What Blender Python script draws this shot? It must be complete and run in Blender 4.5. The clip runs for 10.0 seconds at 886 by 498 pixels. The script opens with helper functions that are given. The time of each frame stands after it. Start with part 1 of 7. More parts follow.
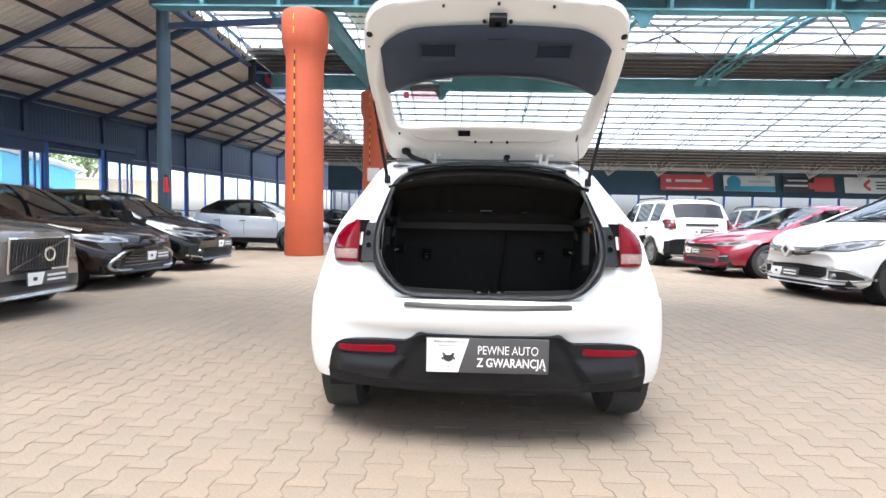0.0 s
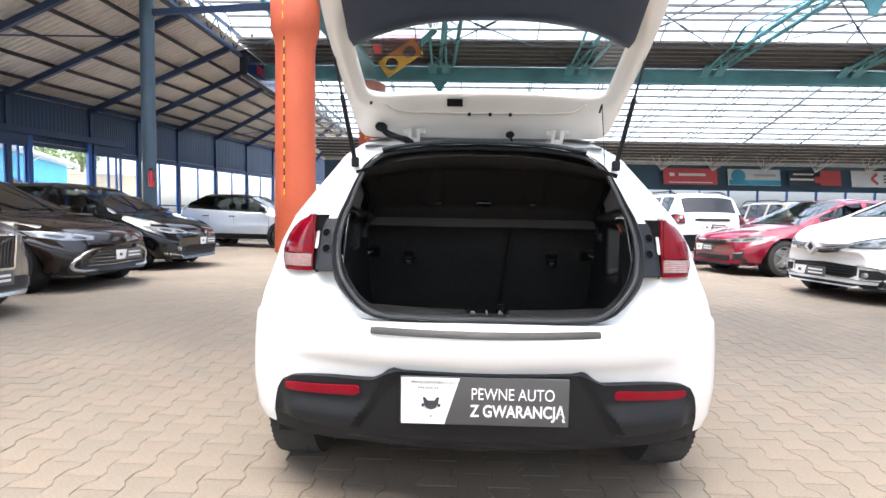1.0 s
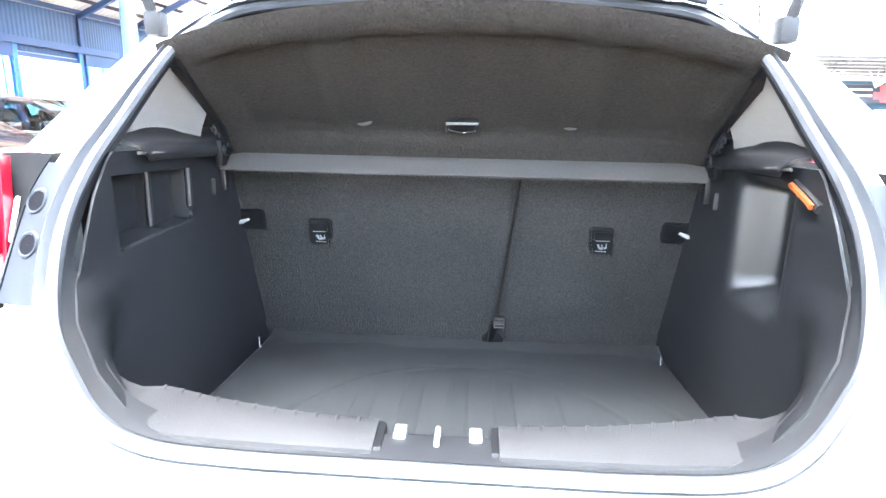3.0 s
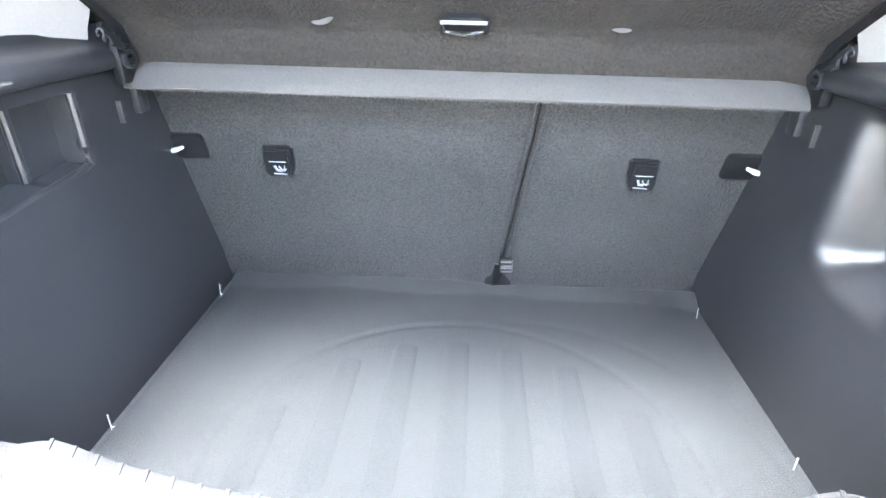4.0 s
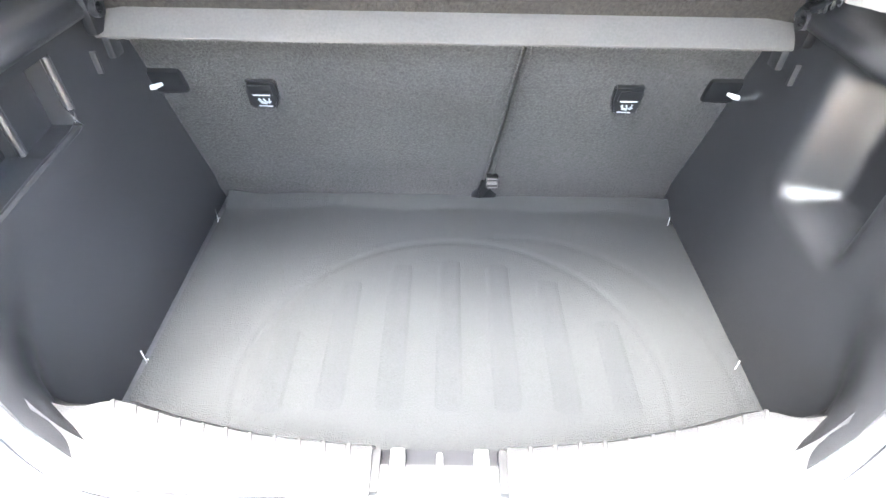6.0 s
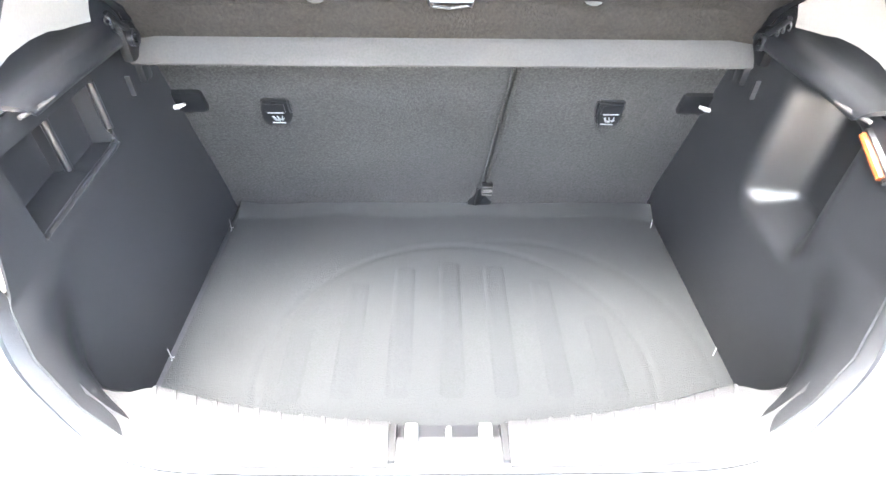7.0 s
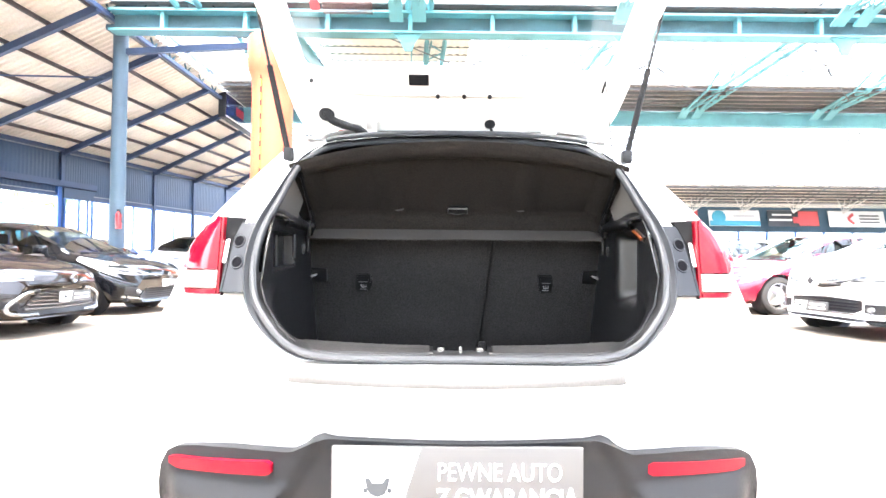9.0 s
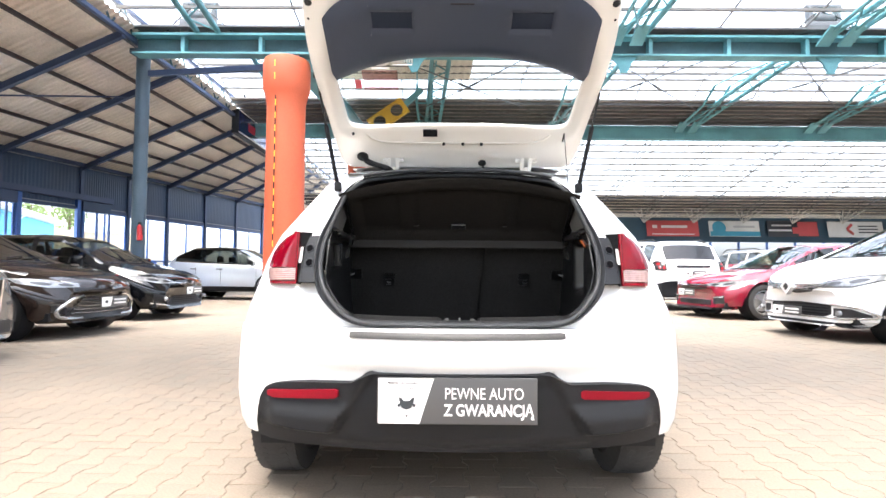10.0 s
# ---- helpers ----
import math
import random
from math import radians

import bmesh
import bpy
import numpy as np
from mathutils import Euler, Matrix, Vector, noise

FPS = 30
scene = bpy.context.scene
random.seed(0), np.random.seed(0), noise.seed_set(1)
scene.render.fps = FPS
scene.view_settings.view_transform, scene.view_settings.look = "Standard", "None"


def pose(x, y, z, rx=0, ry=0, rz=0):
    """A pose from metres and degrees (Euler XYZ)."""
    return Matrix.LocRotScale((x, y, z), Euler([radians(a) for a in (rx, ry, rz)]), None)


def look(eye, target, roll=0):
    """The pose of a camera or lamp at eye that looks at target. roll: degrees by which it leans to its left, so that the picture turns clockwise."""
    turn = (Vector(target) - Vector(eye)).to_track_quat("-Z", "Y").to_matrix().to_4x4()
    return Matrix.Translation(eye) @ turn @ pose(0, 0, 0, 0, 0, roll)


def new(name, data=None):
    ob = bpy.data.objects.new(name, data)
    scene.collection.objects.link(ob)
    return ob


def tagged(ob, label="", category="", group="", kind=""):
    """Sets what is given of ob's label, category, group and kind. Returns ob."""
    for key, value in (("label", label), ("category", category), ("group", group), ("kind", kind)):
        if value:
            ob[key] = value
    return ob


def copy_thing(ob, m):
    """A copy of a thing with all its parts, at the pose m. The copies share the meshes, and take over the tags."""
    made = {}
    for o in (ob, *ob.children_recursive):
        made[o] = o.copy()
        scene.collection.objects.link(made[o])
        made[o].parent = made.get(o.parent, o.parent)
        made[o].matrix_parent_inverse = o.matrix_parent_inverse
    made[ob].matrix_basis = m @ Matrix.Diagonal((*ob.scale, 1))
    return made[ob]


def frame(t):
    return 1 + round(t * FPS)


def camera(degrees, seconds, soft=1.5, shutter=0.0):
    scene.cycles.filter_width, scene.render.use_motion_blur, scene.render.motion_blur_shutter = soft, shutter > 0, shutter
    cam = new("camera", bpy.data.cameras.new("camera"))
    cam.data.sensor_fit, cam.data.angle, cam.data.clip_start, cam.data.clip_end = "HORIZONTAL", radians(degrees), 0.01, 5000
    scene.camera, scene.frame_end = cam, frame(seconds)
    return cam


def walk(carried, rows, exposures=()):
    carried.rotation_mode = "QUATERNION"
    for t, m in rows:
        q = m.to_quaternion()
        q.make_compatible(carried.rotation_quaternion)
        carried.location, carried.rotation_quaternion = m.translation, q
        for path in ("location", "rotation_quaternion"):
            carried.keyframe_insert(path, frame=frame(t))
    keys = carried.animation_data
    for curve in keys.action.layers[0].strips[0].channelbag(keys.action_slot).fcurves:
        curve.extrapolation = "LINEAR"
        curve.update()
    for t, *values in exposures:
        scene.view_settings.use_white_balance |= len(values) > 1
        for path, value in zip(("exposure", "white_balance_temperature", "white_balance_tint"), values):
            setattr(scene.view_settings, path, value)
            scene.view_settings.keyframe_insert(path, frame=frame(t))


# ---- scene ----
cam = camera(80.0, 10.0)
PATH = [
    (0, (-0.14, -2.22, 1.003), (-0.19, -0.223, 0.897), 1.1),
    (0.5, (-0.13, -1.916, 1.002), (-0.184, 0.08, 0.889), 1.0),
    (1, (-0.096, -1.604, 1.004), (-0.145, 0.392, 0.88), 1.0),
    (1.5, (-0.045, -1.276, 1.006), (-0.098, 0.718, 0.858), 1.0),
    (2, (-0.014, -0.952, 1.015), (-0.077, 1.038, 0.827), 1.1),
    (2.2, (-0.004, -0.841, 1.024), (-0.071, 1.146, 0.813), 1.15),
    (3.3, (0.054, -0.313, 1.063), (-0.073, 1.601, 0.499), 1.2),
    (3.5, (0.039, -0.249, 1.085), (-0.07, 1.632, 0.415), 1.3),
    (4, (0.033, -0.148, 1.111), (-0.06, 1.629, 0.198), 1.3),
    (4.5, (0.027, -0.091, 1.141), (-0.042, 1.566, 0.023), 1.3),
    (5, (0.017, -0.1, 1.179), (-0.023, 1.447, -0.088), 1.3),
    (6.5, (0.001, -0.141, 1.27), (0.024, 1.327, -0.088), 1.0),
    (7, (-0.008, -0.193, 1.285), (0.025, 1.309, -0.035), 0.9),
    (7.5, (-0.008, -0.337, 1.239), (0.019, 1.375, 0.206), 0.7),
    (8, (0.007, -0.56, 1.123), (0.001, 1.332, 0.474), 0.65),
    (8.5, (-0.034, -0.831, 0.987), (-0.022, 1.164, 0.842), 0.7),
    (9, (-0.038, -1.104, 0.893), (-0.03, 0.895, 0.939), 0.5),
    (9.5, (-0.026, -1.431, 0.848), (-0.031, 0.567, 0.933), 0.3),
    (10, (-0.041, -1.738, 0.853), (-0.051, 0.26, 0.941), 0.4),
]
walk(cam, [(t, look(eye, target, roll)) for t, eye, target, roll in PATH],
     exposures=[(0, 2.9, 6250, 10), (2.2, 3.4, 6300, 10), (3.3, 7.4, 5650, 8), (4.0, 7.55, 5780, 8), (4.5, 7.62, 5900, 9), (5.2, 7.68, 6230, 10), (7.0, 7.6, 6300, 10), (7.5, 7.7, 6300, 10), (8.0, 7.4, 6250, 10), (8.5, 6.8, 6350, 10), (9.0, 5.25, 6480, 11), (9.5, 3.95, 6500, 10), (10, 3.5, 6550, 11)])

# ---- light ----
world = bpy.data.worlds.new("sky")
scene.world = world
world.use_nodes = True
wn = world.node_tree.nodes
sky = wn.new("ShaderNodeTexSky")
sky.sky_type = "NISHITA"
sky.sun_disc = False
sky.sun_elevation, sky.sun_rotation = radians(77), radians(211)
sky.air_density, sky.dust_density = 1.0, 4.0
haze = wn.new("ShaderNodeHueSaturation")
haze.inputs["Saturation"].default_value = 0.55
world.node_tree.links.new(sky.outputs[0], haze.inputs["Color"])
world.node_tree.links.new(haze.outputs[0], wn["Background"].inputs[0])
wn["Background"].inputs[1].default_value = 0.15
sun = new("sun", bpy.data.lights.new("sun", "SUN"))
sun.data.energy, sun.data.angle, sun.data.color = 0.5, radians(45), (1, 0.95, 0.88)
sun.matrix_world = look((0, 0, 30), (0.12 * 30, 0.2 * 30, 0))

# ---- materials ----


def mat(name, rgb, rough=0.5, metal=0.0, coat=0.0, grain=0.0, scale=40.0, bump=0.0, stain=0.0, stain_scale=1.5, spec=0.5, rand=0.0, wave=None):
    """A surface with fine grain, larger stains and relief. wave: (axis, size, depth) for ribs."""
    m = bpy.data.materials.new(name)
    m.use_nodes = True
    nt = m.node_tree
    b = nt.nodes["Principled BSDF"]
    b.inputs["Base Color"].default_value = (*rgb, 1)
    b.inputs["Roughness"].default_value = rough
    b.inputs["Metallic"].default_value = metal
    b.inputs["Coat Weight"].default_value = coat
    b.inputs["Coat Roughness"].default_value = 0.06
    b.inputs["Specular IOR Level"].default_value = spec
    co = nt.nodes.new("ShaderNodeTexCoord")
    colour = None
    if grain or stain or rand:
        base = nt.nodes.new("ShaderNodeRGB")
        base.outputs[0].default_value = (*rgb, 1)
        colour = base.outputs[0]

        def vary(source, amount):
            ramp = nt.nodes.new("ShaderNodeMapRange")
            ramp.inputs["From Min"].default_value, ramp.inputs["From Max"].default_value = 0.25, 0.75
            ramp.inputs["To Min"].default_value, ramp.inputs["To Max"].default_value = 1 - amount, 1 + amount
            nt.links.new(source, ramp.inputs["Value"])
            hsv = nt.nodes.new("ShaderNodeHueSaturation")
            nt.links.new(ramp.outputs[0], hsv.inputs["Value"])
            nt.links.new(colour, hsv.inputs["Color"])
            return hsv.outputs[0]

        for amount, size in ((grain, scale), (stain, stain_scale)):
            if amount:
                n = nt.nodes.new("ShaderNodeTexNoise")
                n.inputs["Scale"].default_value, n.inputs["Detail"].default_value = size, 4
                nt.links.new(co.outputs["Object"], n.inputs["Vector"])
                colour = vary(n.outputs["Fac"], amount)
        if rand:
            info = nt.nodes.new("ShaderNodeObjectInfo")
            colour = vary(info.outputs["Random"], rand)
        nt.links.new(colour, b.inputs["Base Color"])
        if stain:
            ro = nt.nodes.new("ShaderNodeMapRange")
            ro.inputs["To Min"].default_value, ro.inputs["To Max"].default_value = rough * 0.85, min(1, rough * 1.2)
            nt.links.new(n.outputs["Fac"], ro.inputs["Value"])
            nt.links.new(ro.outputs[0], b.inputs["Roughness"])
    if bump or wave:
        bp = nt.nodes.new("ShaderNodeBump")
        if wave:
            axis, size, depth = wave
            wv = nt.nodes.new("ShaderNodeTexWave")
            wv.bands_direction = axis
            wv.inputs["Scale"].default_value = 0.314 / size
            nt.links.new(co.outputs["Object"], wv.inputs["Vector"])
            nt.links.new(wv.outputs["Fac"], bp.inputs["Height"])
            bp.inputs["Distance"].default_value = depth
        else:
            n2 = nt.nodes.new("ShaderNodeTexNoise")
            n2.inputs["Scale"].default_value, n2.inputs["Detail"].default_value = scale, 3
            nt.links.new(co.outputs["Object"], n2.inputs["Vector"])
            nt.links.new(n2.outputs["Fac"], bp.inputs["Height"])
            bp.inputs["Distance"].default_value = bump
        nt.links.new(bp.outputs[0], b.inputs["Normal"])
    return m


def glass(name, tint, rough=0.02, gloss=0.06):
    """A thin pane: clear with a tint, and a gloss that grows at a slant."""
    m = bpy.data.materials.new(name)
    m.use_nodes = True
    nt = m.node_tree
    nt.nodes.remove(nt.nodes["Principled BSDF"])
    clear, shine, mix, fr, power, scaled = (nt.nodes.new("ShaderNode" + k) for k in ("BsdfTransparent", "BsdfGlossy", "MixShader", "LayerWeight", "Math", "Math"))
    clear.inputs[0].default_value = (*tint, 1)
    shine.inputs["Roughness"].default_value = rough
    fr.inputs["Blend"].default_value = 0.5
    power.operation, power.inputs[1].default_value = "POWER", 4
    scaled.operation, scaled.inputs[1].default_value, scaled.inputs[2].default_value = "MULTIPLY_ADD", 0.75, gloss
    nt.links.new(fr.outputs["Facing"], power.inputs[0])
    nt.links.new(power.outputs[0], scaled.inputs[0])
    nt.links.new(scaled.outputs[0], mix.inputs[0])
    nt.links.new(clear.outputs[0], mix.inputs[1])
    nt.links.new(shine.outputs[0], mix.inputs[2])
    nt.links.new(mix.outputs[0], nt.nodes["Material Output"].inputs[0])
    return m


def lens_mat(name, rgb, rough=0.12):
    """Moulded lamp plastic."""
    m = mat(name, rgb, rough, coat=0.35, spec=0.25, grain=0.25, scale=14)
    return m


WHITE = mat("white_paint", (0.80, 0.80, 0.79), 0.28, coat=0.8)
WHITE_IN = mat("white_inner_paint", (0.72, 0.705, 0.665), 0.4, coat=0.3, stain=0.03, stain_scale=5)
BLACK_PLASTIC = mat("black_plastic", (0.011, 0.012, 0.014), 0.55, spec=0.25, grain=0.15, scale=900, bump=0.0004)
BLACK_GLOSS = mat("black_gloss", (0.01, 0.01, 0.012), 0.15)
RUBBER = mat("rubber", (0.02, 0.022, 0.025), 0.6, grain=0.1, scale=200)
TYRE = mat("tyre", (0.032, 0.031, 0.03), 0.85, grain=0.2, scale=60, stain=0.25, stain_scale=8)
TRIM = mat("boot_trim_plastic", (0.0078, 0.008, 0.0086), 0.3, spec=0.45, grain=0.12, scale=900, bump=0.0003)
SCUFF = mat("scuff_plate_plastic", (0.013, 0.0127, 0.0127), 0.42, spec=0.3, grain=0.12, scale=500, bump=0.0004, stain=0.1, stain_scale=9)
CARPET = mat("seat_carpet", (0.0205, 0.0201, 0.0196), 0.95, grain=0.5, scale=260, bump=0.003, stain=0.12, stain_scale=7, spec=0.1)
MAT = mat("boot_mat", (0.0117, 0.0122, 0.0122), 0.9, grain=0.32, scale=420, bump=0.0012, stain=0.1, stain_scale=6, spec=0.15)
BOARD = mat("shelf_felt", (0.0098, 0.0082, 0.0067), 0.9, grain=0.6, scale=220, bump=0.002, stain=0.12, stain_scale=6, spec=0.15)
SHELF_BAR = mat("shelf_bar_plastic", (0.033, 0.0311, 0.0292), 0.75, spec=0.2, grain=0.15, scale=300, stain=0.1, stain_scale=10)
GREY_TRIM = mat("pillar_trim", (0.17, 0.161, 0.148), 0.7, grain=0.06, scale=300)
RED_LENS = lens_mat("red_lens", (0.165, 0.0008, 0.009))
CLEAR_LENS = mat("clear_lens", (0.34, 0.21, 0.20), 0.15, coat=1.0, grain=0.2, scale=40)
REFLECTOR = mat("red_reflector", (0.19, 0.0008, 0.010), 0.3, coat=0.1, spec=0.2, grain=0.2, scale=300)
CHROME = mat("chrome", (0.75, 0.75, 0.76), 0.12, metal=1.0)
STEEL = mat("zinc_steel", (0.62, 0.62, 0.6), 0.35, metal=1.0, grain=0.1, scale=50)
PLATE_WHITE = mat("plate_white", (0.78, 0.78, 0.77), 0.35, coat=0.4)
PLATE_GREY = mat("plate_grey", (0.062, 0.063, 0.065), 0.4, coat=0.3)
INK = mat("ink_dark", (0.03, 0.035, 0.04), 0.5)
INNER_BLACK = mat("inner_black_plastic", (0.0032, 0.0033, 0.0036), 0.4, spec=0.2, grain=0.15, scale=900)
SCRATCH = mat("scratched_plastic", (0.055, 0.057, 0.06), 0.7)
BRIGHT_WIRE = mat("bright_wire", (0.28, 0.28, 0.275), 0.35)
SYMBOL_GREY = mat("ink_grey", (0.22, 0.225, 0.23), 0.5)
LABEL = mat("paper_label", (0.7, 0.7, 0.68), 0.7)
ORANGE_LENS = mat("orange_light", (0.13, 0.03, 0.007), 0.3)
CAR_GLASS = glass("car_glass", (0.86, 0.9, 0.88))
DARK_GLASS = glass("tinted_car_glass", (0.35, 0.38, 0.37))
WINDSCREEN = glass("windscreen_glass", (0.72, 0.78, 0.75), gloss=0.20)
ROOF_PANE = glass("roof_pane", (0.8, 0.82, 0.83), rough=0.3)
WINDOW_PANE = glass("window_pane", (0.95, 0.96, 0.97))
TEAL = mat("teal_steel_paint", (0.10, 0.28, 0.315), 0.55, grain=0.1, scale=30, stain=0.25, stain_scale=1.2)
NAVY = mat("navy_steel_paint", (0.032, 0.058, 0.125), 0.55, grain=0.1, scale=30, stain=0.2, stain_scale=1.0)
BLUE = mat("blue_window_paint", (0.03, 0.11, 0.36), 0.45, grain=0.08, scale=40, stain=0.15)
POST_PAINT = mat("grey_blue_post_paint", (0.05, 0.085, 0.115), 0.5, grain=0.08, scale=30, stain=0.2)
CLADDING = mat("navy_ribbed_cladding", (0.015, 0.042, 0.095), 0.5, stain=0.2, stain_scale=0.7)
CORRUGATED = mat("corrugated_sheet", (0.74, 0.675, 0.575), 0.6, stain=0.2, stain_scale=0.5, grain=0.1, scale=20)
GREY_STEEL = mat("grey_truss_paint", (0.09, 0.095, 0.10), 0.6, stain=0.2)
ORANGE = mat("orange_column_paint", (0.52, 0.10, 0.04), 0.6, grain=0.06, scale=25, bump=0.004, stain=0.12, stain_scale=1.2)
CONCRETE = mat("outside_concrete", (0.42, 0.41, 0.39), 0.9, grain=0.1, scale=8, stain=0.2, stain_scale=0.4)
PAVING = mat("paving_ground", (0.155, 0.128, 0.099), 0.85, grain=0.15, scale=60, stain=0.16, stain_scale=0.7)
PLASTER = mat("plain_wall", (0.30, 0.31, 0.33), 0.8, stain=0.15, stain_scale=0.6)
WALL_BLUE_DARK = mat("far_wall_blue", (0.018, 0.055, 0.09), 0.6, stain=0.2)

# ---- mesh helpers ----


def part(name, bm, material, parent=None, label="", sharp=32):
    """Link a bmesh as one mesh object under a thing or a part."""
    bmesh.ops.recalc_face_normals(bm, faces=bm.faces)
    for f in bm.faces:
        f.smooth = True
    lim = radians(sharp)
    for e in bm.edges:
        if len(e.link_faces) == 2 and e.calc_face_angle(0) > lim:
            e.smooth = False
    me = bpy.data.meshes.new(name)
    bm.to_mesh(me)
    bm.free()
    me.materials.append(material)
    ob = new(name, me)
    if parent:
        ob.parent = parent
    if label:
        tagged(ob, label)
    return ob


def thing(name, label, category, m=None, group="", kind=""):
    ob = new(name)
    if m is not None:
        ob.matrix_world = m
    return tagged(ob, label, category, group, kind)


def box(bm, c, s, bevel=0.0, m=None):
    r = bmesh.ops.create_cube(bm, size=1)
    bmesh.ops.scale(bm, vec=s, verts=r["verts"])
    if bevel:
        es = list({e for v in r["verts"] for e in v.link_edges})
        q = bmesh.ops.bevel(bm, geom=es, offset=bevel, segments=2, affect="EDGES", profile=0.6)
        vs = list({v for f in q["faces"] for v in f.verts})
    else:
        vs = r["verts"]
    bmesh.ops.translate(bm, vec=c, verts=vs)
    if m is not None:
        bmesh.ops.transform(bm, matrix=m, verts=vs)
    return vs


def boxed(c, s, bevel=0.0, m=None):
    bm = bmesh.new()
    box(bm, c, s, bevel, m)
    return bm


def grid(bm, rows, wrap=False):
    vs = [[bm.verts.new(p) for p in r] for r in rows]
    n = len(rows[0])
    for a, b in zip(vs, vs[1:]):
        for j in range(n if wrap else n - 1):
            k = (j + 1) % n
            bm.faces.new((a[j], a[k], b[k], b[j]))
    return vs


def slab(rows, thick):
    """A closed sheet: the grid, its copy set back along the normals, and rims."""
    bm = bmesh.new()
    vs = grid(bm, rows)
    bm.normal_update()
    nr, nc = len(vs), len(vs[0])
    back = [[bm.verts.new(v.co - v.normal * thick) for v in r] for r in vs]
    for i in range(nr - 1):
        for j in range(nc - 1):
            bm.faces.new((back[i][j], back[i + 1][j], back[i + 1][j + 1], back[i][j + 1]))
    for i in range(nr - 1):
        for j in (0, nc - 1):
            bm.faces.new((vs[i][j], vs[i + 1][j], back[i + 1][j], back[i][j]))
    for j in range(nc - 1):
        for i in (0, nr - 1):
            bm.faces.new((vs[i][j], vs[i][j + 1], back[i][j + 1], back[i][j]))
    return bm


def curve_points(pts, n, closed=False):
    """n points along a Catmull-Rom curve through pts."""
    p = [Vector(q) for q in pts]
    k = len(p)
    out = []
    spans = k if closed else k - 1
    for i in range(n):
        u = i * spans / (n if closed else n - 1)
        a = min(int(u), spans - 1)
        f = u - a
        q = [p[(a + d) % k] if closed else p[max(0, min(k - 1, a + d))] for d in (-1, 0, 1, 2)]
        out.append(0.5 * (2 * q[1] + (q[2] - q[0]) * f + (2 * q[0] - 5 * q[1] + 4 * q[2] - q[3]) * f * f + (3 * q[1] - q[0] - 3 * q[2] + q[3]) * f ** 3))
    return out


def tube(bm, pts, r, seg=8, closed=False, flat=1.0):
    """A round bar along a path; flat squashes its section."""
    pts = [Vector(p) for p in pts]
    rings = []
    up = Vector((0, 0, 1))
    n = len(pts)
    for i, p in enumerate(pts):
        a, b = (pts[i - 1], pts[(i + 1) % n]) if closed else (pts[max(0, i - 1)], pts[min(n - 1, i + 1)])
        d = (b - a).normalized()
        side = d.cross(up)
        if side.length < 0.05:
            side = d.cross(Vector((0, 1, 0)))
        side.normalize()
        top = side.cross(d)
        rr = r[i] if isinstance(r, (list, tuple)) else r
        rings.append([bm.verts.new(p + (side * math.cos(t) + top * math.sin(t) * flat) * rr) for t in (2 * math.pi * k / seg for k in range(seg))])
    for a, b in zip(rings, rings[1:] + ([rings[0]] if closed else [])):
        for k in range(seg):
            bm.faces.new((a[k], a[(k + 1) % seg], b[(k + 1) % seg], b[k]))
    if not closed:
        bm.faces.new(rings[0][::-1])
        bm.faces.new(rings[-1])
    return bm


def tubed(pts, r, seg=8, closed=False, flat=1.0):
    return tube(bmesh.new(), pts, r, seg, closed, flat)


def beam(bm, a, b, w, h):
    """A square bar from a to b, w wide, h high."""
    a, b = Vector(a), Vector(b)
    d = (b - a).normalized()
    side = d.cross(Vector((0, 0, 1)))
    side = side.normalized() if side.length > 0.01 else Vector((1, 0, 0))
    top = side.cross(d)
    c = [[bm.verts.new(p + side * sx * w / 2 + top * sz * h / 2) for sx, sz in ((-1, -1), (1, -1), (1, 1), (-1, 1))] for p in (a, b)]
    for k in range(4):
        bm.faces.new((c[0][k], c[0][(k + 1) % 4], c[1][(k + 1) % 4], c[1][k]))
    bm.faces.new(c[0][::-1])
    bm.faces.new(c[1])


def beamed(*bars):
    bm = bmesh.new()
    for b in bars:
        beam(bm, *b)
    return bm


def lathe(bm, prof, seg=32, axis="x", c=(0, 0, 0), caps=True):
    """Turn a profile of (along, radius) about an axis through c."""
    rings = []
    for a, r in prof:
        ring = []
        for k in range(seg):
            t = 2 * math.pi * k / seg
            u, v = r * math.cos(t), r * math.sin(t)
            p = (a, u, v) if axis == "x" else (u, v, a) if axis == "z" else (u, a, v)
            ring.append(bm.verts.new(Vector(p) + Vector(c)))
        rings.append(ring)
    for a, b in zip(rings, rings[1:]):
        for k in range(seg):
            bm.faces.new((a[k], a[(k + 1) % seg], b[(k + 1) % seg], b[k]))
    for ring in (rings[0], rings[-1]) if caps else ():
        if (ring[0].co - ring[seg // 2].co).length > 1e-4:
            bm.faces.new(ring)
    return bm


def prism(outline, lift, flip=False):
    """A flat plate: outline of points, pushed along lift."""
    bm = bmesh.new()
    a = [bm.verts.new(p) for p in outline]
    b = [bm.verts.new(Vector(p) + Vector(lift)) for p in outline]
    bm.faces.new(a)
    bm.faces.new(b[::-1])
    n = len(a)
    for i in range(n):
        bm.faces.new((a[i], b[i], b[(i + 1) % n], a[(i + 1) % n]))
    return bm


def lerp(table, x):
    """Piecewise linear look-up in rows of (x, value, ...)."""
    if x <= table[0][0]:
        return table[0][1:]
    for a, b in zip(table, table[1:]):
        if x <= b[0]:
            f = (x - a[0]) / (b[0] - a[0])
            return tuple(p + (q - p) * f for p, q in zip(a[1:], b[1:]))
    return table[-1][1:]


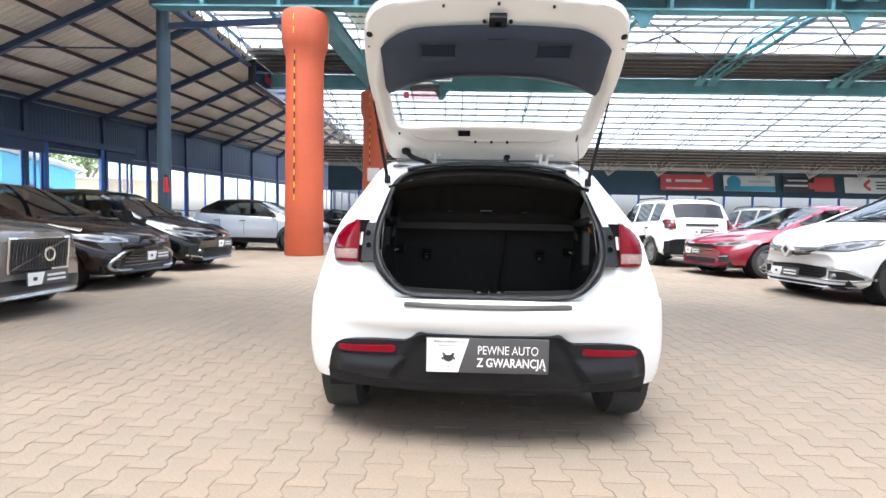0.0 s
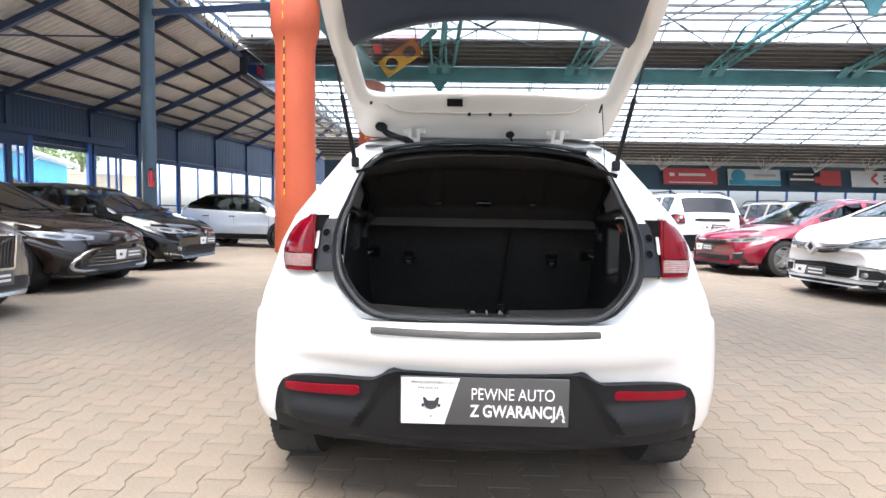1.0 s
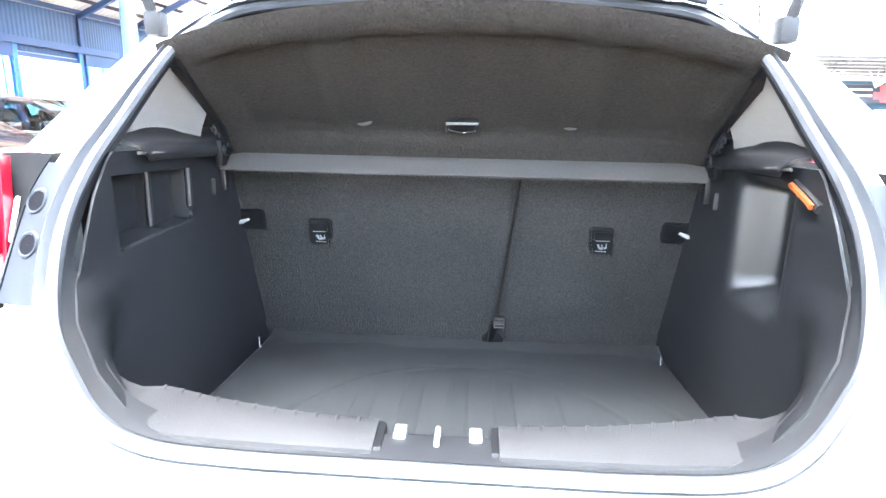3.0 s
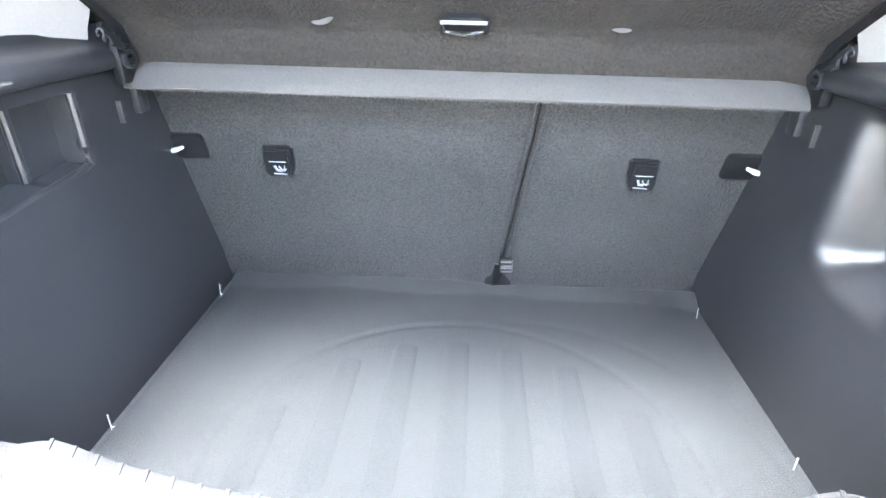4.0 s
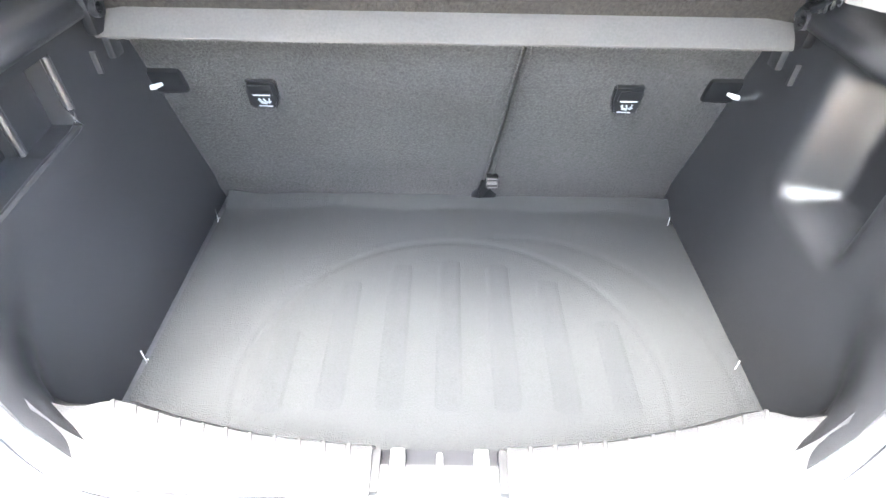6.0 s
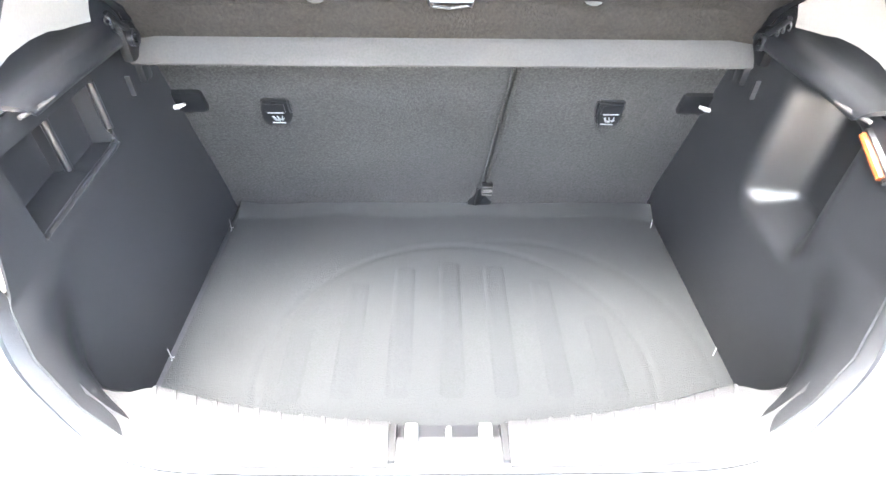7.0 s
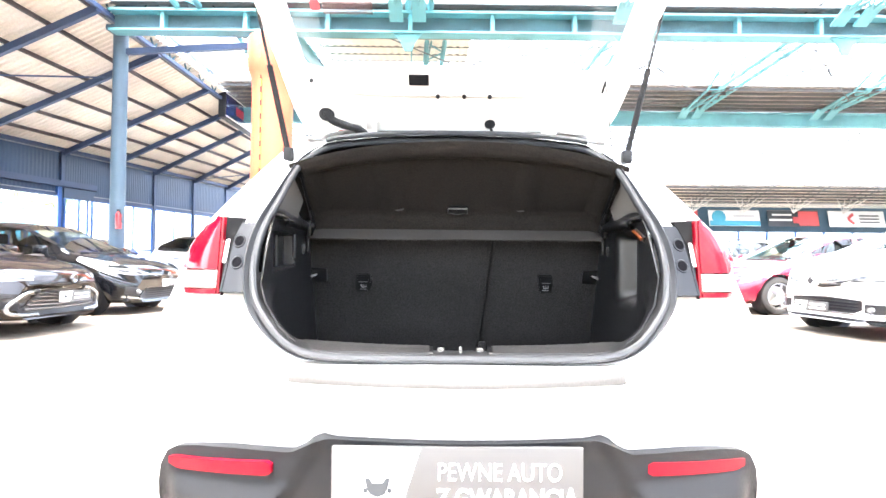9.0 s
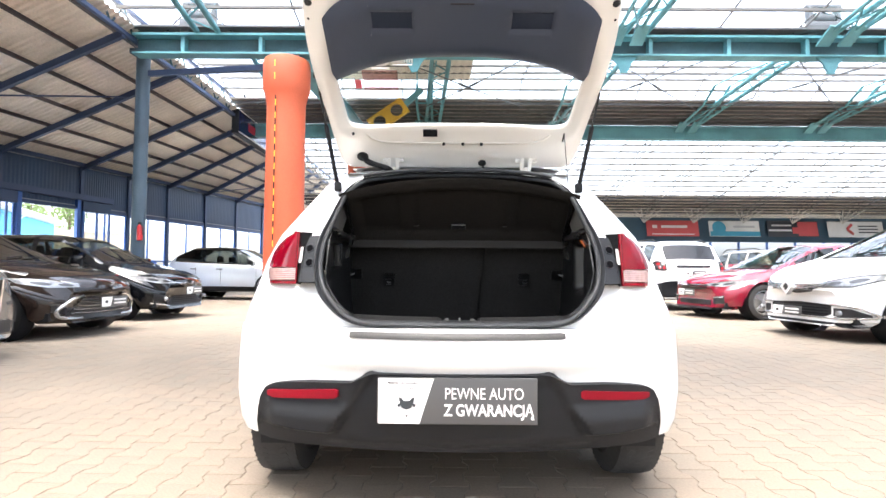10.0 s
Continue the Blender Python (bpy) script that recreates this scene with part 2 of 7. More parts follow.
def letters(text, size, m, material, parent, name="lettering", bold=0.0, stretch=1.0):
    cu = bpy.data.curves.new(name, "FONT")
    cu.body, cu.size, cu.extrude, cu.offset = text, size, 0.0006, bold
    ob = bpy.data.objects.new(name, cu)
    scene.collection.objects.link(ob)
    bpy.context.view_layer.update()
    me = bpy.data.meshes.new_from_object(ob)
    bpy.data.objects.remove(ob)
    me.transform(m @ Matrix.Diagonal((stretch, 1, 1, 1)))
    me.materials.clear()
    me.materials.append(material)
    o = new(name, me)
    o.parent = parent
    return o

# ---- the hall: ground, walls, roofs ----
G = [[(x, y, -0.0036) for x in (-400, -60, -20, 0, 20, 60, 400)] for y in (-400, -60, -20, 0, 20, 60, 400)]
bm = bmesh.new()
grid(bm, G)
tagged(part("ground", bm, PAVING), "pale beige concrete block paving of the hall floor", "floor", kind="structure")

WALL0, WDIR = Vector((-15.56, 15.35, 0)), Vector((0.230, 0.973, 0)).normalized()
WOUT = Vector((-WDIR.y, WDIR.x, 0))
EAVE, HEAD, BAY = 5.02, 3.32, 2.7
RIDGE_X, RIDGE_Z = -8.35, 7.15


def wall_at(s, z=0.0, out=0.0):
    p = WALL0 + WDIR * s + WOUT * out
    return Vector((p.x, p.y, z))


def wall_box(s0, s1, z0, z1, o0, o1, bm=None):
    """A block along the window wall."""
    bm = bm or bmesh.new()
    vs = [bm.verts.new(wall_at(s, z, o)) for z in (z0, z1) for s, o in ((s0, o0), (s1, o0), (s1, o1), (s0, o1))]
    for q in ((0, 1, 2, 3), (4, 5, 6, 7), (0, 1, 5, 4), (1, 2, 6, 5), (2, 3, 7, 6), (3, 0, 4, 7)):
        bm.faces.new([vs[i] for i in q])
    return bm


POSTS = [0.8 - BAY * k for k in range(10, -1, -1)] + [3.97, 6.3] + [8.65 + BAY * k for k in range(9)]
S0, S1 = POSTS[0], POSTS[-1]
wall_w = part("wall_west", wall_box(S0, S1, HEAD, EAVE, 0.05, 0.25), PLASTER)
tagged(wall_w, "navy ribbed metal cladding above a band of windows", "wall", kind="structure")
part("wall_base", wall_box(S0, 1.42, 0, 0.5, 0.05, 0.2), PLASTER, wall_w)
part("wall_base", wall_box(3.9, S1, 0, 0.5, 0.05, 0.2), PLASTER, wall_w)
for k, (s, s_next) in enumerate(zip(POSTS, POSTS[1:])):
    span = s_next - s
    # ribbed cladding sheet, one a bay
    rows = []
    for i in range(85):
        d = 0.012 if (i % 4) in (1, 2) else 0.0
        rows.append([wall_at(s + 0.06 + i * (span - 0.12) / 84, z, 0.035 - d) for z in (HEAD + 0.1, EAVE - 0.08)])
    part("cladding_sheet", slab(rows, 0.004), CLADDING, wall_w)
    part("wall_post", wall_box(s - 0.07, s + 0.07, 0, EAVE, -0.06, 0.06), NAVY, wall_w)
    part("head_rail", wall_box(s + 0.07, s + span - 0.07, HEAD - 0.08, HEAD + 0.06, -0.03, 0.06), NAVY, wall_w)
    if 0.5 < s < 1.5:
        span = 0.68
    win = thing("window_%d" % (k + 1), "blue-framed two-light window in the hall wall", "window", kind="structure")
    bm = bmesh.new()
    for a in (0.07, 0.07 + (span - 0.14) / 2 - 0.03, span - 0.13):
        wall_box(s + a, s + a + 0.06, 0.5, HEAD - 0.08, 0.0, 0.06, bm)
    part("window_frame", bm, BLUE, win)
    bm = bmesh.new()
    for z in (0.5, 1.25, HEAD - 0.14):
        wall_box(s + 0.13, s + span / 2 - 0.03, z, z + 0.06, 0.004, 0.056, bm)
        wall_box(s + span / 2 + 0.03, s + span - 0.13, z, z + 0.06, 0.004, 0.056, bm)
    part("transom", bm, BLUE, win)
    for a, b in ((0.13, span / 2 - 0.03), (span / 2 + 0.03, span - 0.13)):
        p = part("pane", wall_box(s + a, s + b, 0.56, HEAD - 0.14, 0.026, 0.032), WINDOW_PANE, win)
        p.visible_shadow = False
# the open gateway with its header and jambs
door = thing("door_1", "open gateway with bright blue jambs in the window wall", "doorway", kind="structure")
part("header", wall_box(-1.6, 5.35, 3.62, 3.85, -0.2, -0.07), NAVY, door)
part("fascia", wall_box(-1.0, 1.4, 3.2, 3.62, -0.12, -0.07), NAVY, door)
for a in (1.42, 3.75):
    part("jamb", wall_box(a, a + 0.15, 0, 3.62, -0.1, 0.04), BLUE, door)
leaf = thing("door_2", "blue-framed glazed sliding leaf pushed aside", "door", kind="structure")
part("top_panel", wall_box(3.95, 5.25, 3.2, 3.58, -0.15, -0.09), CLADDING, leaf)
for a in (3.95, 4.57, 5.17):
    part("stile", wall_box(a, a + 0.08, 0.1, 3.2, -0.15, -0.09), BLUE, leaf)
part("bottom_rail", wall_box(4.03, 5.17, 0.1, 0.6, -0.145, -0.095), BLUE, leaf)
for a, b in ((4.03, 4.57), (4.65, 5.17)):
    p = part("pane", wall_box(a, b, 0.6, 3.2, -0.122, -0.117), WINDOW_PANE, leaf)
    p.visible_shadow = False
gut = bmesh.new()
beam(gut, wall_at(S0, EAVE + 0.02, -0.1), wall_at(S1, EAVE + 0.02, -0.1), 0.12, 0.14)
tagged(part("eaves_beam", gut, NAVY), "navy steel eaves beam along the wall top", "beam", kind="structure")


def annex(s, f, drop=0.0):
    """A point of the side roof: s along the wall, f from the eaves (0) to the high edge (1)."""
    e = wall_at(s, EAVE + 0.12, 0)
    top = Vector((RIDGE_X, e.y - 0.26 * (RIDGE_X - e.x), RIDGE_Z))
    p = e.lerp(top, f)
    p.z -= drop
    return p


rows = []
n = int((S1 - S0) / 0.0475)
for i in range(n + 1):
    s = S0 + (S1 - S0) * i / n
    d = (0.0, 0.0, 0.05, 0.05)[i % 4]
    rows.append([annex(s, f) + Vector((0, 0, d)) for f in (-0.05, 0.25, 0.5, 0.75, 1.02)])
tagged(part("ceiling_side_roof", slab(rows, 0.003), CORRUGATED, sharp=30), "grey-beige corrugated sheet roof on navy rafters", "ceiling", kind="structure")
frame_w = thing("roof_frame", "navy steel rafters and purlins under the sheet roof", "roof frame", kind="structure")
for s in POSTS:
    part("rafter", beamed((annex(s, 0, 0.24), annex(s, 1, 0.24), 0.11, 0.19)), NAVY, frame_w)
PURLIN = mat("brown_purlin_paint", (0.05, 0.042, 0.045), 0.6, stain=0.2)
for f in (0.13, 0.3, 0.47, 0.64, 0.81, 0.97):
    part("purlin", beamed((annex(S0, f, 0.09), annex(S1, f, 0.09), 0.06, 0.11)), PURLIN, frame_w)
for s in (-4.6, 11.35):
    part("wind_brace", tubed([annex(s, 0.1, 0.3), annex(s + 2 * BAY, 0.75, 0.3)], 0.025, 6), NAVY, frame_w)

# main roof: valley strips of sheet, glazed slopes on bars, repeated along the hall
BEAMS = (-13.5, -5.0, 3.5, 12.0, 20.5)
X0, X1 = -8.3, 34.0
roof = thing("ceiling_main_roof", "glazed hall roof with sheet-metal valley strips and teal steel girders", "ceiling", kind="structure")
sheet = bmesh.new()
bars = bmesh.new()
panes = bmesh.new()
valley = bmesh.new()


def strip(y0, z0, y1, z1, xa=X0, xb=X1, into=None):
    rows = []
    m = int((xb - xa) / 0.06)
    for i in range(m + 1):
        x = xa + (xb - xa) * i / m
        d = (0.0, 0.02, 0.04, 0.02)[i % 4]
        rows.append([(x, y0, z0 + d), (x, y1, z1 + d)])
    grid(into or sheet, rows)


def glazed(y0, z0, y1, z1, n, thick=0.07, step=2.2, last=1):
    """A glazed slope: cross bars one above another, thin glazing bars up the slope, panes."""
    for i in range(n + last):
        f = i / n
        y, z = y0 + (y1 - y0) * f, z0 + (z1 - z0) * f
        beam(bars, (X0, y, z - 0.06), (X1, y, z - 0.06), thick, thick)
    x = X0
    while x < X1 + 0.1:
        beam(bars, (x, y0, z0), (x, y1, z1), 0.035, 0.04)
        x += step
    grid(panes, [[(X0, y0, z0 + 0.03), (X1, y0, z0 + 0.03)], [(X0, y1, z1 + 0.03), (X1, y1, z1 + 0.03)]])


for yb in BEAMS:
    if yb == 12.0:
        glazed(yb - 3.3, 7.95, yb - 0.1, 7.3, 4, last=0)
    elif yb == 20.5:
        strip(yb - 2.5, 7.40, yb - 0.1, 7.27, into=valley)
        glazed(yb - 3.3, 7.95, yb - 2.5, 7.46, 2)
    else:
        strip(yb - 3.3, 7.38, yb - 0.1, 7.28)
    if yb > -10:
        glazed(yb - 8.6, 7.3, yb - 3.3, 7.95, 6, last=0 if yb > 10 else 1)
strip(11.9, 7.22, 17.2, 7.85, -3.8, 0.8)
glazed(20.4, 7.3, 28.2, 5.35, 12, 0.075, 1.5)
strip(28.2, 5.33, 30.9, 4.65)
part("roof_sheets", sheet, CORRUGATED, roof, sharp=80)
part("valley_sheets", valley, mat("dusty_valley_sheet", (0.26, 0.225, 0.20), 0.7, stain=0.35, stain_scale=0.6, grain=0.15, scale=20), roof, "dusty grey-brown corrugated valley sheets", sharp=80)
for yb in BEAMS:
    part("valley_gutter", boxed(((X0 + X1) / 2, yb - 0.02, 7.235), (X1 - X0, 0.5, 0.05)), GREY_STEEL, roof)
for i in range(6):
    y = 18.15 + 0.42 * i
    part("valley_purlin", boxed(((X0 + X1) / 2, y, 7.30 - 0.022 * i), (X1 - X0, 0.07, 0.10)), GREY_STEEL, roof)
part("glazing_bars", bars, mat("grey_glazing_bar_paint", (0.125, 0.122, 0.115), 0.6, stain=0.25), roof)
pn = part("roof_panes", panes, ROOF_PANE, roof)
pn.visible_shadow = False


# darkened teal: the backlit shade between the flanges is put into the colour
WEB = mat("shaded_girder_teal", (0.055, 0.115, 0.135), 0.65, grain=0.15, scale=30, stain=0.35, stain_scale=1.0)


def girder(y, top, label, web=None):
    """A teal box girder across the hall with web stiffeners and hanging brackets."""
    g = thing("girder", label, "girder", kind="structure")
    part("top_flange", boxed(((X0 + X1) / 2, y, top - 0.03), (X1 - X0, 0.42, 0.06)), TEAL, g)
    part("bottom_flange", boxed(((X0 + X1) / 2, y, top - 0.52), (X1 - X0, 0.36, 0.05)), TEAL, g)
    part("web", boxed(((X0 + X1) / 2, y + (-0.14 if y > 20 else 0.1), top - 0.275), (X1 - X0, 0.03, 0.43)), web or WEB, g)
    x = X0 + 1.3
    while x < X1:
        part("stiffener", boxed((x, y - 0.02, top - 0.275), (0.1, 0.2, 0.43)), TEAL, g)
        x += 2.05
    for x in (-0.9, 4.6, 10.0, 15.4, 20.8):
        bm = bmesh.new()
        for dx in (-0.28, 0.28):
            tube(bm, [(x + dx, y - 0.25, top - 0.1), (x + dx, y - 2.4, top + 0.20), (x + dx + 0.05, y - 3.15, top + 0.66)], 0.05, 6)
            beam(bm, (x + dx, y - 0.2, top - 0.28), (x + dx, y - 0.75, top + 0.0), 0.34, 0.05)
        for dx in (-0.28, 0.28):
            tube(bm, [(x + dx + 0.05, y - 3.15, top + 0.66), (x + dx + 0.12, y - 4.4, top + 0.58), (x + dx + 0.25, y - 6.0, top + 0.36)], 0.028, 5)
        tube(bm, [(x - 0.28, y - 0.5, top - 0.07), (x + 0.28, y - 1.6, top + 0.08)], 0.025, 5)
        tube(bm, [(x + 0.28, y - 0.5, top - 0.07), (x - 0.28, y - 1.6, top + 0.08)], 0.025, 5)
        tube(bm, [(x - 0.28, y - 2.4, top + 0.20), (x + 0.28, y - 2.4, top + 0.20)], 0.03, 5)
        part("stay_posts", bm, TEAL, g)
        # gusset that hangs under the girder at each post
        gus = [(x - 0.38, y - 0.12, top - 0.54), (x + 0.38, y - 0.12, top - 0.54), (x + 0.2, y - 0.12, top - 0.72), (x + 0.08, y - 0.12, top - 0.98), (x - 0.08, y - 0.12, top - 0.98), (x - 0.2, y - 0.12, top - 0.72)]
        if x < 0 or y < 20:
            part("gusset", prism(gus, (0, 0.05, 0)), TEAL, g)
    return g


for yb in BEAMS[2:]:
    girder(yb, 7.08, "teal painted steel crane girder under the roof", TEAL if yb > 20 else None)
# pairs of lattice booms from girder to girder, along the hall
for x in (-6.6, -0.9, 4.6, 10.0, 15.4, 20.8):
    for ya, yb in ((3.5, 12.0), (12.0, 20.5)):
        t = thing("lattice_boom", "pair of teal steel tubes laced with short bars", "roof brace", kind="structure", group="roof booms")
        a, b = Vector((x, yb - 0.2, 7.12)), Vector((x + 0.5, ya + 1.2, 7.75))
        off = Vector((0.55, 0, 0))
        part("boom", tubed([a, b], 0.075, 8), TEAL, t)
        part("boom", tubed([a + off, b + off], 0.075, 8), TEAL, t)
        bm = bmesh.new()
        for i in range(12):
            p, q = a.lerp(b, i / 12), a.lerp(b, (i + 1) / 12) + off
            tube(bm, [p, q] if i % 2 else [p + off, q - off], 0.024, 5)
        part("lacing", bm, TEAL, t)
# slack wind ties that cross under the glazed bays
for x in (-3.0, 3.5, 9.0, 14.5, 20.0):
    for dx, lift in ((7.5, 0.0), (-5.5, 0.12)):
        t = thing("wind_tie", "thin grey steel tie rod under the glazed roof", "tie rod", kind="structure", group="wind ties")
        a, b = Vector((x, 12.3, 7.25 + lift)), Vector((x + dx, 19.9, 7.2))
        mid = a.lerp(b, 0.5) - Vector((0, 0, 0.06))
        part("rod", tubed([a, mid, b], 0.022, 5), GREY_STEEL, t)
        part("turnbuckle", tubed([a.lerp(mid, 0.9), mid], 0.04, 6), GREY_STEEL, t)
# slender trusses that climb the far slope
FAN_WHITE = mat("pale_strut_paint", (0.5, 0.5, 0.48), 0.6, stain=0.15)
for x in range(-6, 34, 3):
    t = thing("slope_truss", "slender grey steel truss under the glazed slope", "truss", kind="structure", group="slope trusses")
    bm = bmesh.new()
    a0, a1 = Vector((x, 21.0, 7.05)), Vector((x, 30.5, 4.6))
    b0, b1 = a0 - Vector((0, 0, 0.35)), a1 - Vector((0, 0, 0.3))
    tube(bm, [a0, a1], 0.022, 5)
    tube(bm, [b0, b1], 0.022, 5)
    for i in range(10):
        tube(bm, [a0.lerp(a1, i / 10), b0.lerp(b1, (i + 0.5) / 10), a0.lerp(a1, (i + 1) / 10)], 0.012, 4)
    part("truss_bars", bm, GREY_STEEL, t)
    bm = bmesh.new()
    for dx in (-0.9, -0.45, 0.0, 0.45, 0.9):
        tube(bm, [(x, 30.3, 3.95), (x + dx, 29.6, 4.75)], 0.025, 5)
    part("fan_strut", bm, FAN_WHITE, t)

# purlins under the far sheet strip
low = thing("far_purlins", "dark steel purlins under the far sheet strip", "purlins", kind="structure")
for i in range(6):
    f = (i + 0.3) / 6
    part("purlin", beamed(((X0, 28.2 + 2.7 * f, 5.2 - 0.68 * f), (X1, 28.2 + 2.7 * f, 5.2 - 0.68 * f), 0.1, 0.12)), GREY_STEEL, low)

# far wall with its banners
YF = 31.0
far = thing("wall_north", "dark blue far wall with a window band and banners above", "wall", kind="structure")
part("upper_wall", boxed(((X0 + X1) / 2, YF + 0.15, 3.85), (X1 - X0, 0.2, 2.0)), WALL_BLUE_DARK, far)
part("lower_wall", boxed(((X0 + X1) / 2, YF + 0.15, 0.4), (X1 - X0, 0.2, 0.8)), WALL_BLUE_DARK, far)
strip_bm = bmesh.new()
for i in range(6):
    box(strip_bm, ((X0 + X1) / 2, YF - 0.3 + 0.12 * i, 4.35 + 0.08 * i), (X1 - X0, 0.1, 0.03))
part("eaves_battens", strip_bm, CORRUGATED, far)
FAR_PANE = glass("far_pane", (0.6, 0.62, 0.66))
for i in range(23):
    x = X0 + 0.2 + i * 1.75
    part("mullion", boxed((x, YF + 0.1, 1.83), (0.1, 0.1, 2.06)), BLUE, far)
    p = part("pane", boxed((x + 0.875, YF + 0.12, 1.83), (1.64, 0.01, 2.04)), FAR_PANE, far)
    p.visible_shadow = False

# unseen end wall glazing, added for light from behind; the tint sets its strength
END_PANE = glass("unseen_end_pane", (0.62, 0.61, 0.58))
for nm, x0, x1, y, z0, z1, w in (("wall_east", X1, X1, 8, 0, 8, 48), ("wall_south", (X0 + X1) / 2 - 4, 0, -14.2, 0, 8, 0)):
    if nm == "wall_east":
        o = part(nm, boxed((X1 + 0.1, 8.5, 3.8), (0.2, 45.6, 7.6)), PLASTER)
    else:
        o = part(nm, boxed((11, -14.1, 0.4), (52, 0.2, 0.8)), PLASTER)
        part("header", boxed((11, -14.1, 7.3), (52, 0.2, 0.6)), PLASTER, o)
        for i in range(20):
            part("mullion", boxed((-14.5 + 2.68 * i, -14.1, 3.9), (0.12, 0.12, 6.2)), BLUE, o)
            p = part("pane", boxed((-13.16 + 2.68 * i, -14.1, 3.9), (2.56, 0.01, 6.2)), END_PANE, o)
            p.visible_shadow = False
    tagged(o, "plain grey hall wall" if nm == "wall_east" else "unseen glazed end wall added to let in light", "wall", kind="structure")


def column(x, y, label, box_on=False):
    c = thing("column", label, "column", pose(x, y, 0), group="orange columns", kind="structure")
    bm = bmesh.new()
    lathe(bm, [(0, 0.51), (0.02, 0.52), (1.5, 0.51), (3.0, 0.505), (4.9, 0.495), (5.25, 0.5), (5.5, 0.56), (5.65, 0.61), (6.3, 0.61), (6.42, 0.58), (6.5, 0.4)], 48, "z")
    part("shaft", bm, ORANGE, c)
    bm = bmesh.new()
    for i in range(30):
        if i % 2 == 0:
            box(bm, (-0.13, -0.503 if i < 26 else -0.6, 1.55 + i * 0.165), (0.024, 0.02, 0.16))
    part("cable_strip", bm, YELLOW, c)
    bm = bmesh.new()
    for i in range(30):
        if i % 2:
            box(bm, (-0.13, -0.503, 1.55 + i * 0.165), (0.024, 0.018, 0.16))
    part("cable_strip_gap", bm, BLACK_PLASTIC, c)
    part("bearing_plate", boxed((0, 0, 6.53), (0.7, 0.7, 0.06)), TEAL, c)
    if box_on:
        part("junction_box", boxed((0.05, -0.56, 2.9), (0.5, 0.16, 0.55), 0.02), LABEL, c, "pale grey junction box")


YELLOW = mat("yellow_strip", (0.7, 0.5, 0.05), 0.5)
column(-4.3, 12.1, "orange painted round concrete column with a yellow-black strip")
column(-3.75, 20.7, "orange painted round concrete column with a junction box", True)

runway = thing("runway_girder", "teal steel box girder resting on the orange columns", "girder", kind="structure")
part("box", beamed(((-4.2, 12.35, 6.82), (-3.75, 21.0, 6.82), 0.40, 0.44)), TEAL, runway)
for z in (6.585, 7.055):
    part("flange", beamed(((-4.2, 12.35, z), (-3.75, 21.0, z), 0.52, 0.03)), TEAL, runway)

post = thing("steel_post", "grey-blue painted round steel post holding the roof edge", "post", pose(-8.35, 12.45, 0), kind="structure")
part("shaft", lathe(bmesh.new(), [(0, 0.175), (6.7, 0.175)], 24, "z"), POST_PAINT, post)
part("base_plate", boxed((0, 0, 0.015), (0.5, 0.5, 0.03)), POST_PAINT, post)
part("cap", boxed((0, 0, 6.77), (0.5, 0.5, 0.14), 0.01), POST_PAINT, post)
part("tie_bar", beamed(((0.1, 0.0, 6.22), (3.6, -0.35, 6.28), 0.11, 0.15)), NAVY, post)
edge = thing("edge_girder", "navy and teal lattice girder along the side roof edge", "girder", kind="structure")
bm = bmesh.new()
for z in (6.95, 7.6):
    beam(bm, (RIDGE_X, -14, z), (RIDGE_X, 36, z), 0.1, 0.1)
part("chords", bm, NAVY, edge)
bm = bmesh.new()
for i in range(50):
    y = -14 + i
    tube(bm, [(RIDGE_X, y, 6.95), (RIDGE_X, y + 0.5, 7.6), (RIDGE_X, y + 1, 6.95)], 0.03, 5)
# lacing in the darkened teal, its dimness under the roof painted in
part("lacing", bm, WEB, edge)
for y in (3.95,):
    copy_thing(post, pose(-8.35, y, 0))

ext = thing("fire_extinguisher", "small red fire extinguisher hung on the steel post", "extinguisher", pose(-8.17, 12.22, 1.64) @ Matrix.Scale(0.98, 4))
part("cylinder", lathe(bmesh.new(), [(0, 0.06), (0.01, 0.075), (0.36, 0.075), (0.42, 0.05), (0.44, 0.025)], 20, "z"), mat("signal_red", (0.5, 0.015, 0.02), 0.35, coat=0.5), ext)
part("valve", boxed((0, 0, 0.47), (0.04, 0.1, 0.06), 0.008), BLACK_PLASTIC, ext)
part("hose", tubed([(0.02, -0.04, 0.46), (0.09, -0.06, 0.4), (0.1, -0.04, 0.15)], 0.012, 6), BLACK_PLASTIC, ext)
part("bracket", boxed((-0.05, 0.08, 0.2), (0.06, 0.08, 0.04)), STEEL, ext)

sign = thing("display_board", "navy display board with a red patch under the roof", "sign", pose(-8.3, 20.6, 0.3, 0, 0, 0) @ Matrix.Scale(1.2, 4))
part("casing", boxed((0, 0, 5.35), (0.24, 3.3, 0.8), 0.02), BLACK_PLASTIC, sign)
part("screen", boxed((0.125, 0, 5.35), (0.012, 3.2, 0.7)), mat("navy_screen", (0.012, 0.02, 0.10), 0.25), sign)
part("border", beamed(((0.13, -1.63, 4.99), (0.13, 1.63, 4.99), 0.03, 0.03), ((0.13, -1.63, 5.71), (0.13, 1.63, 5.71), 0.03, 0.03)), LABEL, sign)
part("red_patch", boxed((0.135, -0.5, 5.35), (0.01, 0.7, 0.28)), mat("red_screen", (0.45, 0.02, 0.05), 0.3), sign)
for y in (-0.9, 0.9):
    part("hanger", beamed(((0, y, 5.7), (0, y, 6.45), 0.06, 0.06)), BLACK_PLASTIC, sign)

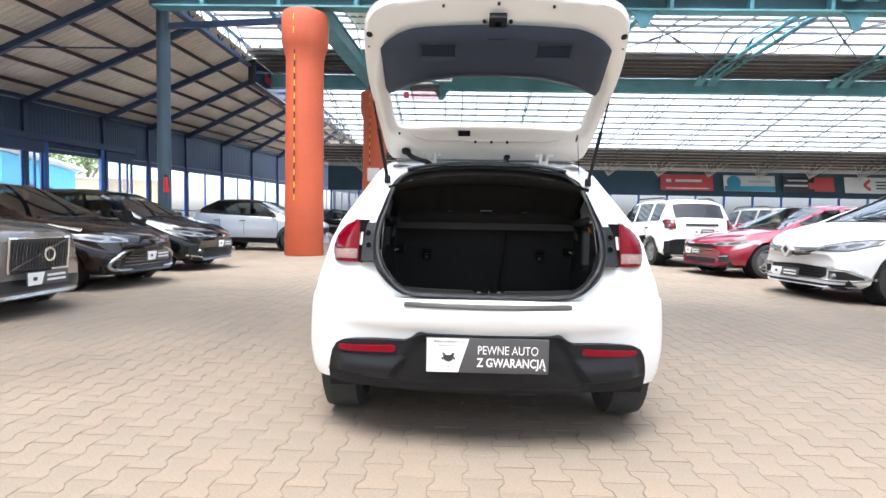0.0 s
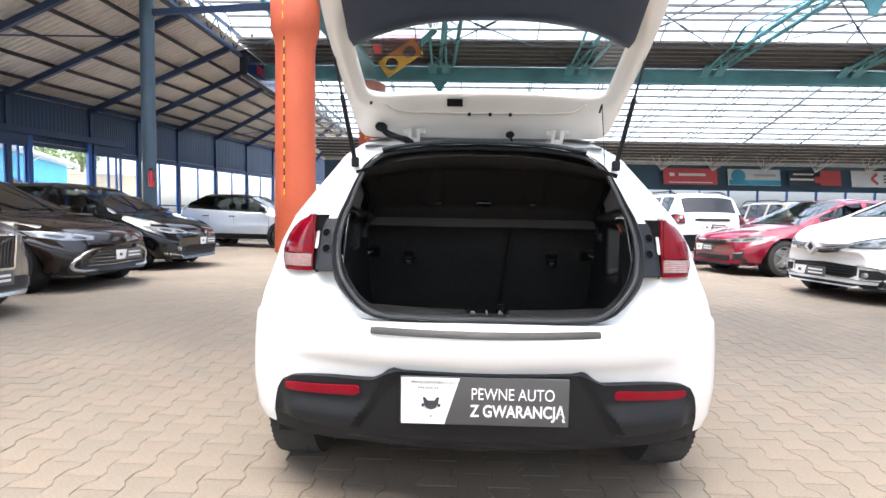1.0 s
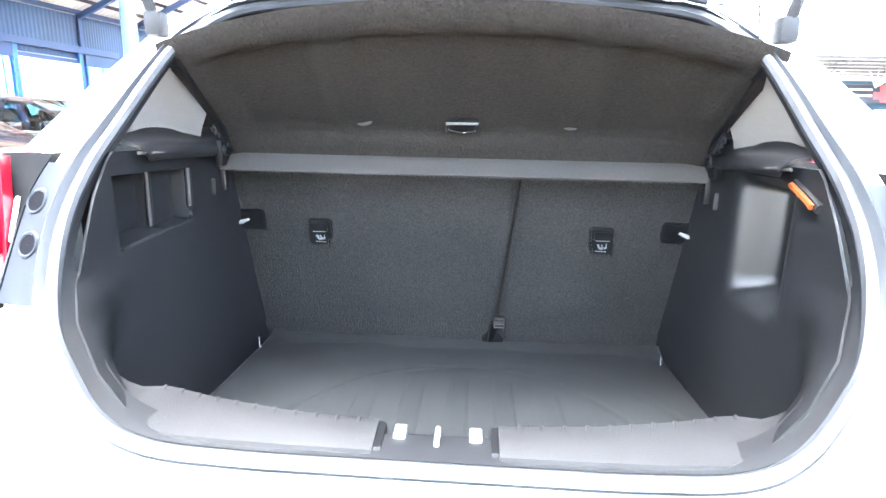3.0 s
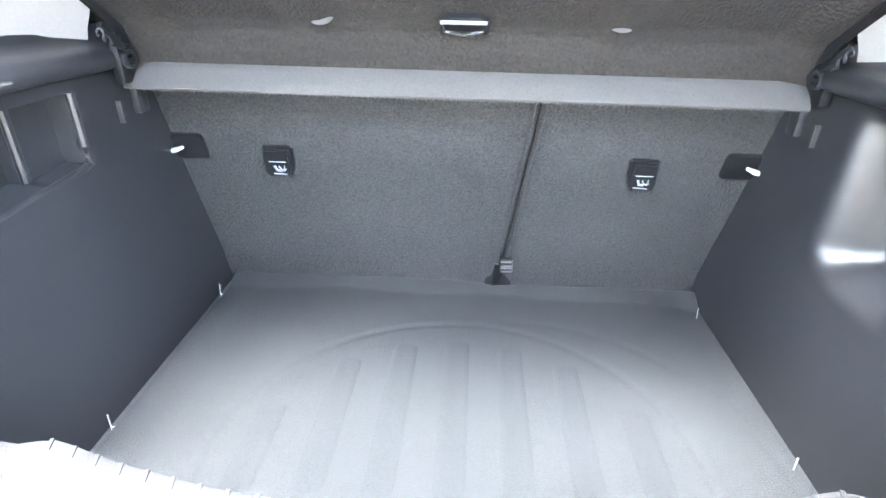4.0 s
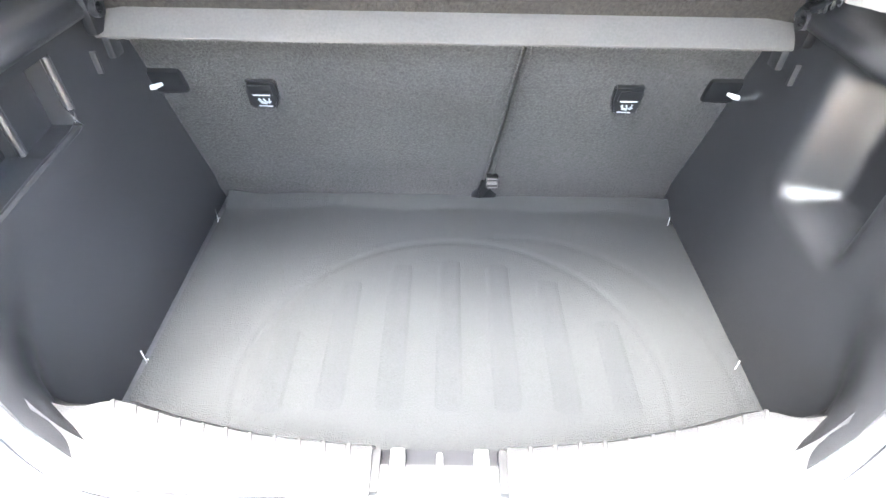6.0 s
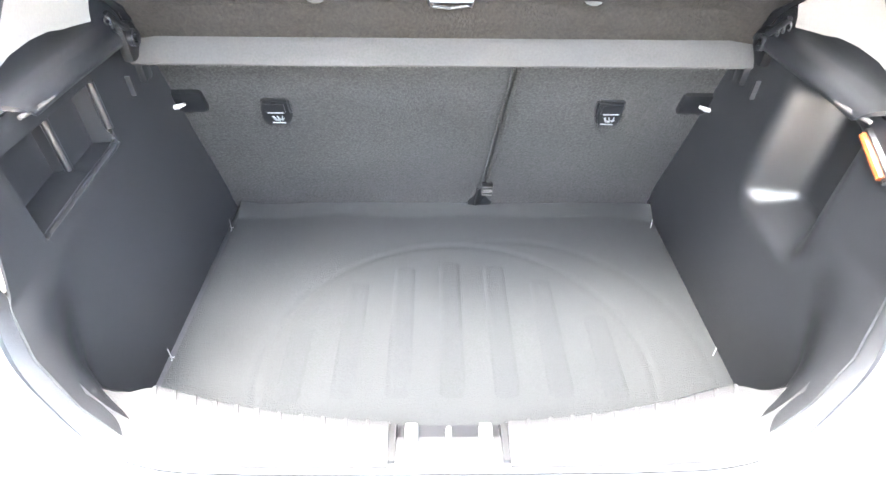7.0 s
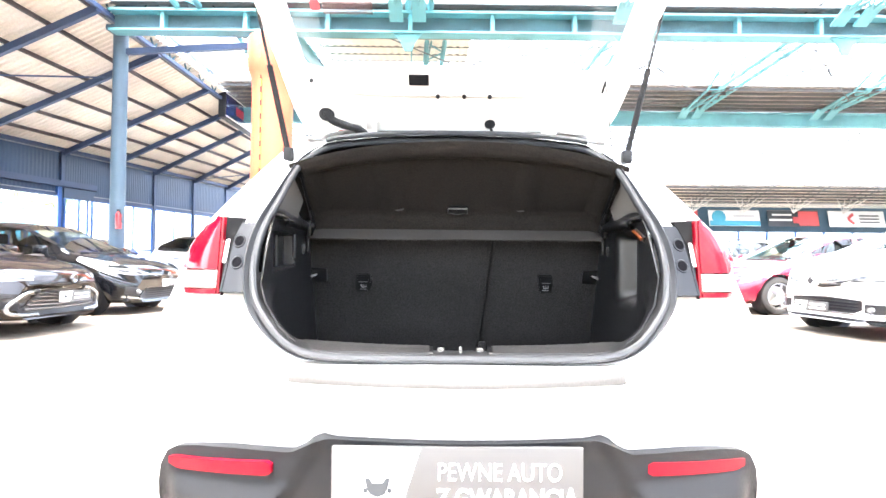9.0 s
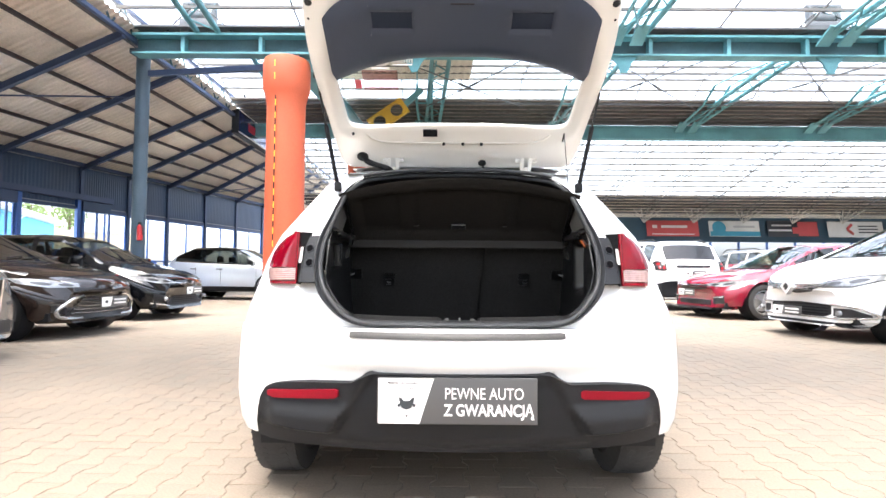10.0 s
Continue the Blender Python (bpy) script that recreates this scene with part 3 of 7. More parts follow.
# banners on the far wall
BAN_RED = mat("banner_red", (0.46, 0.07, 0.075), 0.6, stain=0.1)
BAN_BLUE = mat("banner_blue", (0.04, 0.27, 0.40), 0.6, stain=0.1)
BAN_WHITE = mat("banner_white", (0.62, 0.64, 0.64), 0.6, stain=0.08)
BAN_DARK = mat("banner_dark", (0.035, 0.04, 0.05), 0.6, stain=0.1)


def banner(x, w, base, label):
    b = thing("banner", label, "banner", pose(x, YF - 0.17, 3.66, -12, 0, 0), group="banners on the far wall")
    part("cloth", slab([[(w * (i / 12 - 0.5), -0.02 * math.sin(i * 1.7), z) for i in range(13)] for z in (-0.5, 0, 0.5)], 0.01), base, b)
    part("hem", beamed(((-w / 2, -0.01, 0.51), (w / 2, -0.01, 0.51), 0.03, 0.03)), GREY_STEEL, b)
    return b


def patch(b, x, z, w, h, material, name="print"):
    part(name, boxed((x, -0.045, z), (w, 0.004, h)), material, b)


b = banner(13.95, 3.2, BAN_RED, "red printed banner with a pale line of writing")
patch(b, 0.1, 0.1, 1.6, 0.16, BAN_WHITE)
patch(b, -1.1, 0.1, 0.3, 0.2, BAN_WHITE)
patch(b, 0.0, -0.38, 2.6, 0.06, BAN_WHITE)
b = banner(17.75, 3.1, BAN_WHITE, "white and blue printed banner with a round badge")
patch(b, 0, -0.34, 3.05, 0.3, BAN_BLUE)
bm = lathe(bmesh.new(), [(-0.05, 0.02), (-0.05, 0.42), (-0.04, 0.42)], 28, "y", (-0.95, 0, 0.05))
part("badge", bm, BAN_BLUE, b)
patch(b, -0.95, 0.0, 0.6, 0.16, YELLOW, "badge_mark")
b.children[-1].location.y = -0.02
patch(b, 0.6, 0.12, 1.3, 0.14, mat("banner_grey", (0.4, 0.42, 0.44), 0.6))
b = banner(21.35, 3.1, BAN_DARK, "dark printed banner with a red panel")
patch(b, 0.9, 0.0, 1.2, 0.9, BAN_RED)
patch(b, -0.7, 0.22, 1.2, 0.1, BAN_WHITE)
patch(b, -0.8, -0.1, 1.4, 0.12, BAN_WHITE)
patch(b, 0.15, -0.1, 0.4, 0.4, BAN_RED)
b = banner(25.2, 3.4, BAN_WHITE, "white printed banner with a red chevron")
bm = beamed(((-0.55, -0.05, 0), (-0.2, -0.05, 0.32), 0.02, 0.16), ((-0.55, -0.05, 0), (-0.2, -0.05, -0.32), 0.02, 0.16))
part("chevron", bm, BAN_RED, b)
for z in (0.2, 0.0, -0.2):
    patch(b, 0.75, z, 1.2, 0.08, BAN_DARK)

# outdoors, beyond the gateway and windows
# unseen pale slab, added to bounce light through the windows onto the roof
tagged(part("yard_slab", wall_box(S0 - 5, S1 + 20, -0.02, 0.006, 0.3, 34), CONCRETE), "pale unseen slab added outside the hall to bounce light in", "ground", kind="structure")
shed = thing("low_building", "low turquoise building with a pale roof edge outside the gateway", "building", pose(-26.8, 26.8, 0, 0, 0, 114))
TURQUOISE = mat("turquoise_render", (0.08, 0.36, 0.50), 0.8, stain=0.1)
PALE_ROOF = mat("pale_roof", (0.55, 0.56, 0.56), 0.7, stain=0.1)
part("wall", boxed((0, 0, 1.95), (13.2, 6, 3.9)), TURQUOISE, shed)
part("roof", prism([(-7.0, -3.5, 3.95), (-7.0, -3.5, 4.15), (-7.0, 0, 4.9), (-7.0, 3.5, 4.15), (-7.0, 3.5, 3.95)], (14.0, 0, 0)), PALE_ROOF, shed)
part("gutter", tubed([(-7.0, -3.58, 4.05), (7.0, -3.58, 4.05)], 0.08, 8), PALE_ROOF, shed)
part("downpipe", tubed([(-1.0, -3.55, 4.0), (-1.0, -3.08, 3.6), (-1.0, -3.08, 0.1)], 0.05, 8), PALE_ROOF, shed)
for x in (-3.0, 0.6, 3.4, 5.4):
    w = part("window", boxed((x, -3.01, 2.0), (1.3, 0.06, 1.1)), BLACK_GLOSS, shed)
    part("window_frame", beamed(((x - 0.65, -3.05, 2.55), (x + 0.65, -3.05, 2.55), 0.06, 0.08), ((x, -3.05, 1.45), (x, -3.05, 2.55), 0.06, 0.06), ((x - 0.65, -3.05, 1.45), (x + 0.65, -3.05, 1.45), 0.06, 0.08)), BLUE, w)
yard = thing("yard_wall", "ochre plaster garden wall outside the gateway", "wall", pose(-28.3, 38.0, 0, 0, 0, 30))
part("wall", boxed((1.5, 0, 1.85), (6.5, 0.3, 3.7)), mat("ochre_render", (0.45, 0.36, 0.24), 0.8, stain=0.15), yard)
part("coping", boxed((1.5, 0, 3.76), (6.7, 0.45, 0.12)), CONCRETE, yard)


def tree(x, y, h, r, label):
    t = thing("tree", label, "tree", pose(x, y, 0), group="trees outdoors")
    rnd = random.Random(int(x * 31 + y))
    part("trunk", tubed([(0, 0, 0), (0.1, 0, h * 0.3), (0, 0.1, h * 0.62)], [0.24, 0.18, 0.09], 8), BARK, t)
    bm = bmesh.new()
    for k in range(7):
        a = k * 0.9
        tube(bm, [(0, 0, h * (0.35 + 0.04 * k)), (math.cos(a) * r * 0.5, math.sin(a) * r * 0.5, h * (0.55 + 0.05 * k)), (math.cos(a) * r * 0.8, math.sin(a) * r * 0.8, h * (0.62 + 0.05 * k))], [0.07, 0.045, 0.02], 5)
    part("limbs", bm, BARK, t)
    vs, fs = [], []
    for k in range(2600):
        c = Vector((rnd.gauss(0, 1), rnd.gauss(0, 1), rnd.gauss(0, 1))).normalized() * (rnd.random() ** 0.4)
        lump = 0.75 + 0.45 * noise.noise(c * 2.3 + Vector((x, y, 0)))
        c = Vector((c.x * r * lump, c.y * r * lump, h * 0.68 + c.z * h * 0.33 * lump))
        a = Vector((rnd.gauss(0, 1), rnd.gauss(0, 1), rnd.gauss(0, 1))).normalized() * 0.11
        b = a.orthogonal().normalized() * 0.07
        q = len(vs)
        vs += [c - a, c + b, c + a, c - b]
        fs.append((q, q + 1, q + 2, q + 3))
    me = bpy.data.meshes.new("crown")
    me.from_pydata(vs, [], fs)
    me.materials.append(LEAF)
    o = new("crown", me)
    o.parent = t


BARK = mat("bark", (0.12, 0.09, 0.07), 0.9, grain=0.3, scale=20)
LEAF = mat("leaves", (0.10, 0.16, 0.04), 0.7, grain=0.4, scale=3)
tree(-36.5, 49, 10.5, 2.6, "broad green leafy tree beyond the yard wall")
tree(-41, 50, 8.6, 2.4, "small leafy tree beyond the low building")

hoist = thing("crane_hoist", "yellow crane end plate with two round holes on the girder", "hoist", pose(-2.1, 16.6, 6.35, 0, -35, 0))
bm = bmesh.new()
N2 = 24
for cx2 in (-0.36, 0.36):
    ring = []
    for r in (0.22, 0.36):
        ring.append([(cx2 + r * math.cos(2 * math.pi * k / N2), 0, r * math.sin(2 * math.pi * k / N2)) if r < 0.3 else (cx2 + max(-0.36, min(0.36, 0.6 * math.cos(2 * math.pi * k / N2))), 0, max(-0.3, min(0.3, 0.6 * math.sin(2 * math.pi * k / N2)))) for k in range(N2)])
    a = grid(bm, ring, wrap=True)
    b2 = grid(bm, [[(x, 0.12, z) for x, y, z in q] for q in ring], wrap=True)
    for k in range(N2):
        for i in (0, 1):
            bm.faces.new((a[i][k], a[i][(k + 1) % N2], b2[i][(k + 1) % N2], b2[i][k]))
part("end_plate", bm, mat("hoist_yellow", (0.55, 0.33, 0.03), 0.5, stain=0.15), hoist)
part("hoist_arm", beamed(((0.72, 0.06, 0), (1.5, 0.06, 0.1), 0.1, 0.2)), TEAL, hoist)


# trolleys standing on the second girder
def trolley(x):
    t = thing("crane_trolley", "dark steel crane trolley standing on the roof girder", "trolley", pose(x, 12.0, 7.08), group="crane trolleys")
    for dy in (-0.14, 0.14):
        part("side_plate", boxed((0, dy, 0.3), (1.0, 0.03, 0.22), 0.01), GREY_STEEL, t)
    for dx in (-0.36, 0.36):
        part("wheel", lathe(bmesh.new(), [(-0.11, 0.13), (-0.08, 0.15), (0.08, 0.15), (0.11, 0.13)], 20, "y", (dx, 0, 0.15)), GREY_STEEL, t)
        part("upright", boxed((dx, 0, 0.62), (0.1, 0.2, 0.46), 0.01), GREY_STEEL, t)
    part("motor", lathe(bmesh.new(), [(-0.3, 0.08), (-0.28, 0.13), (0.22, 0.13), (0.3, 0.06)], 18, "x", (0.0, 0.0, 0.55)), GREY_STEEL, t)
    part("cross_head", boxed((0, 0, 0.86), (0.95, 0.12, 0.08), 0.01), GREY_STEEL, t)
    part("cable", tubed([(-0.9, -0.05, 0.06), (-0.6, -0.1, 0.35), (-0.2, -0.12, 0.7), (0.4, -0.1, 0.5), (0.9, -0.06, 0.06)], 0.018, 6), BLACK_PLASTIC, t)


for x in (-6.6, 9.9):
    trolley(x)

# ---- the white hatchback with its tailgate up ----
car = thing("hatchback_car", "white five-door hatchback with raised tailgate and empty boot", "car")
CX = 0.01
# height, rearmost y, half width, corner length, corner roundness
BODY = [(0.22, 0.09, 0.80, 0.25, 1.8), (0.30, 0.05, 0.845, 0.31, 1.8), (0.40, 0.027, 0.862, 0.343, 1.8), (0.47, 0.02, 0.862, 0.35, 1.8),
        (0.53, 0.003, 0.86, 0.367, 1.8), (0.535, -0.003, 0.86, 0.373, 1.8), (0.60, -0.024, 0.855, 0.394, 1.8), (0.638, -0.019, 0.85, 0.389, 1.8), (0.651, -0.008, 0.846, 0.378, 1.85),
        (0.656, 0.045, 0.842, 0.345, 1.9), (0.66, 0.09, 0.84, 0.31, 2.0), (0.72, 0.123, 0.832, 0.297, 2.2), (0.80, 0.167, 0.81, 0.273, 2.3), (0.90, 0.205, 0.78, 0.25, 2.4),
        (1.00, 0.245, 0.735, 0.23, 2.3), (1.08, 0.298, 0.69, 0.24, 2.2), (1.20, 0.40, 0.625, 0.26, 2.1), (1.255, 0.47, 0.60, 0.25, 2.0), (1.275, 0.52, 0.59, 0.24, 2.0), (1.295, 0.58, 0.575, 0.22, 2.0), (1.315, 0.645, 0.56, 0.19, 2.0), (1.33, 0.70, 0.545, 0.16, 2.0), (1.342, 0.77, 0.53, 0.12, 2.0)]


BELOW_CREASE, LOW_CORNER, HIGH_CORNER = lerp(BODY, 0.47), lerp(BODY, 0.638), lerp(BODY, 0.80)


def run_out(x, z, y):
    """The step over the bumper fades into the wing towards the corner."""
    if 0.47 < z < 0.638 and abs(x) > 0.5:
        f = (z - 0.47) / 0.168
        yr, ln, n = (BELOW_CREASE[i] + (LOW_CORNER[i] - BELOW_CREASE[i]) * f for i in (0, 2, 3))
        q = min(0.9999, abs(x) / lerp(BODY, z)[1])
        k = min(1, (abs(x) - 0.5) / 0.22)
        k = k * k * (3 - 2 * k)
        return y + (yr + ln * (1 - (1 - q ** n) ** (1 / n)) - y) * k
    if not 0.638 < z < 0.80 or abs(x) < 0.5:
        return y
    f = (z - 0.638) / 0.162
    yr, ln, n = (LOW_CORNER[i] + (HIGH_CORNER[i] - LOW_CORNER[i]) * f for i in (0, 2, 3))
    q = min(0.9999, abs(x) / lerp(BODY, z)[1])
    k = min(1, (abs(x) - 0.5) / 0.2)
    k = k * k * (3 - 2 * k)
    return y + (yr + ln * (1 - (1 - q ** n) ** (1 / n)) - y) * k


def body_y(x, z):
    yr, w, ln, n = lerp(BODY, z)
    q = min(0.9999, abs(x) / w)
    return run_out(x, z, yr + ln * (1 - (1 - q ** n) ** (1 / n)))


def body_row(z, xa=0.0, n=26):
    """Points of the shell at one height from xa round the corner to the side."""
    yr, w, ln, k = lerp(BODY, z)
    p0 = math.asin(min(1, xa / w) ** (k / 2))
    out = []
    for i in range(n + 1):
        a = p0 + (math.pi / 2 - p0) * i / n
        x = w * math.sin(a) ** (2 / k)
        out.append((x, run_out(x, z, yr + ln * (1 - max(0.0, math.cos(a)) ** (2 / k))), z))
    return out


# the boot opening, half outline from the sill to the top
HALF = [(0, 0.660), (0.12, 0.660), (0.24, 0.661), (0.34, 0.667), (0.41, 0.69), (0.468, 0.735), (0.512, 0.79), (0.533, 0.86), (0.537, 0.93), (0.529, 1.0), (0.512, 1.06), (0.497, 1.12), (0.482, 1.17), (0.462, 1.212), (0.40, 1.262), (0.22, 1.296), (0, 1.304)]


def opening_y(z):
    return lerp([(0.62, 0.068), (0.66, 0.09), (0.9, 0.222), (0.94, 0.245), (1.0, 0.288), (1.05, 0.332), (1.1, 0.378), (1.17, 0.445), (1.21, 0.49), (1.27, 0.56), (1.34, 0.70)], z)[0]


def open_x(z):
    """Half width of the opening at a height."""
    pts = [(b, a) for a, b in HALF if b > 0.665]
    return lerp([(0.662, 0.32)] + pts, z)[0]


def mirrored(x, side):
    return CX + side * x


zs_low = [0.258, 0.28, 0.30, 0.35, 0.40, 0.44, 0.47, 0.50, 0.53, 0.535, 0.56, 0.60, 0.62, 0.638, 0.645, 0.651, 0.6535, 0.656, 0.658, 0.66]
rows = []
for z in zs_low:
    r = body_row(z)
    rows.append([(CX - x, y, z2) for x, y, z2 in r[:0:-1]] + [(CX + x, y, z2) for x, y, z2 in r])
bm = bmesh.new()
grid(bm, rows)
part("rear_bumper", bm, WHITE, car, "white painted rear bumper", sharp=50)
zs_up = [0.66, 0.675, 0.69, 0.71, 0.735, 0.76, 0.79, 0.82, 0.86, 0.90, 0.95, 1.0, 1.05, 1.10, 1.15, 1.19, 1.21, 1.23, 1.25, 1.262, 1.272, 1.282, 1.29, 1.296, 1.301, 1.304]
for side in (-1, 1):
    rows = [[(mirrored(x, side), y, z2) for x, y, z2 in body_row(z, open_x(z))] for z in zs_up]
    bm = bmesh.new()
    grid(bm, rows)
    part("quarter_panel", bm, WHITE, car, sharp=50)
rows = []
for z in (1.304, 1.31, 1.317, 1.323, 1.33, 1.337, 1.342):
    r = body_row(z)
    rows.append([(CX - x, y, z2) for x, y, z2 in r[:0:-1]] + [(CX + x, y, z2) for x, y, z2 in r])
bm = bmesh.new()
grid(bm, rows)
part("roof_gutter", bm, WHITE, car, "white painted tailgate gutter", sharp=50)

# sides, bonnet and roof, from the corner forward
TOPS = [(0.4, 1.342), (0.86, 1.346), (1.2, 1.39), (1.6, 1.41), (2.1, 1.40), (2.75, 1.02), (3.1, 0.94), (3.6, 0.84), (3.85, 0.70), (3.98, 0.5)]
stations = [0.0, 0.12, 0.25, 0.4, 0.55, 0.62, 0.72, 0.9, 1.1, 1.3, 1.5, 1.65, 1.7, 1.9, 2.15, 2.3, 2.5, 2.6, 2.7, 2.8, 2.9, 3.0, 3.1, 3.2, 3.3, 3.38, 3.45]
ks = [r[0] for r in BODY if r[0] not in (0.535, 0.651, 0.656)]


def side_point(z, s, side):
    yr, w, ln, k = lerp(BODY, z)
    y = yr + ln + s * (3.95 - (yr + ln)) / 3.45
    top = lerp(TOPS, y)[0]
    zz = z
    if z > 0.97:
        zz = min(z, 0.97) + (z - 0.97) * max(0.0, top - 0.97) / 0.372
    zz = min(zz, top)
    nose = max(0, (y - 3.1) / 0.85)
    ww = w * (1 - 0.28 * nose ** 2)
    for cy in (0.62, 3.2):
        d = abs(y - cy)
        if d < 0.36:
            zz = max(zz, 0.31 + math.sqrt(0.36 ** 2 - d * d)) if z < 0.31 + math.sqrt(0.36 ** 2 - d * d) else zz
    return (CX + side * ww, y, zz)


for side in (-1, 1):
    bm = bmesh.new()
    panes3 = [bmesh.new() for _ in range(3)]
    spans3 = ((0.11, 0.41), (0.5, 1.66), (1.69, 2.4))
    for a, b in zip(ks, ks[1:]):
        for s, u in zip(stations, stations[1:]):
            q = [side_point(a, s, side), side_point(a, u, side), side_point(b, u, side), side_point(b, s, side)]
            t = bm
            for (s0, s1), pane3 in zip(spans3, panes3):
                if 0.99 < a < 1.26 and s0 < (s + u) / 2 < s1:
                    t = pane3
            vs = [t.verts.new(p) for p in q]
            t.faces.new(vs)
    for t in [bm] + panes3:
        bmesh.ops.remove_doubles(t, verts=t.verts, dist=0.0004)
    part("body_side", bm, WHITE, car, sharp=40)
    for t in panes3:
        part("side_window", t, DARK_GLASS, car)
rows = []
for y in (0.77, 0.82, 0.9, 1.1, 1.4, 1.7, 2.0, 2.1, 2.3, 2.5, 2.75, 2.9, 3.1, 3.3, 3.6, 3.8, 3.95):
    top = lerp(TOPS, y)[0]
    w = 0.5 if y < 2.1 else 0.5 + 0.24 * min(1, (y - 2.1) / 0.65)
    w *= 1 - 0.28 * max(0, (y - 3.1) / 0.85) ** 2
    rows.append([(CX + w * t, y, top + 0.03 * (1 - t * t)) for t in (-1, -0.7, -0.35, 0, 0.35, 0.7, 1)])
bm = bmesh.new()
grid(bm, rows[:8])
part("roof", bm, WHITE, car)
bm = bmesh.new()
grid(bm, rows[7:11])
part("windscreen", bm, DARK_GLASS, car)
bm = bmesh.new()
grid(bm, rows[10:])
part("bonnet", bm, WHITE, car)
bm = bmesh.new()
box(bm, (CX, 2.05, 0.26), (1.5, 3.5, 0.12))
box(bm, (CX, 0.75, 0.36), (1.05, 1.15, 0.24))
part("underbody", bm, BLACK_PLASTIC, car)


def bumper_patch(name, cols, material, off, parent=car, nv=8, label="", bulge=None, thick=0.01):
    """A panel laid on the bumper: columns of (x, low z, high z)."""
    rows = []
    for x, z0, z1 in cols:
        r = []
        for j in range(nv + 1):
            z = z0 + (z1 - z0) * j / nv
            d = bulge(x, z) if bulge else 0
            r.append((CX + x, body_y(x, z) - off - d, z))
        rows.append(r)
    return part(name, slab(rows, -thick), material, parent, label, sharp=28)


def ease(f):
    f = min(1.0, max(0.0, f))
    return f * f * (3 - 2 * f)


def valance_bulge(x, z):
    """Side pods that lean out towards a lower ledge and are undercut below it; a flat field behind the plate."""
    a = abs(x)
    inner = 0.288 + (0.49 - z) * 0.66
    pod = ease((a - inner) / 0.045)
    edge = 0.315 + 0.008 * ease((a - 0.55) / 0.12)
    if z >= edge:
        d = 0.004 + 0.030 * ease((0.425 - z) / 0.075) * ease((0.70 - a) / 0.06)
    else:
        k = 0.034 * ease((0.70 - a) / 0.06)
        d = k - (k + 0.014) * ease((edge - z) / 0.02)
    flat = -0.010 - 0.012 * ease((0.285 - z) / 0.03)
    return flat + (d - flat) * pod


cols = []
for i in range(127):
    x = -0.735 + 1.47 * i / 126
    a = abs(x)
    hi = lerp([(0, 0.516), (0.29, 0.516), (0.315, 0.508), (0.365, 0.482), (0.5, 0.478), (0.6, 0.470), (0.66, 0.459), (0.69, 0.442), (0.712, 0.405), (0.735, 0.31)], a)[0]
    cols.append((x, lerp([(0, 0.246), (0.45, 0.246), (0.66, 0.248), (0.735, 0.256)], a)[0], hi))
bumper_patch("lower_valance", cols, BLACK_PLASTIC, 0.024, nv=44, label="matt black plastic lower bumper", bulge=valance_bulge, thick=0.02)
bumper_patch("bumper_lip", [(x, 0.235, 0.30) for x in np.linspace(-0.70, 0.70, 30)], BLACK_PLASTIC, -0.02, nv=4)
for side in (-1, 1):
    cs = [(side * (0.405 + 0.265 * i / 24), lerp([(0, 0.438), (0.04, 0.431), (0.9, 0.414), (1, 0.421)], i / 24)[0], lerp([(0, 0.456), (0.03, 0.461), (0.95, 0.440), (1, 0.437)], i / 24)[0]) for i in range(25)]
    bumper_patch("reflector", cs, REFLECTOR, 0.0305, nv=3, label="long red bumper reflector")
# the dark strip on the bumper's top edge
rows = []
for i in range(41):
    x = -0.36 + 0.72 * i / 40
    bow = 0.012 * (x / 0.36) ** 2
    e = 0.012 if i in (0, 40) else 0
    rows.append([(CX - 0.01 + x, body_y(x, z) - 0.003, z + 0.0035) for z in (0.629 + e * 0.1, 0.636, 0.643, 0.651 - e * 0.2)])
part("loading_strip", slab(rows, -0.004), mat("strip_film", (0.045, 0.043, 0.04), 0.55, grain=0.2, scale=200), car, "dark film strip on the bumper edge")

# dealer plate
plate = part("number_plate", boxed((0, -0.004, 0.436), (0.52, 0.012, 0.15), 0.005), PLATE_GREY, car, "dealer plate in white and dark grey with white writing")
part("white_field", prism([(-0.256, -0.0105, 0.364), (-0.122, -0.0105, 0.364), (-0.076, -0.0105, 0.508), (-0.256, -0.0105, 0.508)], (0, 0.004, 0)), PLATE_WHITE, plate)
UPRIGHT = pose(0, 0, 0, 90, 0, 0)
letters("PEWNE AUTO", 0.052, pose(-0.042, -0.011, 0.443) @ UPRIGHT, PLATE_WHITE, plate, stretch=0.775)
letters("Z GWARANCJĄ", 0.052, pose(-0.043, -0.011, 0.390) @ UPRIGHT, PLATE_WHITE, plate, bold=0.0011, stretch=0.79)
bm = bmesh.new()
x = -0.205
while x < -0.14:
    box(bm, (x + 0.0025, -0.011, 0.4775), (0.0045, 0.002, 0.0075))
    x += 0.0075 if int((x + 0.205) / 0.0075 + 0.5) % 3 != 2 else 0.0105
part("small_print", bm, SYMBOL_GREY, plate)
letters("PEWNE U\u017bYWANE", 0.0125, pose(-0.226, -0.0108, 0.4895) @ UPRIGHT, INK, plate, name="small_lettering", bold=0.0002, stretch=0.85)
letters("BEZ OBAW", 0.0125, pose(-0.134, -0.0108, 0.4895) @ UPRIGHT, SYMBOL_GREY, plate, name="small_lettering", stretch=0.80)
bm = bmesh.new()
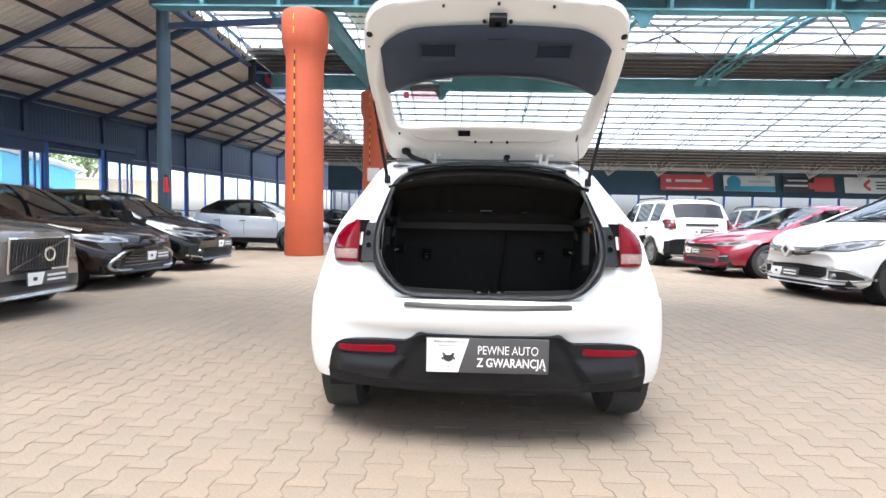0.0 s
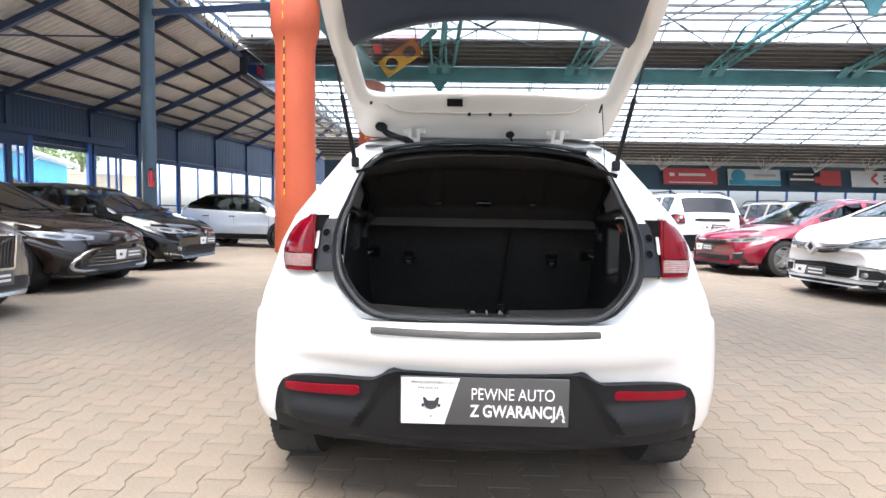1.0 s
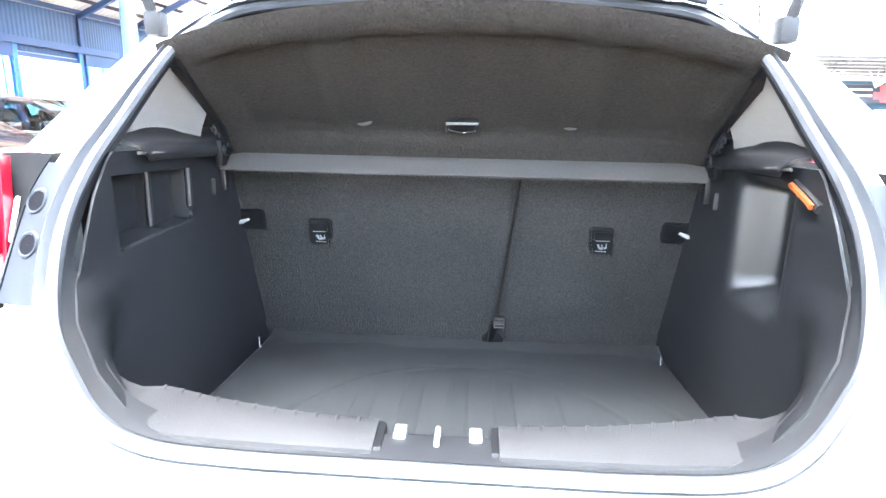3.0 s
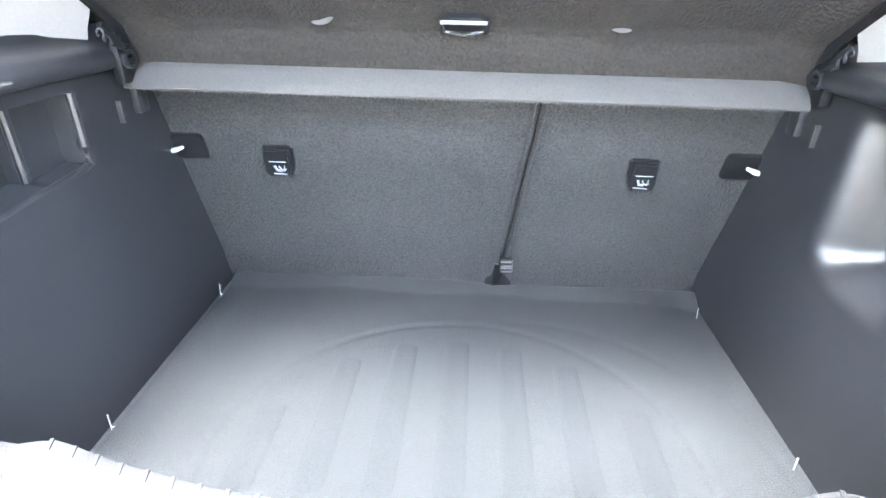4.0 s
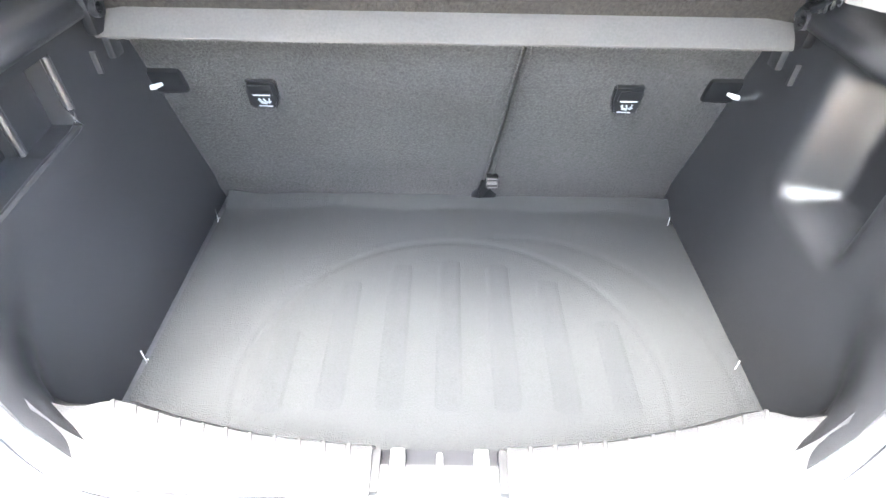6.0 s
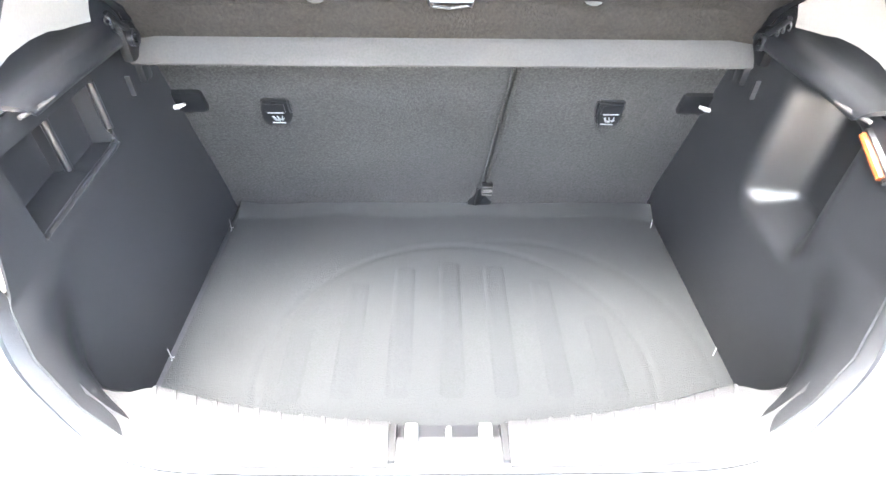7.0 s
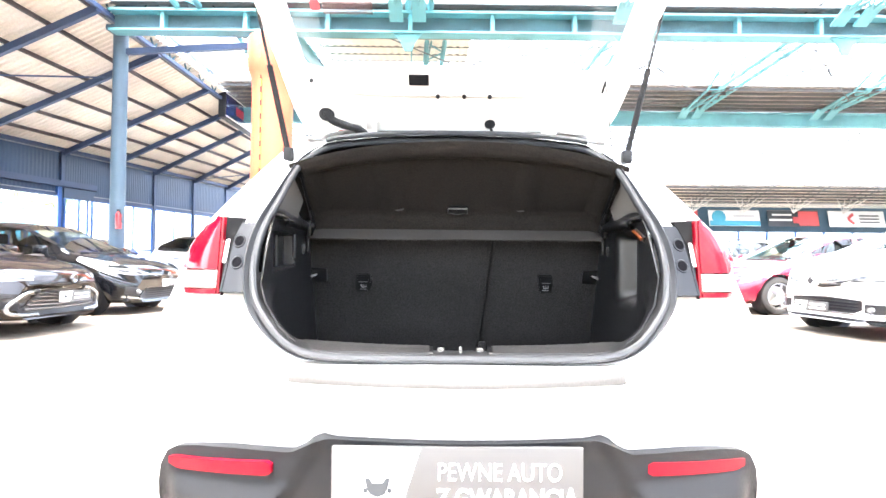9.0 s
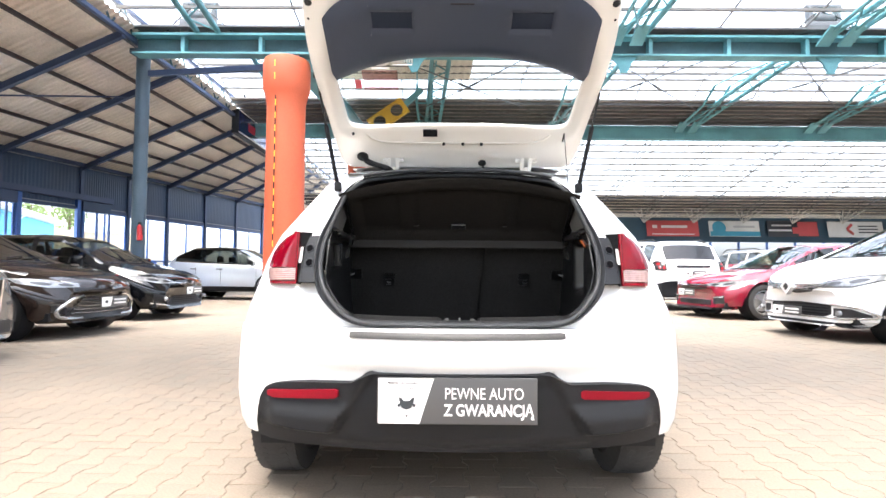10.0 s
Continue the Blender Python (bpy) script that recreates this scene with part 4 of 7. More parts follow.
for pts in ([(-0.19, 0.448), (-0.181, 0.447), (-0.174, 0.437), (-0.154, 0.437), (-0.147, 0.447), (-0.138, 0.448), (-0.143, 0.425), (-0.150, 0.414), (-0.164, 0.409), (-0.178, 0.414), (-0.185, 0.425)],
            [(-0.194, 0.426), (-0.186, 0.428), (-0.184, 0.419), (-0.192, 0.417)], [(-0.134, 0.426), (-0.142, 0.428), (-0.144, 0.419), (-0.136, 0.417)], [(-0.168, 0.391), (-0.16, 0.391), (-0.164, 0.383)]):
    q = prism([(x, -0.0125, z) for x, z in pts], (0, 0.002, 0))
    me = bpy.data.meshes.new("tmp")
    q.to_mesh(me)
    q.free()
    bm.from_mesh(me)
    bpy.data.meshes.remove(me)
part("badge_print", bm, INK, plate)

# ring, seal and sill of the opening
loop = [(x, z) for x, z in HALF] + [(-x, z) for x, z in HALF[-2:0:-1]]
loop = [(p.x, p.y) for p in curve_points([(x, z, 0) for x, z in loop], 140, True)]


def inset(d, dy):
    out = []
    n = len(loop)
    for i, (x, z) in enumerate(loop):
        ax, az = loop[i - 1]
        bx, bz = loop[(i + 1) % n]
        t = Vector((bx - ax, bz - az)).normalized()
        nx, nz = -t.y, t.x
        k = lerp([(0.66, 0.46), (0.70, 0.5), (0.80, 0.66), (1.0, 0.62), (1.15, 0.38), (1.4, 0.38)], z)[0]
        out.append((CX + x + nx * d * k, opening_y(z) + dy, z + nz * d * k))
    return out


bm = bmesh.new()
grid(bm, [inset(d, dy) for d, dy in ((-0.004, -0.002), (0.004, -0.006), (0.012, 0.004), (0.022, 0.012), (0.03, 0.012))], wrap=True)
part("opening_flange", bm, mat("flange_grey", (0.017, 0.019, 0.022), 0.45, stain=0.08, stain_scale=8), car, "dark grey flange round the boot opening", sharp=50)
bm = bmesh.new()
seal = []
for x, y, z in inset(0.034, 0.004):
    k = min(1, max(0, (0.75 - z) / 0.06))
    seal.append((x, y - 0.004 * k, z - 0.004 * k))
tube(bm, seal, 0.009, 8, closed=True)
part("door_seal", bm, RUBBER, car, "rubber seal round the boot opening")
lip = [p for p in inset(-0.012, 0.0) if p[2] > 1.262]
k = max(range(len(lip)), key=lambda i: (Vector(lip[i]) - Vector(lip[i - 1])).length)
lip = lip[k:] + lip[:k]
part("gutter_lip", tubed([(x, y - 0.012, z + 0.004) for x, y, z in lip], 0.0085, 8), RUBBER, car, "black rubber lip along the tailgate gutter")
# dark header trim behind the upper edge of the opening
keep = [i for i, p in enumerate(inset(0.02, 0.010)) if p[2] > 1.14]
cut = [i for i in range(len(keep)) if keep[i] - keep[i - 1] != 1][-1]
keep = keep[cut:] + keep[:cut]
bm = bmesh.new()
grid(bm, [[inset(d, dy)[i] for i in keep] for d, dy in ((0.02, 0.012), (0.05, 0.03), (0.075, 0.075), (0.08, 0.15))])
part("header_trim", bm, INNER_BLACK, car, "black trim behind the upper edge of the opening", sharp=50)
bm = bmesh.new()
# wider along the sill than up the sides
wide = [inset(d, dy) for d, dy in ((0.03, 0.008), (0.040, 0.008), (0.046, 0.022), (0.050, 0.052))]
slim = [inset(d, dy) for d, dy in ((0.03, 0.008), (0.036, 0.008), (0.040, 0.014), (0.042, 0.028))]
edge = []
for rw, rs in zip(wide, slim):
    ks_edge = [min(1, max(0, (p[2] - 0.80) / 0.07)) for p in rw]
    edge.append([tuple(Vector(p).lerp(Vector(q), k)) for p, q, k in zip(rw, rs, ks_edge)])
grid(bm, edge, wrap=True)
part("inner_edge_trim", bm, TRIM, car, sharp=50)

# sill plate with its ribs: a level shelf that sweeps forward round the corners, notched for the latch
def crest(x):
    """Where the sill's rear edge runs: depth and height."""
    a = abs(x)
    return lerp([(0, 0.157), (0.1, 0.158), (0.2, 0.167), (0.3, 0.186), (0.36, 0.203), (0.4, 0.218), (0.44, 0.235), (0.5, 0.262)], a)[0], 0.690 + 0.006 * (a / 0.44) ** 2


rows = []
XS = sorted([-0.468 + 0.936 * i / 60 for i in range(61)] + [-0.0762, -0.0748, 0.0748, 0.0762])
for x in XS:
    yc, zc = crest(x)
    zr = lerp([(a, b) for a, b in HALF[:7]], abs(x))[0]
    corner = ease((abs(x) - 0.32) / 0.06)
    yf = opening_y(zr) + 0.012 + 0.016 * corner
    zc = max(zc, zr + 0.008)
    yc += (yf + 0.04 - yc) * ease((abs(x) - 0.36) / 0.09)
    sunk = 0.022 if abs(x) < 0.0755 else 0.0
    rows.append([(CX + x, y, z - sunk) for y, z in ((yf, zc - 0.030 + 0.024 * corner), (yf + 0.006, zc - 0.009 + 0.006 * corner), (yf + 0.4 * (yc - yf), zc - 0.004), (yc - 0.014, zc), (yc - 0.002, zc - 0.001), (yc + 0.010, zc - 0.024), (yc + 0.02, 0.53 + sunk + 0.14 * ease((abs(x) - 0.36) / 0.06)))])
part("sill_plate", slab(rows, 0.004), SCUFF, car, "dark plastic boot sill plate", sharp=40)
for i in range(11):
    for side in (-1, 1):
        x = side * (0.098 + 0.0275 * i)
        yc, zc = crest(x)
        yc -= 0.045 * ease((abs(x) - 0.36) / 0.09)
        lean = 0.004 + 0.010 * i / 11
        part("sill_rib", tubed([(CX + x - side * lean * 0.6, yc - 0.026, zc - 0.002), (CX + x, yc - 0.012, zc + 0.0015), (CX + x + side * lean * 0.4, yc, zc + 0.001), (CX + x + side * lean * 0.5, yc + 0.006, zc - 0.012)], [0.0012, 0.0032, 0.0036, 0.002], 6), SCUFF, car)
latch = part("latch_housing", boxed((CX, 0.133, 0.664), (0.149, 0.064, 0.016), 0.003), mat("latch_recess", (0.006, 0.006, 0.007), 0.6, spec=0.2), car, "black latch pocket sunk in the sill")
CLAW = mat("worn_claw_plastic", (0.085, 0.085, 0.08), 0.5, stain=0.2, stain_scale=40)
for side in (-1, 1):
    part("latch_claw", boxed((CX + side * 0.046, 0.146, 0.679), (0.016, 0.026, 0.018), 0.003), CLAW, latch)
    part("pocket_cheek", prism([(CX + side * 0.0745, 0.103, 0.672), (CX + side * 0.0745, 0.160, 0.672), (CX + side * 0.0745, 0.156, 0.690), (CX + side * 0.0745, 0.112, 0.684)], (-side * 0.010, 0, 0)), INNER_BLACK, latch)
part("striker", tubed([(CX, 0.122, 0.670), (CX, 0.124, 0.686), (CX, 0.150, 0.689), (CX, 0.154, 0.670)], 0.0036, 6), CLAW, latch)
part("striker_plate", prism([(CX - 0.042, 0.108, 0.672), (CX + 0.042, 0.108, 0.672), (CX + 0.02, 0.130, 0.672), (CX - 0.02, 0.130, 0.672)], (0, 0, 0.003)), CLAW, latch)

# boot floor with its pressed mat
FLOOR = 0.52


def mat_z(x, y):
    z = 0.0
    cx, cy, r = 0.02, 0.36, 0.34
    d = math.hypot((x - cx) / 1.0, (y - cy) / 0.95)
    z -= 0.0022 * max(0, 1 - abs(d - r) / 0.009)
    e = math.hypot(x - 0.13, y - 0.36)
    if x > 0.1:
        z -= 0.0013 * max(0, 1 - abs(e - 0.34) / 0.012)
    z += 0.002 * noise.noise(Vector((x * 7, y * 7, 0.3)))
    return z


rows = []
for i in range(181):
    x = -0.474 + 0.969 * i / 180
    r = []
    for j in range(101):
        f = j / 100
        yb = 0.835 - 0.018 * (abs(x) / 0.49) ** 6 + 0.006 * math.sin(x * 21) + (0.006 if abs(x + 0.24) < 0.02 else 0)
        y = 0.195 + (yb - 0.195) * f
        z = FLOOR + mat_z(x, y)
        z += 0.018 * max(0, f - 0.93) / 0.07 * (0.6 + 0.6 * max(0, abs(x) - 0.42) / 0.06)
        r.append((CX + x, y, z))
    rows.append(r)
tagged(part("boot_mat", slab(rows, 0.004), MAT, sharp=60), "grey pressed felt boot mat lying on the boot floor", "mat")
mat_ob = bpy.data.objects["boot_mat"]
MAT_RIB = mat("boot_mat_pressed", (0.0100, 0.0105, 0.0106), 0.9, grain=0.32, scale=420, bump=0.0012, stain=0.14, stain_scale=5, spec=0.15)
for k in range(-3, 4):
    xc = 0.013 + 0.0915 * k
    far_end = 0.36 + 0.95 * math.sqrt(max(0.01, 0.30 ** 2 - (xc - 0.02) ** 2))
    rows = []
    for i in range(9):
        u = -0.024 + 0.006 * i
        cut = 0.010 * (abs(u) / 0.024) ** 3
        rise = 0.0022 if 0 < i < 8 else 0.0
        rows.append([(CX + xc + u, y, FLOOR + mat_z(xc + u, y) + (rise if 0 < j < 11 else 0.0)) for j, y in enumerate(np.linspace(0.285 + cut, far_end - cut, 12))])
    part("pressed_rib", slab(rows, 0.003), MAT_RIB, mat_ob)
part("boot_floor", boxed((CX, 0.53, FLOOR - 0.03), (1.1, 0.72, 0.04)), BLACK_PLASTIC, car)

# side linings of the boot
for side in (-1, 1):
    rows = []
    zs = sorted(set(round(0.48 + 0.526 * j / 60, 4) for j in range(61)) | {0.872, 0.876, 0.968, 0.974})
    ys = sorted(set(round(0.30 + 0.57 * i / 48, 4) for i in range(49)) | {0.306, 0.312, 0.44, 0.446, 0.512, 0.518})
    for z in zs:
        r = []
        ya = opening_y(max(0.66, z)) + 0.02
        for i, y in enumerate([min(ya, 0.297) + (0.298 - min(ya, 0.297)) * i / 12 for i in range(13)] + ys):
            y = max(y, ya + 0.0008 * i)
            f = min(1, max(0, (y - ya) / 0.13))
            f = f * f * (3 - 2 * f)
            xr = min(0.50, open_x(max(0.664, z)) - 0.030 - 0.006 * min(1, max(0, (0.87 - z) / 0.07))) if z > 0.62 else 0.33
            x = xr + (0.497 - xr) * f
            z_out = z
            # a hollow in the upper rear: a deep pocket on one side, a smooth scoop on the other
            if side < 0:
                inside = min(1, max(0, (z - 0.872) / 0.004)) * min(1, max(0, (0.974 - z) / 0.006)) * min(1, max(0, (0.518 - y) / 0.006)) * min(1, max(0, (y - 0.306) / 0.006))
                x += (0.034 + 0.022 * min(1, max(0, (0.446 - y) / 0.006))) * inside
                z_out = z + 0.085 * (y - 0.517) * max(0, 1 - abs(z - 0.872) / 0.08)
            else:
                f = min(1, max(0, (z - 0.764) / 0.04))
                f = f * f * (3 - 2 * f)
                g = min(1, max(0, (0.532 - y) / 0.055))
                g = g * g * (3 - 2 * g)
                h = min(1, max(0, (y - 0.35) / 0.07))
                h = h * h * (3 - 2 * h)
                x += 0.068 * f * g * h * min(1, max(0, (0.985 - z) / 0.02))
            r.append((CX + side * x, y, z_out))
        rows.append(r)
    lin = part("boot_side_lining", slab(rows, 0.004 * side), TRIM, car, "dark grained plastic boot side lining", sharp=50)
    rows = []
    for x, z, y0 in ((0.492, 0.994, 0.40), (0.482, 0.995, 0.376), (0.476, 0.998, 0.364), (0.474, 1.003, 0.356), (0.476, 1.009, 0.348), (0.483, 1.0125, 0.343), (0.497, 1.015, 0.34), (0.511, 1.021, 0.343), (0.520, 1.03, 0.347), (0.525, 1.042, 0.352)):
        rows.append([(CX + side * x, y0 + (0.86 - y0) * i / 10, z + 0.002 * math.exp(-((i - 1.5) / 1.2) ** 2)) for i in range(11)])
    # the ledge rises into the pillar
    part("shelf_ledge", slab(rows, 0.006 * side), TRIM, lin, sharp=60)
    # paler bead added for the highlight on the ledge's curved end
    part("ledge_bead", tubed([(CX + side * 0.477, 0.346, 1.003), (CX + side * 0.471, 0.372, 1.0035), (CX + side * 0.4695, 0.402, 1.002)], [0.0025, 0.004, 0.002], 8), SHELF_BAR, lin)
    # scratches left by loads
    rs = random.Random(5 + side)
    for _ in range(9):
        y, z = rs.uniform(0.44, 0.74), rs.uniform(0.56, 0.78)
        a = rs.uniform(-1.2, 1.2)
        ln = rs.uniform(0.004, 0.011)
        pts = [(CX + side * 0.4968, y + ln * t * math.cos(a) + 0.002 * t * t, z + ln * t * math.sin(a)) for t in (-1, -0.4, 0.2, 1)]
        part("scratch", tubed(pts, [0.0004, 0.001, 0.0008, 0.0004], 4), SCRATCH, lin)
    # hooks and wire eyes
    part("shelf_hook", boxed((CX + side * 0.488, 0.645, 0.945), (0.012, 0.026, 0.055), 0.004), TRIM, lin)
    part("hook_slot", boxed((CX + side * 0.497, 0.605, 0.928), (0.006, 0.018, 0.04), 0.002), BLACK_GLOSS, lin)
    part("hook_slot_rim", boxed((CX + side * 0.491, 0.596, 0.928), (0.012, 0.005, 0.032), 0.002), TRIM, lin)
    for y in (0.748, 0.385):
        x = CX + side * 0.490
        part("lashing_eye", tubed([(x - side * 0.001, y + 0.004, 0.503), (x - side * 0.009, y, 0.516), (x - side * 0.012, y - 0.002, 0.548)], 0.0011, 6), BRIGHT_WIRE, lin)
        part("eye_tongue", tubed([(x - side * 0.009, y, 0.522), (x - side * 0.026, y + 0.003, 0.5225)], 0.0009, 5), BRIGHT_WIRE, lin)
    if side < 0:
        part("pocket_bead", tubed([(CX - 0.498, 0.516, z) for z in (0.970, 0.94, 0.90, 0.875)] + [(CX - 0.499, 0.50, 0.870), (CX - 0.50, 0.42, 0.864), (CX - 0.50, 0.32, 0.855)], 0.006, 10), TRIM, lin)
        part("pocket_bead", tubed([(CX - 0.532, 0.445, z) for z in (0.966, 0.93, 0.89, 0.872)], 0.006, 10), TRIM, lin)
    if side > 0:
        lamp = part("boot_light", tubed([(0.506, 0.363, 0.983), (0.506, 0.298, 0.954)], 0.008, 8), TRIM, lin, "slim boot light")
        part("boot_light_lens", tubed([(0.497, 0.358, 0.981), (0.4965, 0.33, 0.969), (0.496, 0.302, 0.956)], 0.0045, 8), ORANGE_LENS, lin, "orange lens")
    # pillar lining beside the quarter window
    rows = []
    for z in np.linspace(1.02, 1.29, 14):
        z = float(z)
        yr, w, ln, k = lerp(BODY, z)
        xi = min(0.523, open_x(min(z, 1.25)) * 0.985 + 0.012)
        ya = opening_y(z) + 0.022
        yb = max(ya + 0.12, 0.62 + 0.25 * (z - 1.02))
        r = [(CX + side * (xi - 0.012 * (1 - i / 3) ** 2), ya + (yb - 0.03 - ya) * i / 6, z) for i in range(7)]
        r += [(CX + side * (xi + d), yb + e, z) for d, e in ((0.004, -0.012), (0.014, 0.004), (0.03, 0.014), (0.06, 0.025))]
        r.append((CX + side * max(xi + 0.065, w - 0.05), yb + 0.05, z))
        rows.append(r)
    part("pillar_lining", slab(rows, 0.003 * side), GREY_TRIM, car, "pale grey rear pillar lining")
part("headlining", slab([[(CX + x, y, z) for x in (-0.5, -0.25, 0, 0.25, 0.5)] for y, z in ((0.655, 1.30), (0.75, 1.318), (1.2, 1.355), (2.0, 1.36))], 0.01), GREY_TRIM, car)

# rear seat back in two parts
LEAN_SEAT = 0.36


def seat_y(z):
    return 0.845 - (z - 0.51) * LEAN_SEAT


def seat_split(z):
    return 0.098 + (z - 0.515) * 0.094


for nm, lo, hi, lab in (("seat_back", -0.56, None, "wide dark carpeted rear seat back"), ("seat_back", None, 0.58, "narrow dark carpeted rear seat back")):
    rows = []
    for j in range(31):
        z = 0.49 + 0.66 * j / 30
        a = lo if lo is not None else seat_split(z) + 0.0012
        b = hi if hi is not None else seat_split(z) - 0.0012
        r = []
        for i in range(25):
            x = a + (b - a) * i / 24
            e = min(i, 24 - i) / 24 * (b - a)
            y = seat_y(z) + 0.008 * max(0, 1 - e / 0.014) ** 2 + 0.003 * noise.noise(Vector((x * 6, z * 6, 2)))
            if z < 0.56:
                y -= 0.006
            r.append((x, y, z))
        rows.append(r)
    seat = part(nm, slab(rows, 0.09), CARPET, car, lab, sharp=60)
    ed = a + 0.003 if lo is None else b - 0.003
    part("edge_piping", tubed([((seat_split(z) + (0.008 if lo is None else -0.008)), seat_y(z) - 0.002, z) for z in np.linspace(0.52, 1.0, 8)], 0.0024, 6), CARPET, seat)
part("split_shadow_gap", beamed(((seat_split(0.5), seat_y(0.5) + 0.05, 0.5), (seat_split(1.1), seat_y(1.1) + 0.05, 1.1), 0.05, 0.03)), INNER_BLACK, car)
buckle = part("belt_buckle", boxed((0.113, 0.806, 0.590), (0.026, 0.016, 0.030), 0.004), INNER_BLACK, car, "centre belt buckle with a chrome loop")
for z0, z1 in ((0.580, 0.588), (0.593, 0.602)):
    part("chrome_loop", tubed([(0.102, 0.797, z0), (0.124, 0.797, z0), (0.124, 0.797, z1), (0.102, 0.797, z1)], 0.0022, 6, closed=True), SHELF_BAR, buckle)
part("belt_strap", beamed(((0.104, 0.818, 0.585), (0.098, 0.832, 0.52), 0.026, 0.006)), INNER_BLACK, buckle)
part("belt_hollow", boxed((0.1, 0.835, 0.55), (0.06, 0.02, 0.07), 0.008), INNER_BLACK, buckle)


def on_seat(x, z, off=0.0):
    """A frame on the seat back: x across, z up along it, y into it."""
    return Matrix.Translation((x, seat_y(z) - off, z)) @ pose(0, 0, 0, math.degrees(math.atan(LEAN_SEAT)), 0, 0)


SYMBOL = mat("symbol_print", (0.13, 0.135, 0.14), 0.5)
for x, side in ((-0.306, -1), (0.326, 1)):
    m = on_seat(x, 0.816, 0.008)
    out = [(-0.026 - 0.004 * side, 0, 0.033), (0.026 - 0.004 * side, 0, 0.033), (0.026 + 0.004 * side * -1, 0, 0.0), (0.022 - side * -0.004, 0, -0.033), (-0.022 - side * -0.004, 0, -0.033), (-0.028, 0, 0.0)]
    bm = prism([m @ Vector(p) for p in out], m.to_3x3() @ Vector((0, 0.02, 0)))
    bmesh.ops.bevel(bm, geom=list(bm.edges), offset=0.004, segments=2, affect="EDGES")
    rel = part("seat_release", bm, INNER_BLACK, car, "black seat release handle with a white symbol")
    bm = boxed((0, -0.0005, 0.014), (0.038, 0.003, 0.022), 0.001)
    bmesh.ops.transform(bm, matrix=m, verts=bm.verts)
    part("finger_hollow", bm, INNER_BLACK, rel)
    bm = boxed((0, -0.002, 0.0045), (0.030, 0.004, 0.0013), 0.0005)
    bmesh.ops.transform(bm, matrix=m, verts=bm.verts)
    part("lever_edge", bm, SYMBOL, rel)
    bm = bmesh.new()
    for p, q, w in (((-0.008, -0.006), (-0.004, -0.016), 0.004), ((-0.005, -0.015), (0.004, -0.017), 0.004), ((0.000, -0.006), (0.003, -0.014), 0.0025), ((0.010, -0.005), (0.008, -0.016), 0.0016), ((0.005, -0.013), (0.009, -0.017), 0.0016), ((0.012, -0.012), (0.008, -0.017), 0.0016), ((-0.012, -0.023), (0.012, -0.024), 0.0014)):
        beam(bm, (p[0], -0.001, p[1]), (q[0], -0.001, q[1]), 0.002, w)
    bmesh.ops.transform(bm, matrix=m, verts=bm.verts)
    part("symbol", bm, SYMBOL, rel)
for x, side in ((-0.495, -1), (0.515, 1)):
    m = on_seat(x - side * 0.02, 0.842, 0.003)
    bm = boxed((0, 0.004, 0), (0.09, 0.02, 0.05), 0.009)
    bmesh.ops.transform(bm, matrix=m, verts=bm.verts)
    anc = part("latch_striker_cup", bm, INNER_BLACK, car)
    m2 = on_seat(x - side * 0.014, 0.844, 0.004)
    part("striker_wire", tubed([m2 @ Vector(p) for p in ((side * 0.03, -0.002, -0.010), (side * 0.010, -0.012, -0.006), (-side * 0.006, -0.016, 0.001), (-side * 0.020, -0.014, 0.006))], [0.0034, 0.0044, 0.0046, 0.003], 8), BRIGHT_WIRE, anc)

# parcel shelf, tipped up behind the seats
shelf = thing("parcel_shelf", "dark felt parcel shelf tipped up on its hinge bar", "parcel shelf")
P0, PE, PN = Vector((0.015, 0.595, 0.995)), Vector((0, -0.808, 0.589)), Vector((0, -0.589, -0.808))


def shelf_at(x, v, d=0.0):
    s = min(v, 0.075) / 0.075
    n = Vector((0, -0.96, -0.28)).lerp(PN, s).normalized()
    return Vector((P0.x + x, 0.634 - 0.022 * s * s, 0.990 + 0.063 * s)) + PE * max(0, v - 0.075) + n * d


rows = []
for i in range(61):
    t = -1 + 2 * i / 60
    w = 0.482
    vend = 0.269 + 0.096 * (1 - abs(t) ** 2.2)
    r = []
    for j in range(41):
        f = j / 40
        v = vend * f
        x = w * t * (1 + 0.02 * f + 0.02 * f ** 6)
        # a raised rim round a shallow pressed field, with two ribs
        ex, ev = 1 - abs(t), min(f, 1 - f)
        k = min(1, max(0, (ex - 0.09) / 0.05)) * min(1, max(0, (ev - 0.1) / 0.06))
        d = -0.016 * k * k * (3 - 2 * k)
        for c in (-0.21, 0.21):
            g = max(0, 1 - abs(x - c) / 0.035) * k
            d += 0.010 * min(1, g * 2)
        if f > 0.96:
            d -= 0.012 * (f - 0.96) / 0.04
        r.append(shelf_at(x, v, d))
    rows.append(r)
part("board", slab(rows, 0.012), BOARD, shelf, "dark brown-black felt board", sharp=50)
rows = []
for i in range(49):
    x = -0.467 + 0.95 * i / 48
    e = 1 - max(0, abs(i - 24) - 22) * 0.25
    rows.append([(x, 0.598 + 0.001 * math.sin(x * 9), 0.961), (x, 0.5965, 0.964), (x, 0.604, 0.976), (x, 0.613, 0.987 * e + 0.98 * (1 - e)), (x, 0.623, 0.997 * e + 0.985 * (1 - e)), (x, 0.633, 1.001 * e + 0.99 * (1 - e))])
part("hinge_bar", slab(rows, -0.009), SHELF_BAR, shelf, "pale grey plastic hinge bar", sharp=45)
bm = bmesh.new()
rr = random.Random(4)
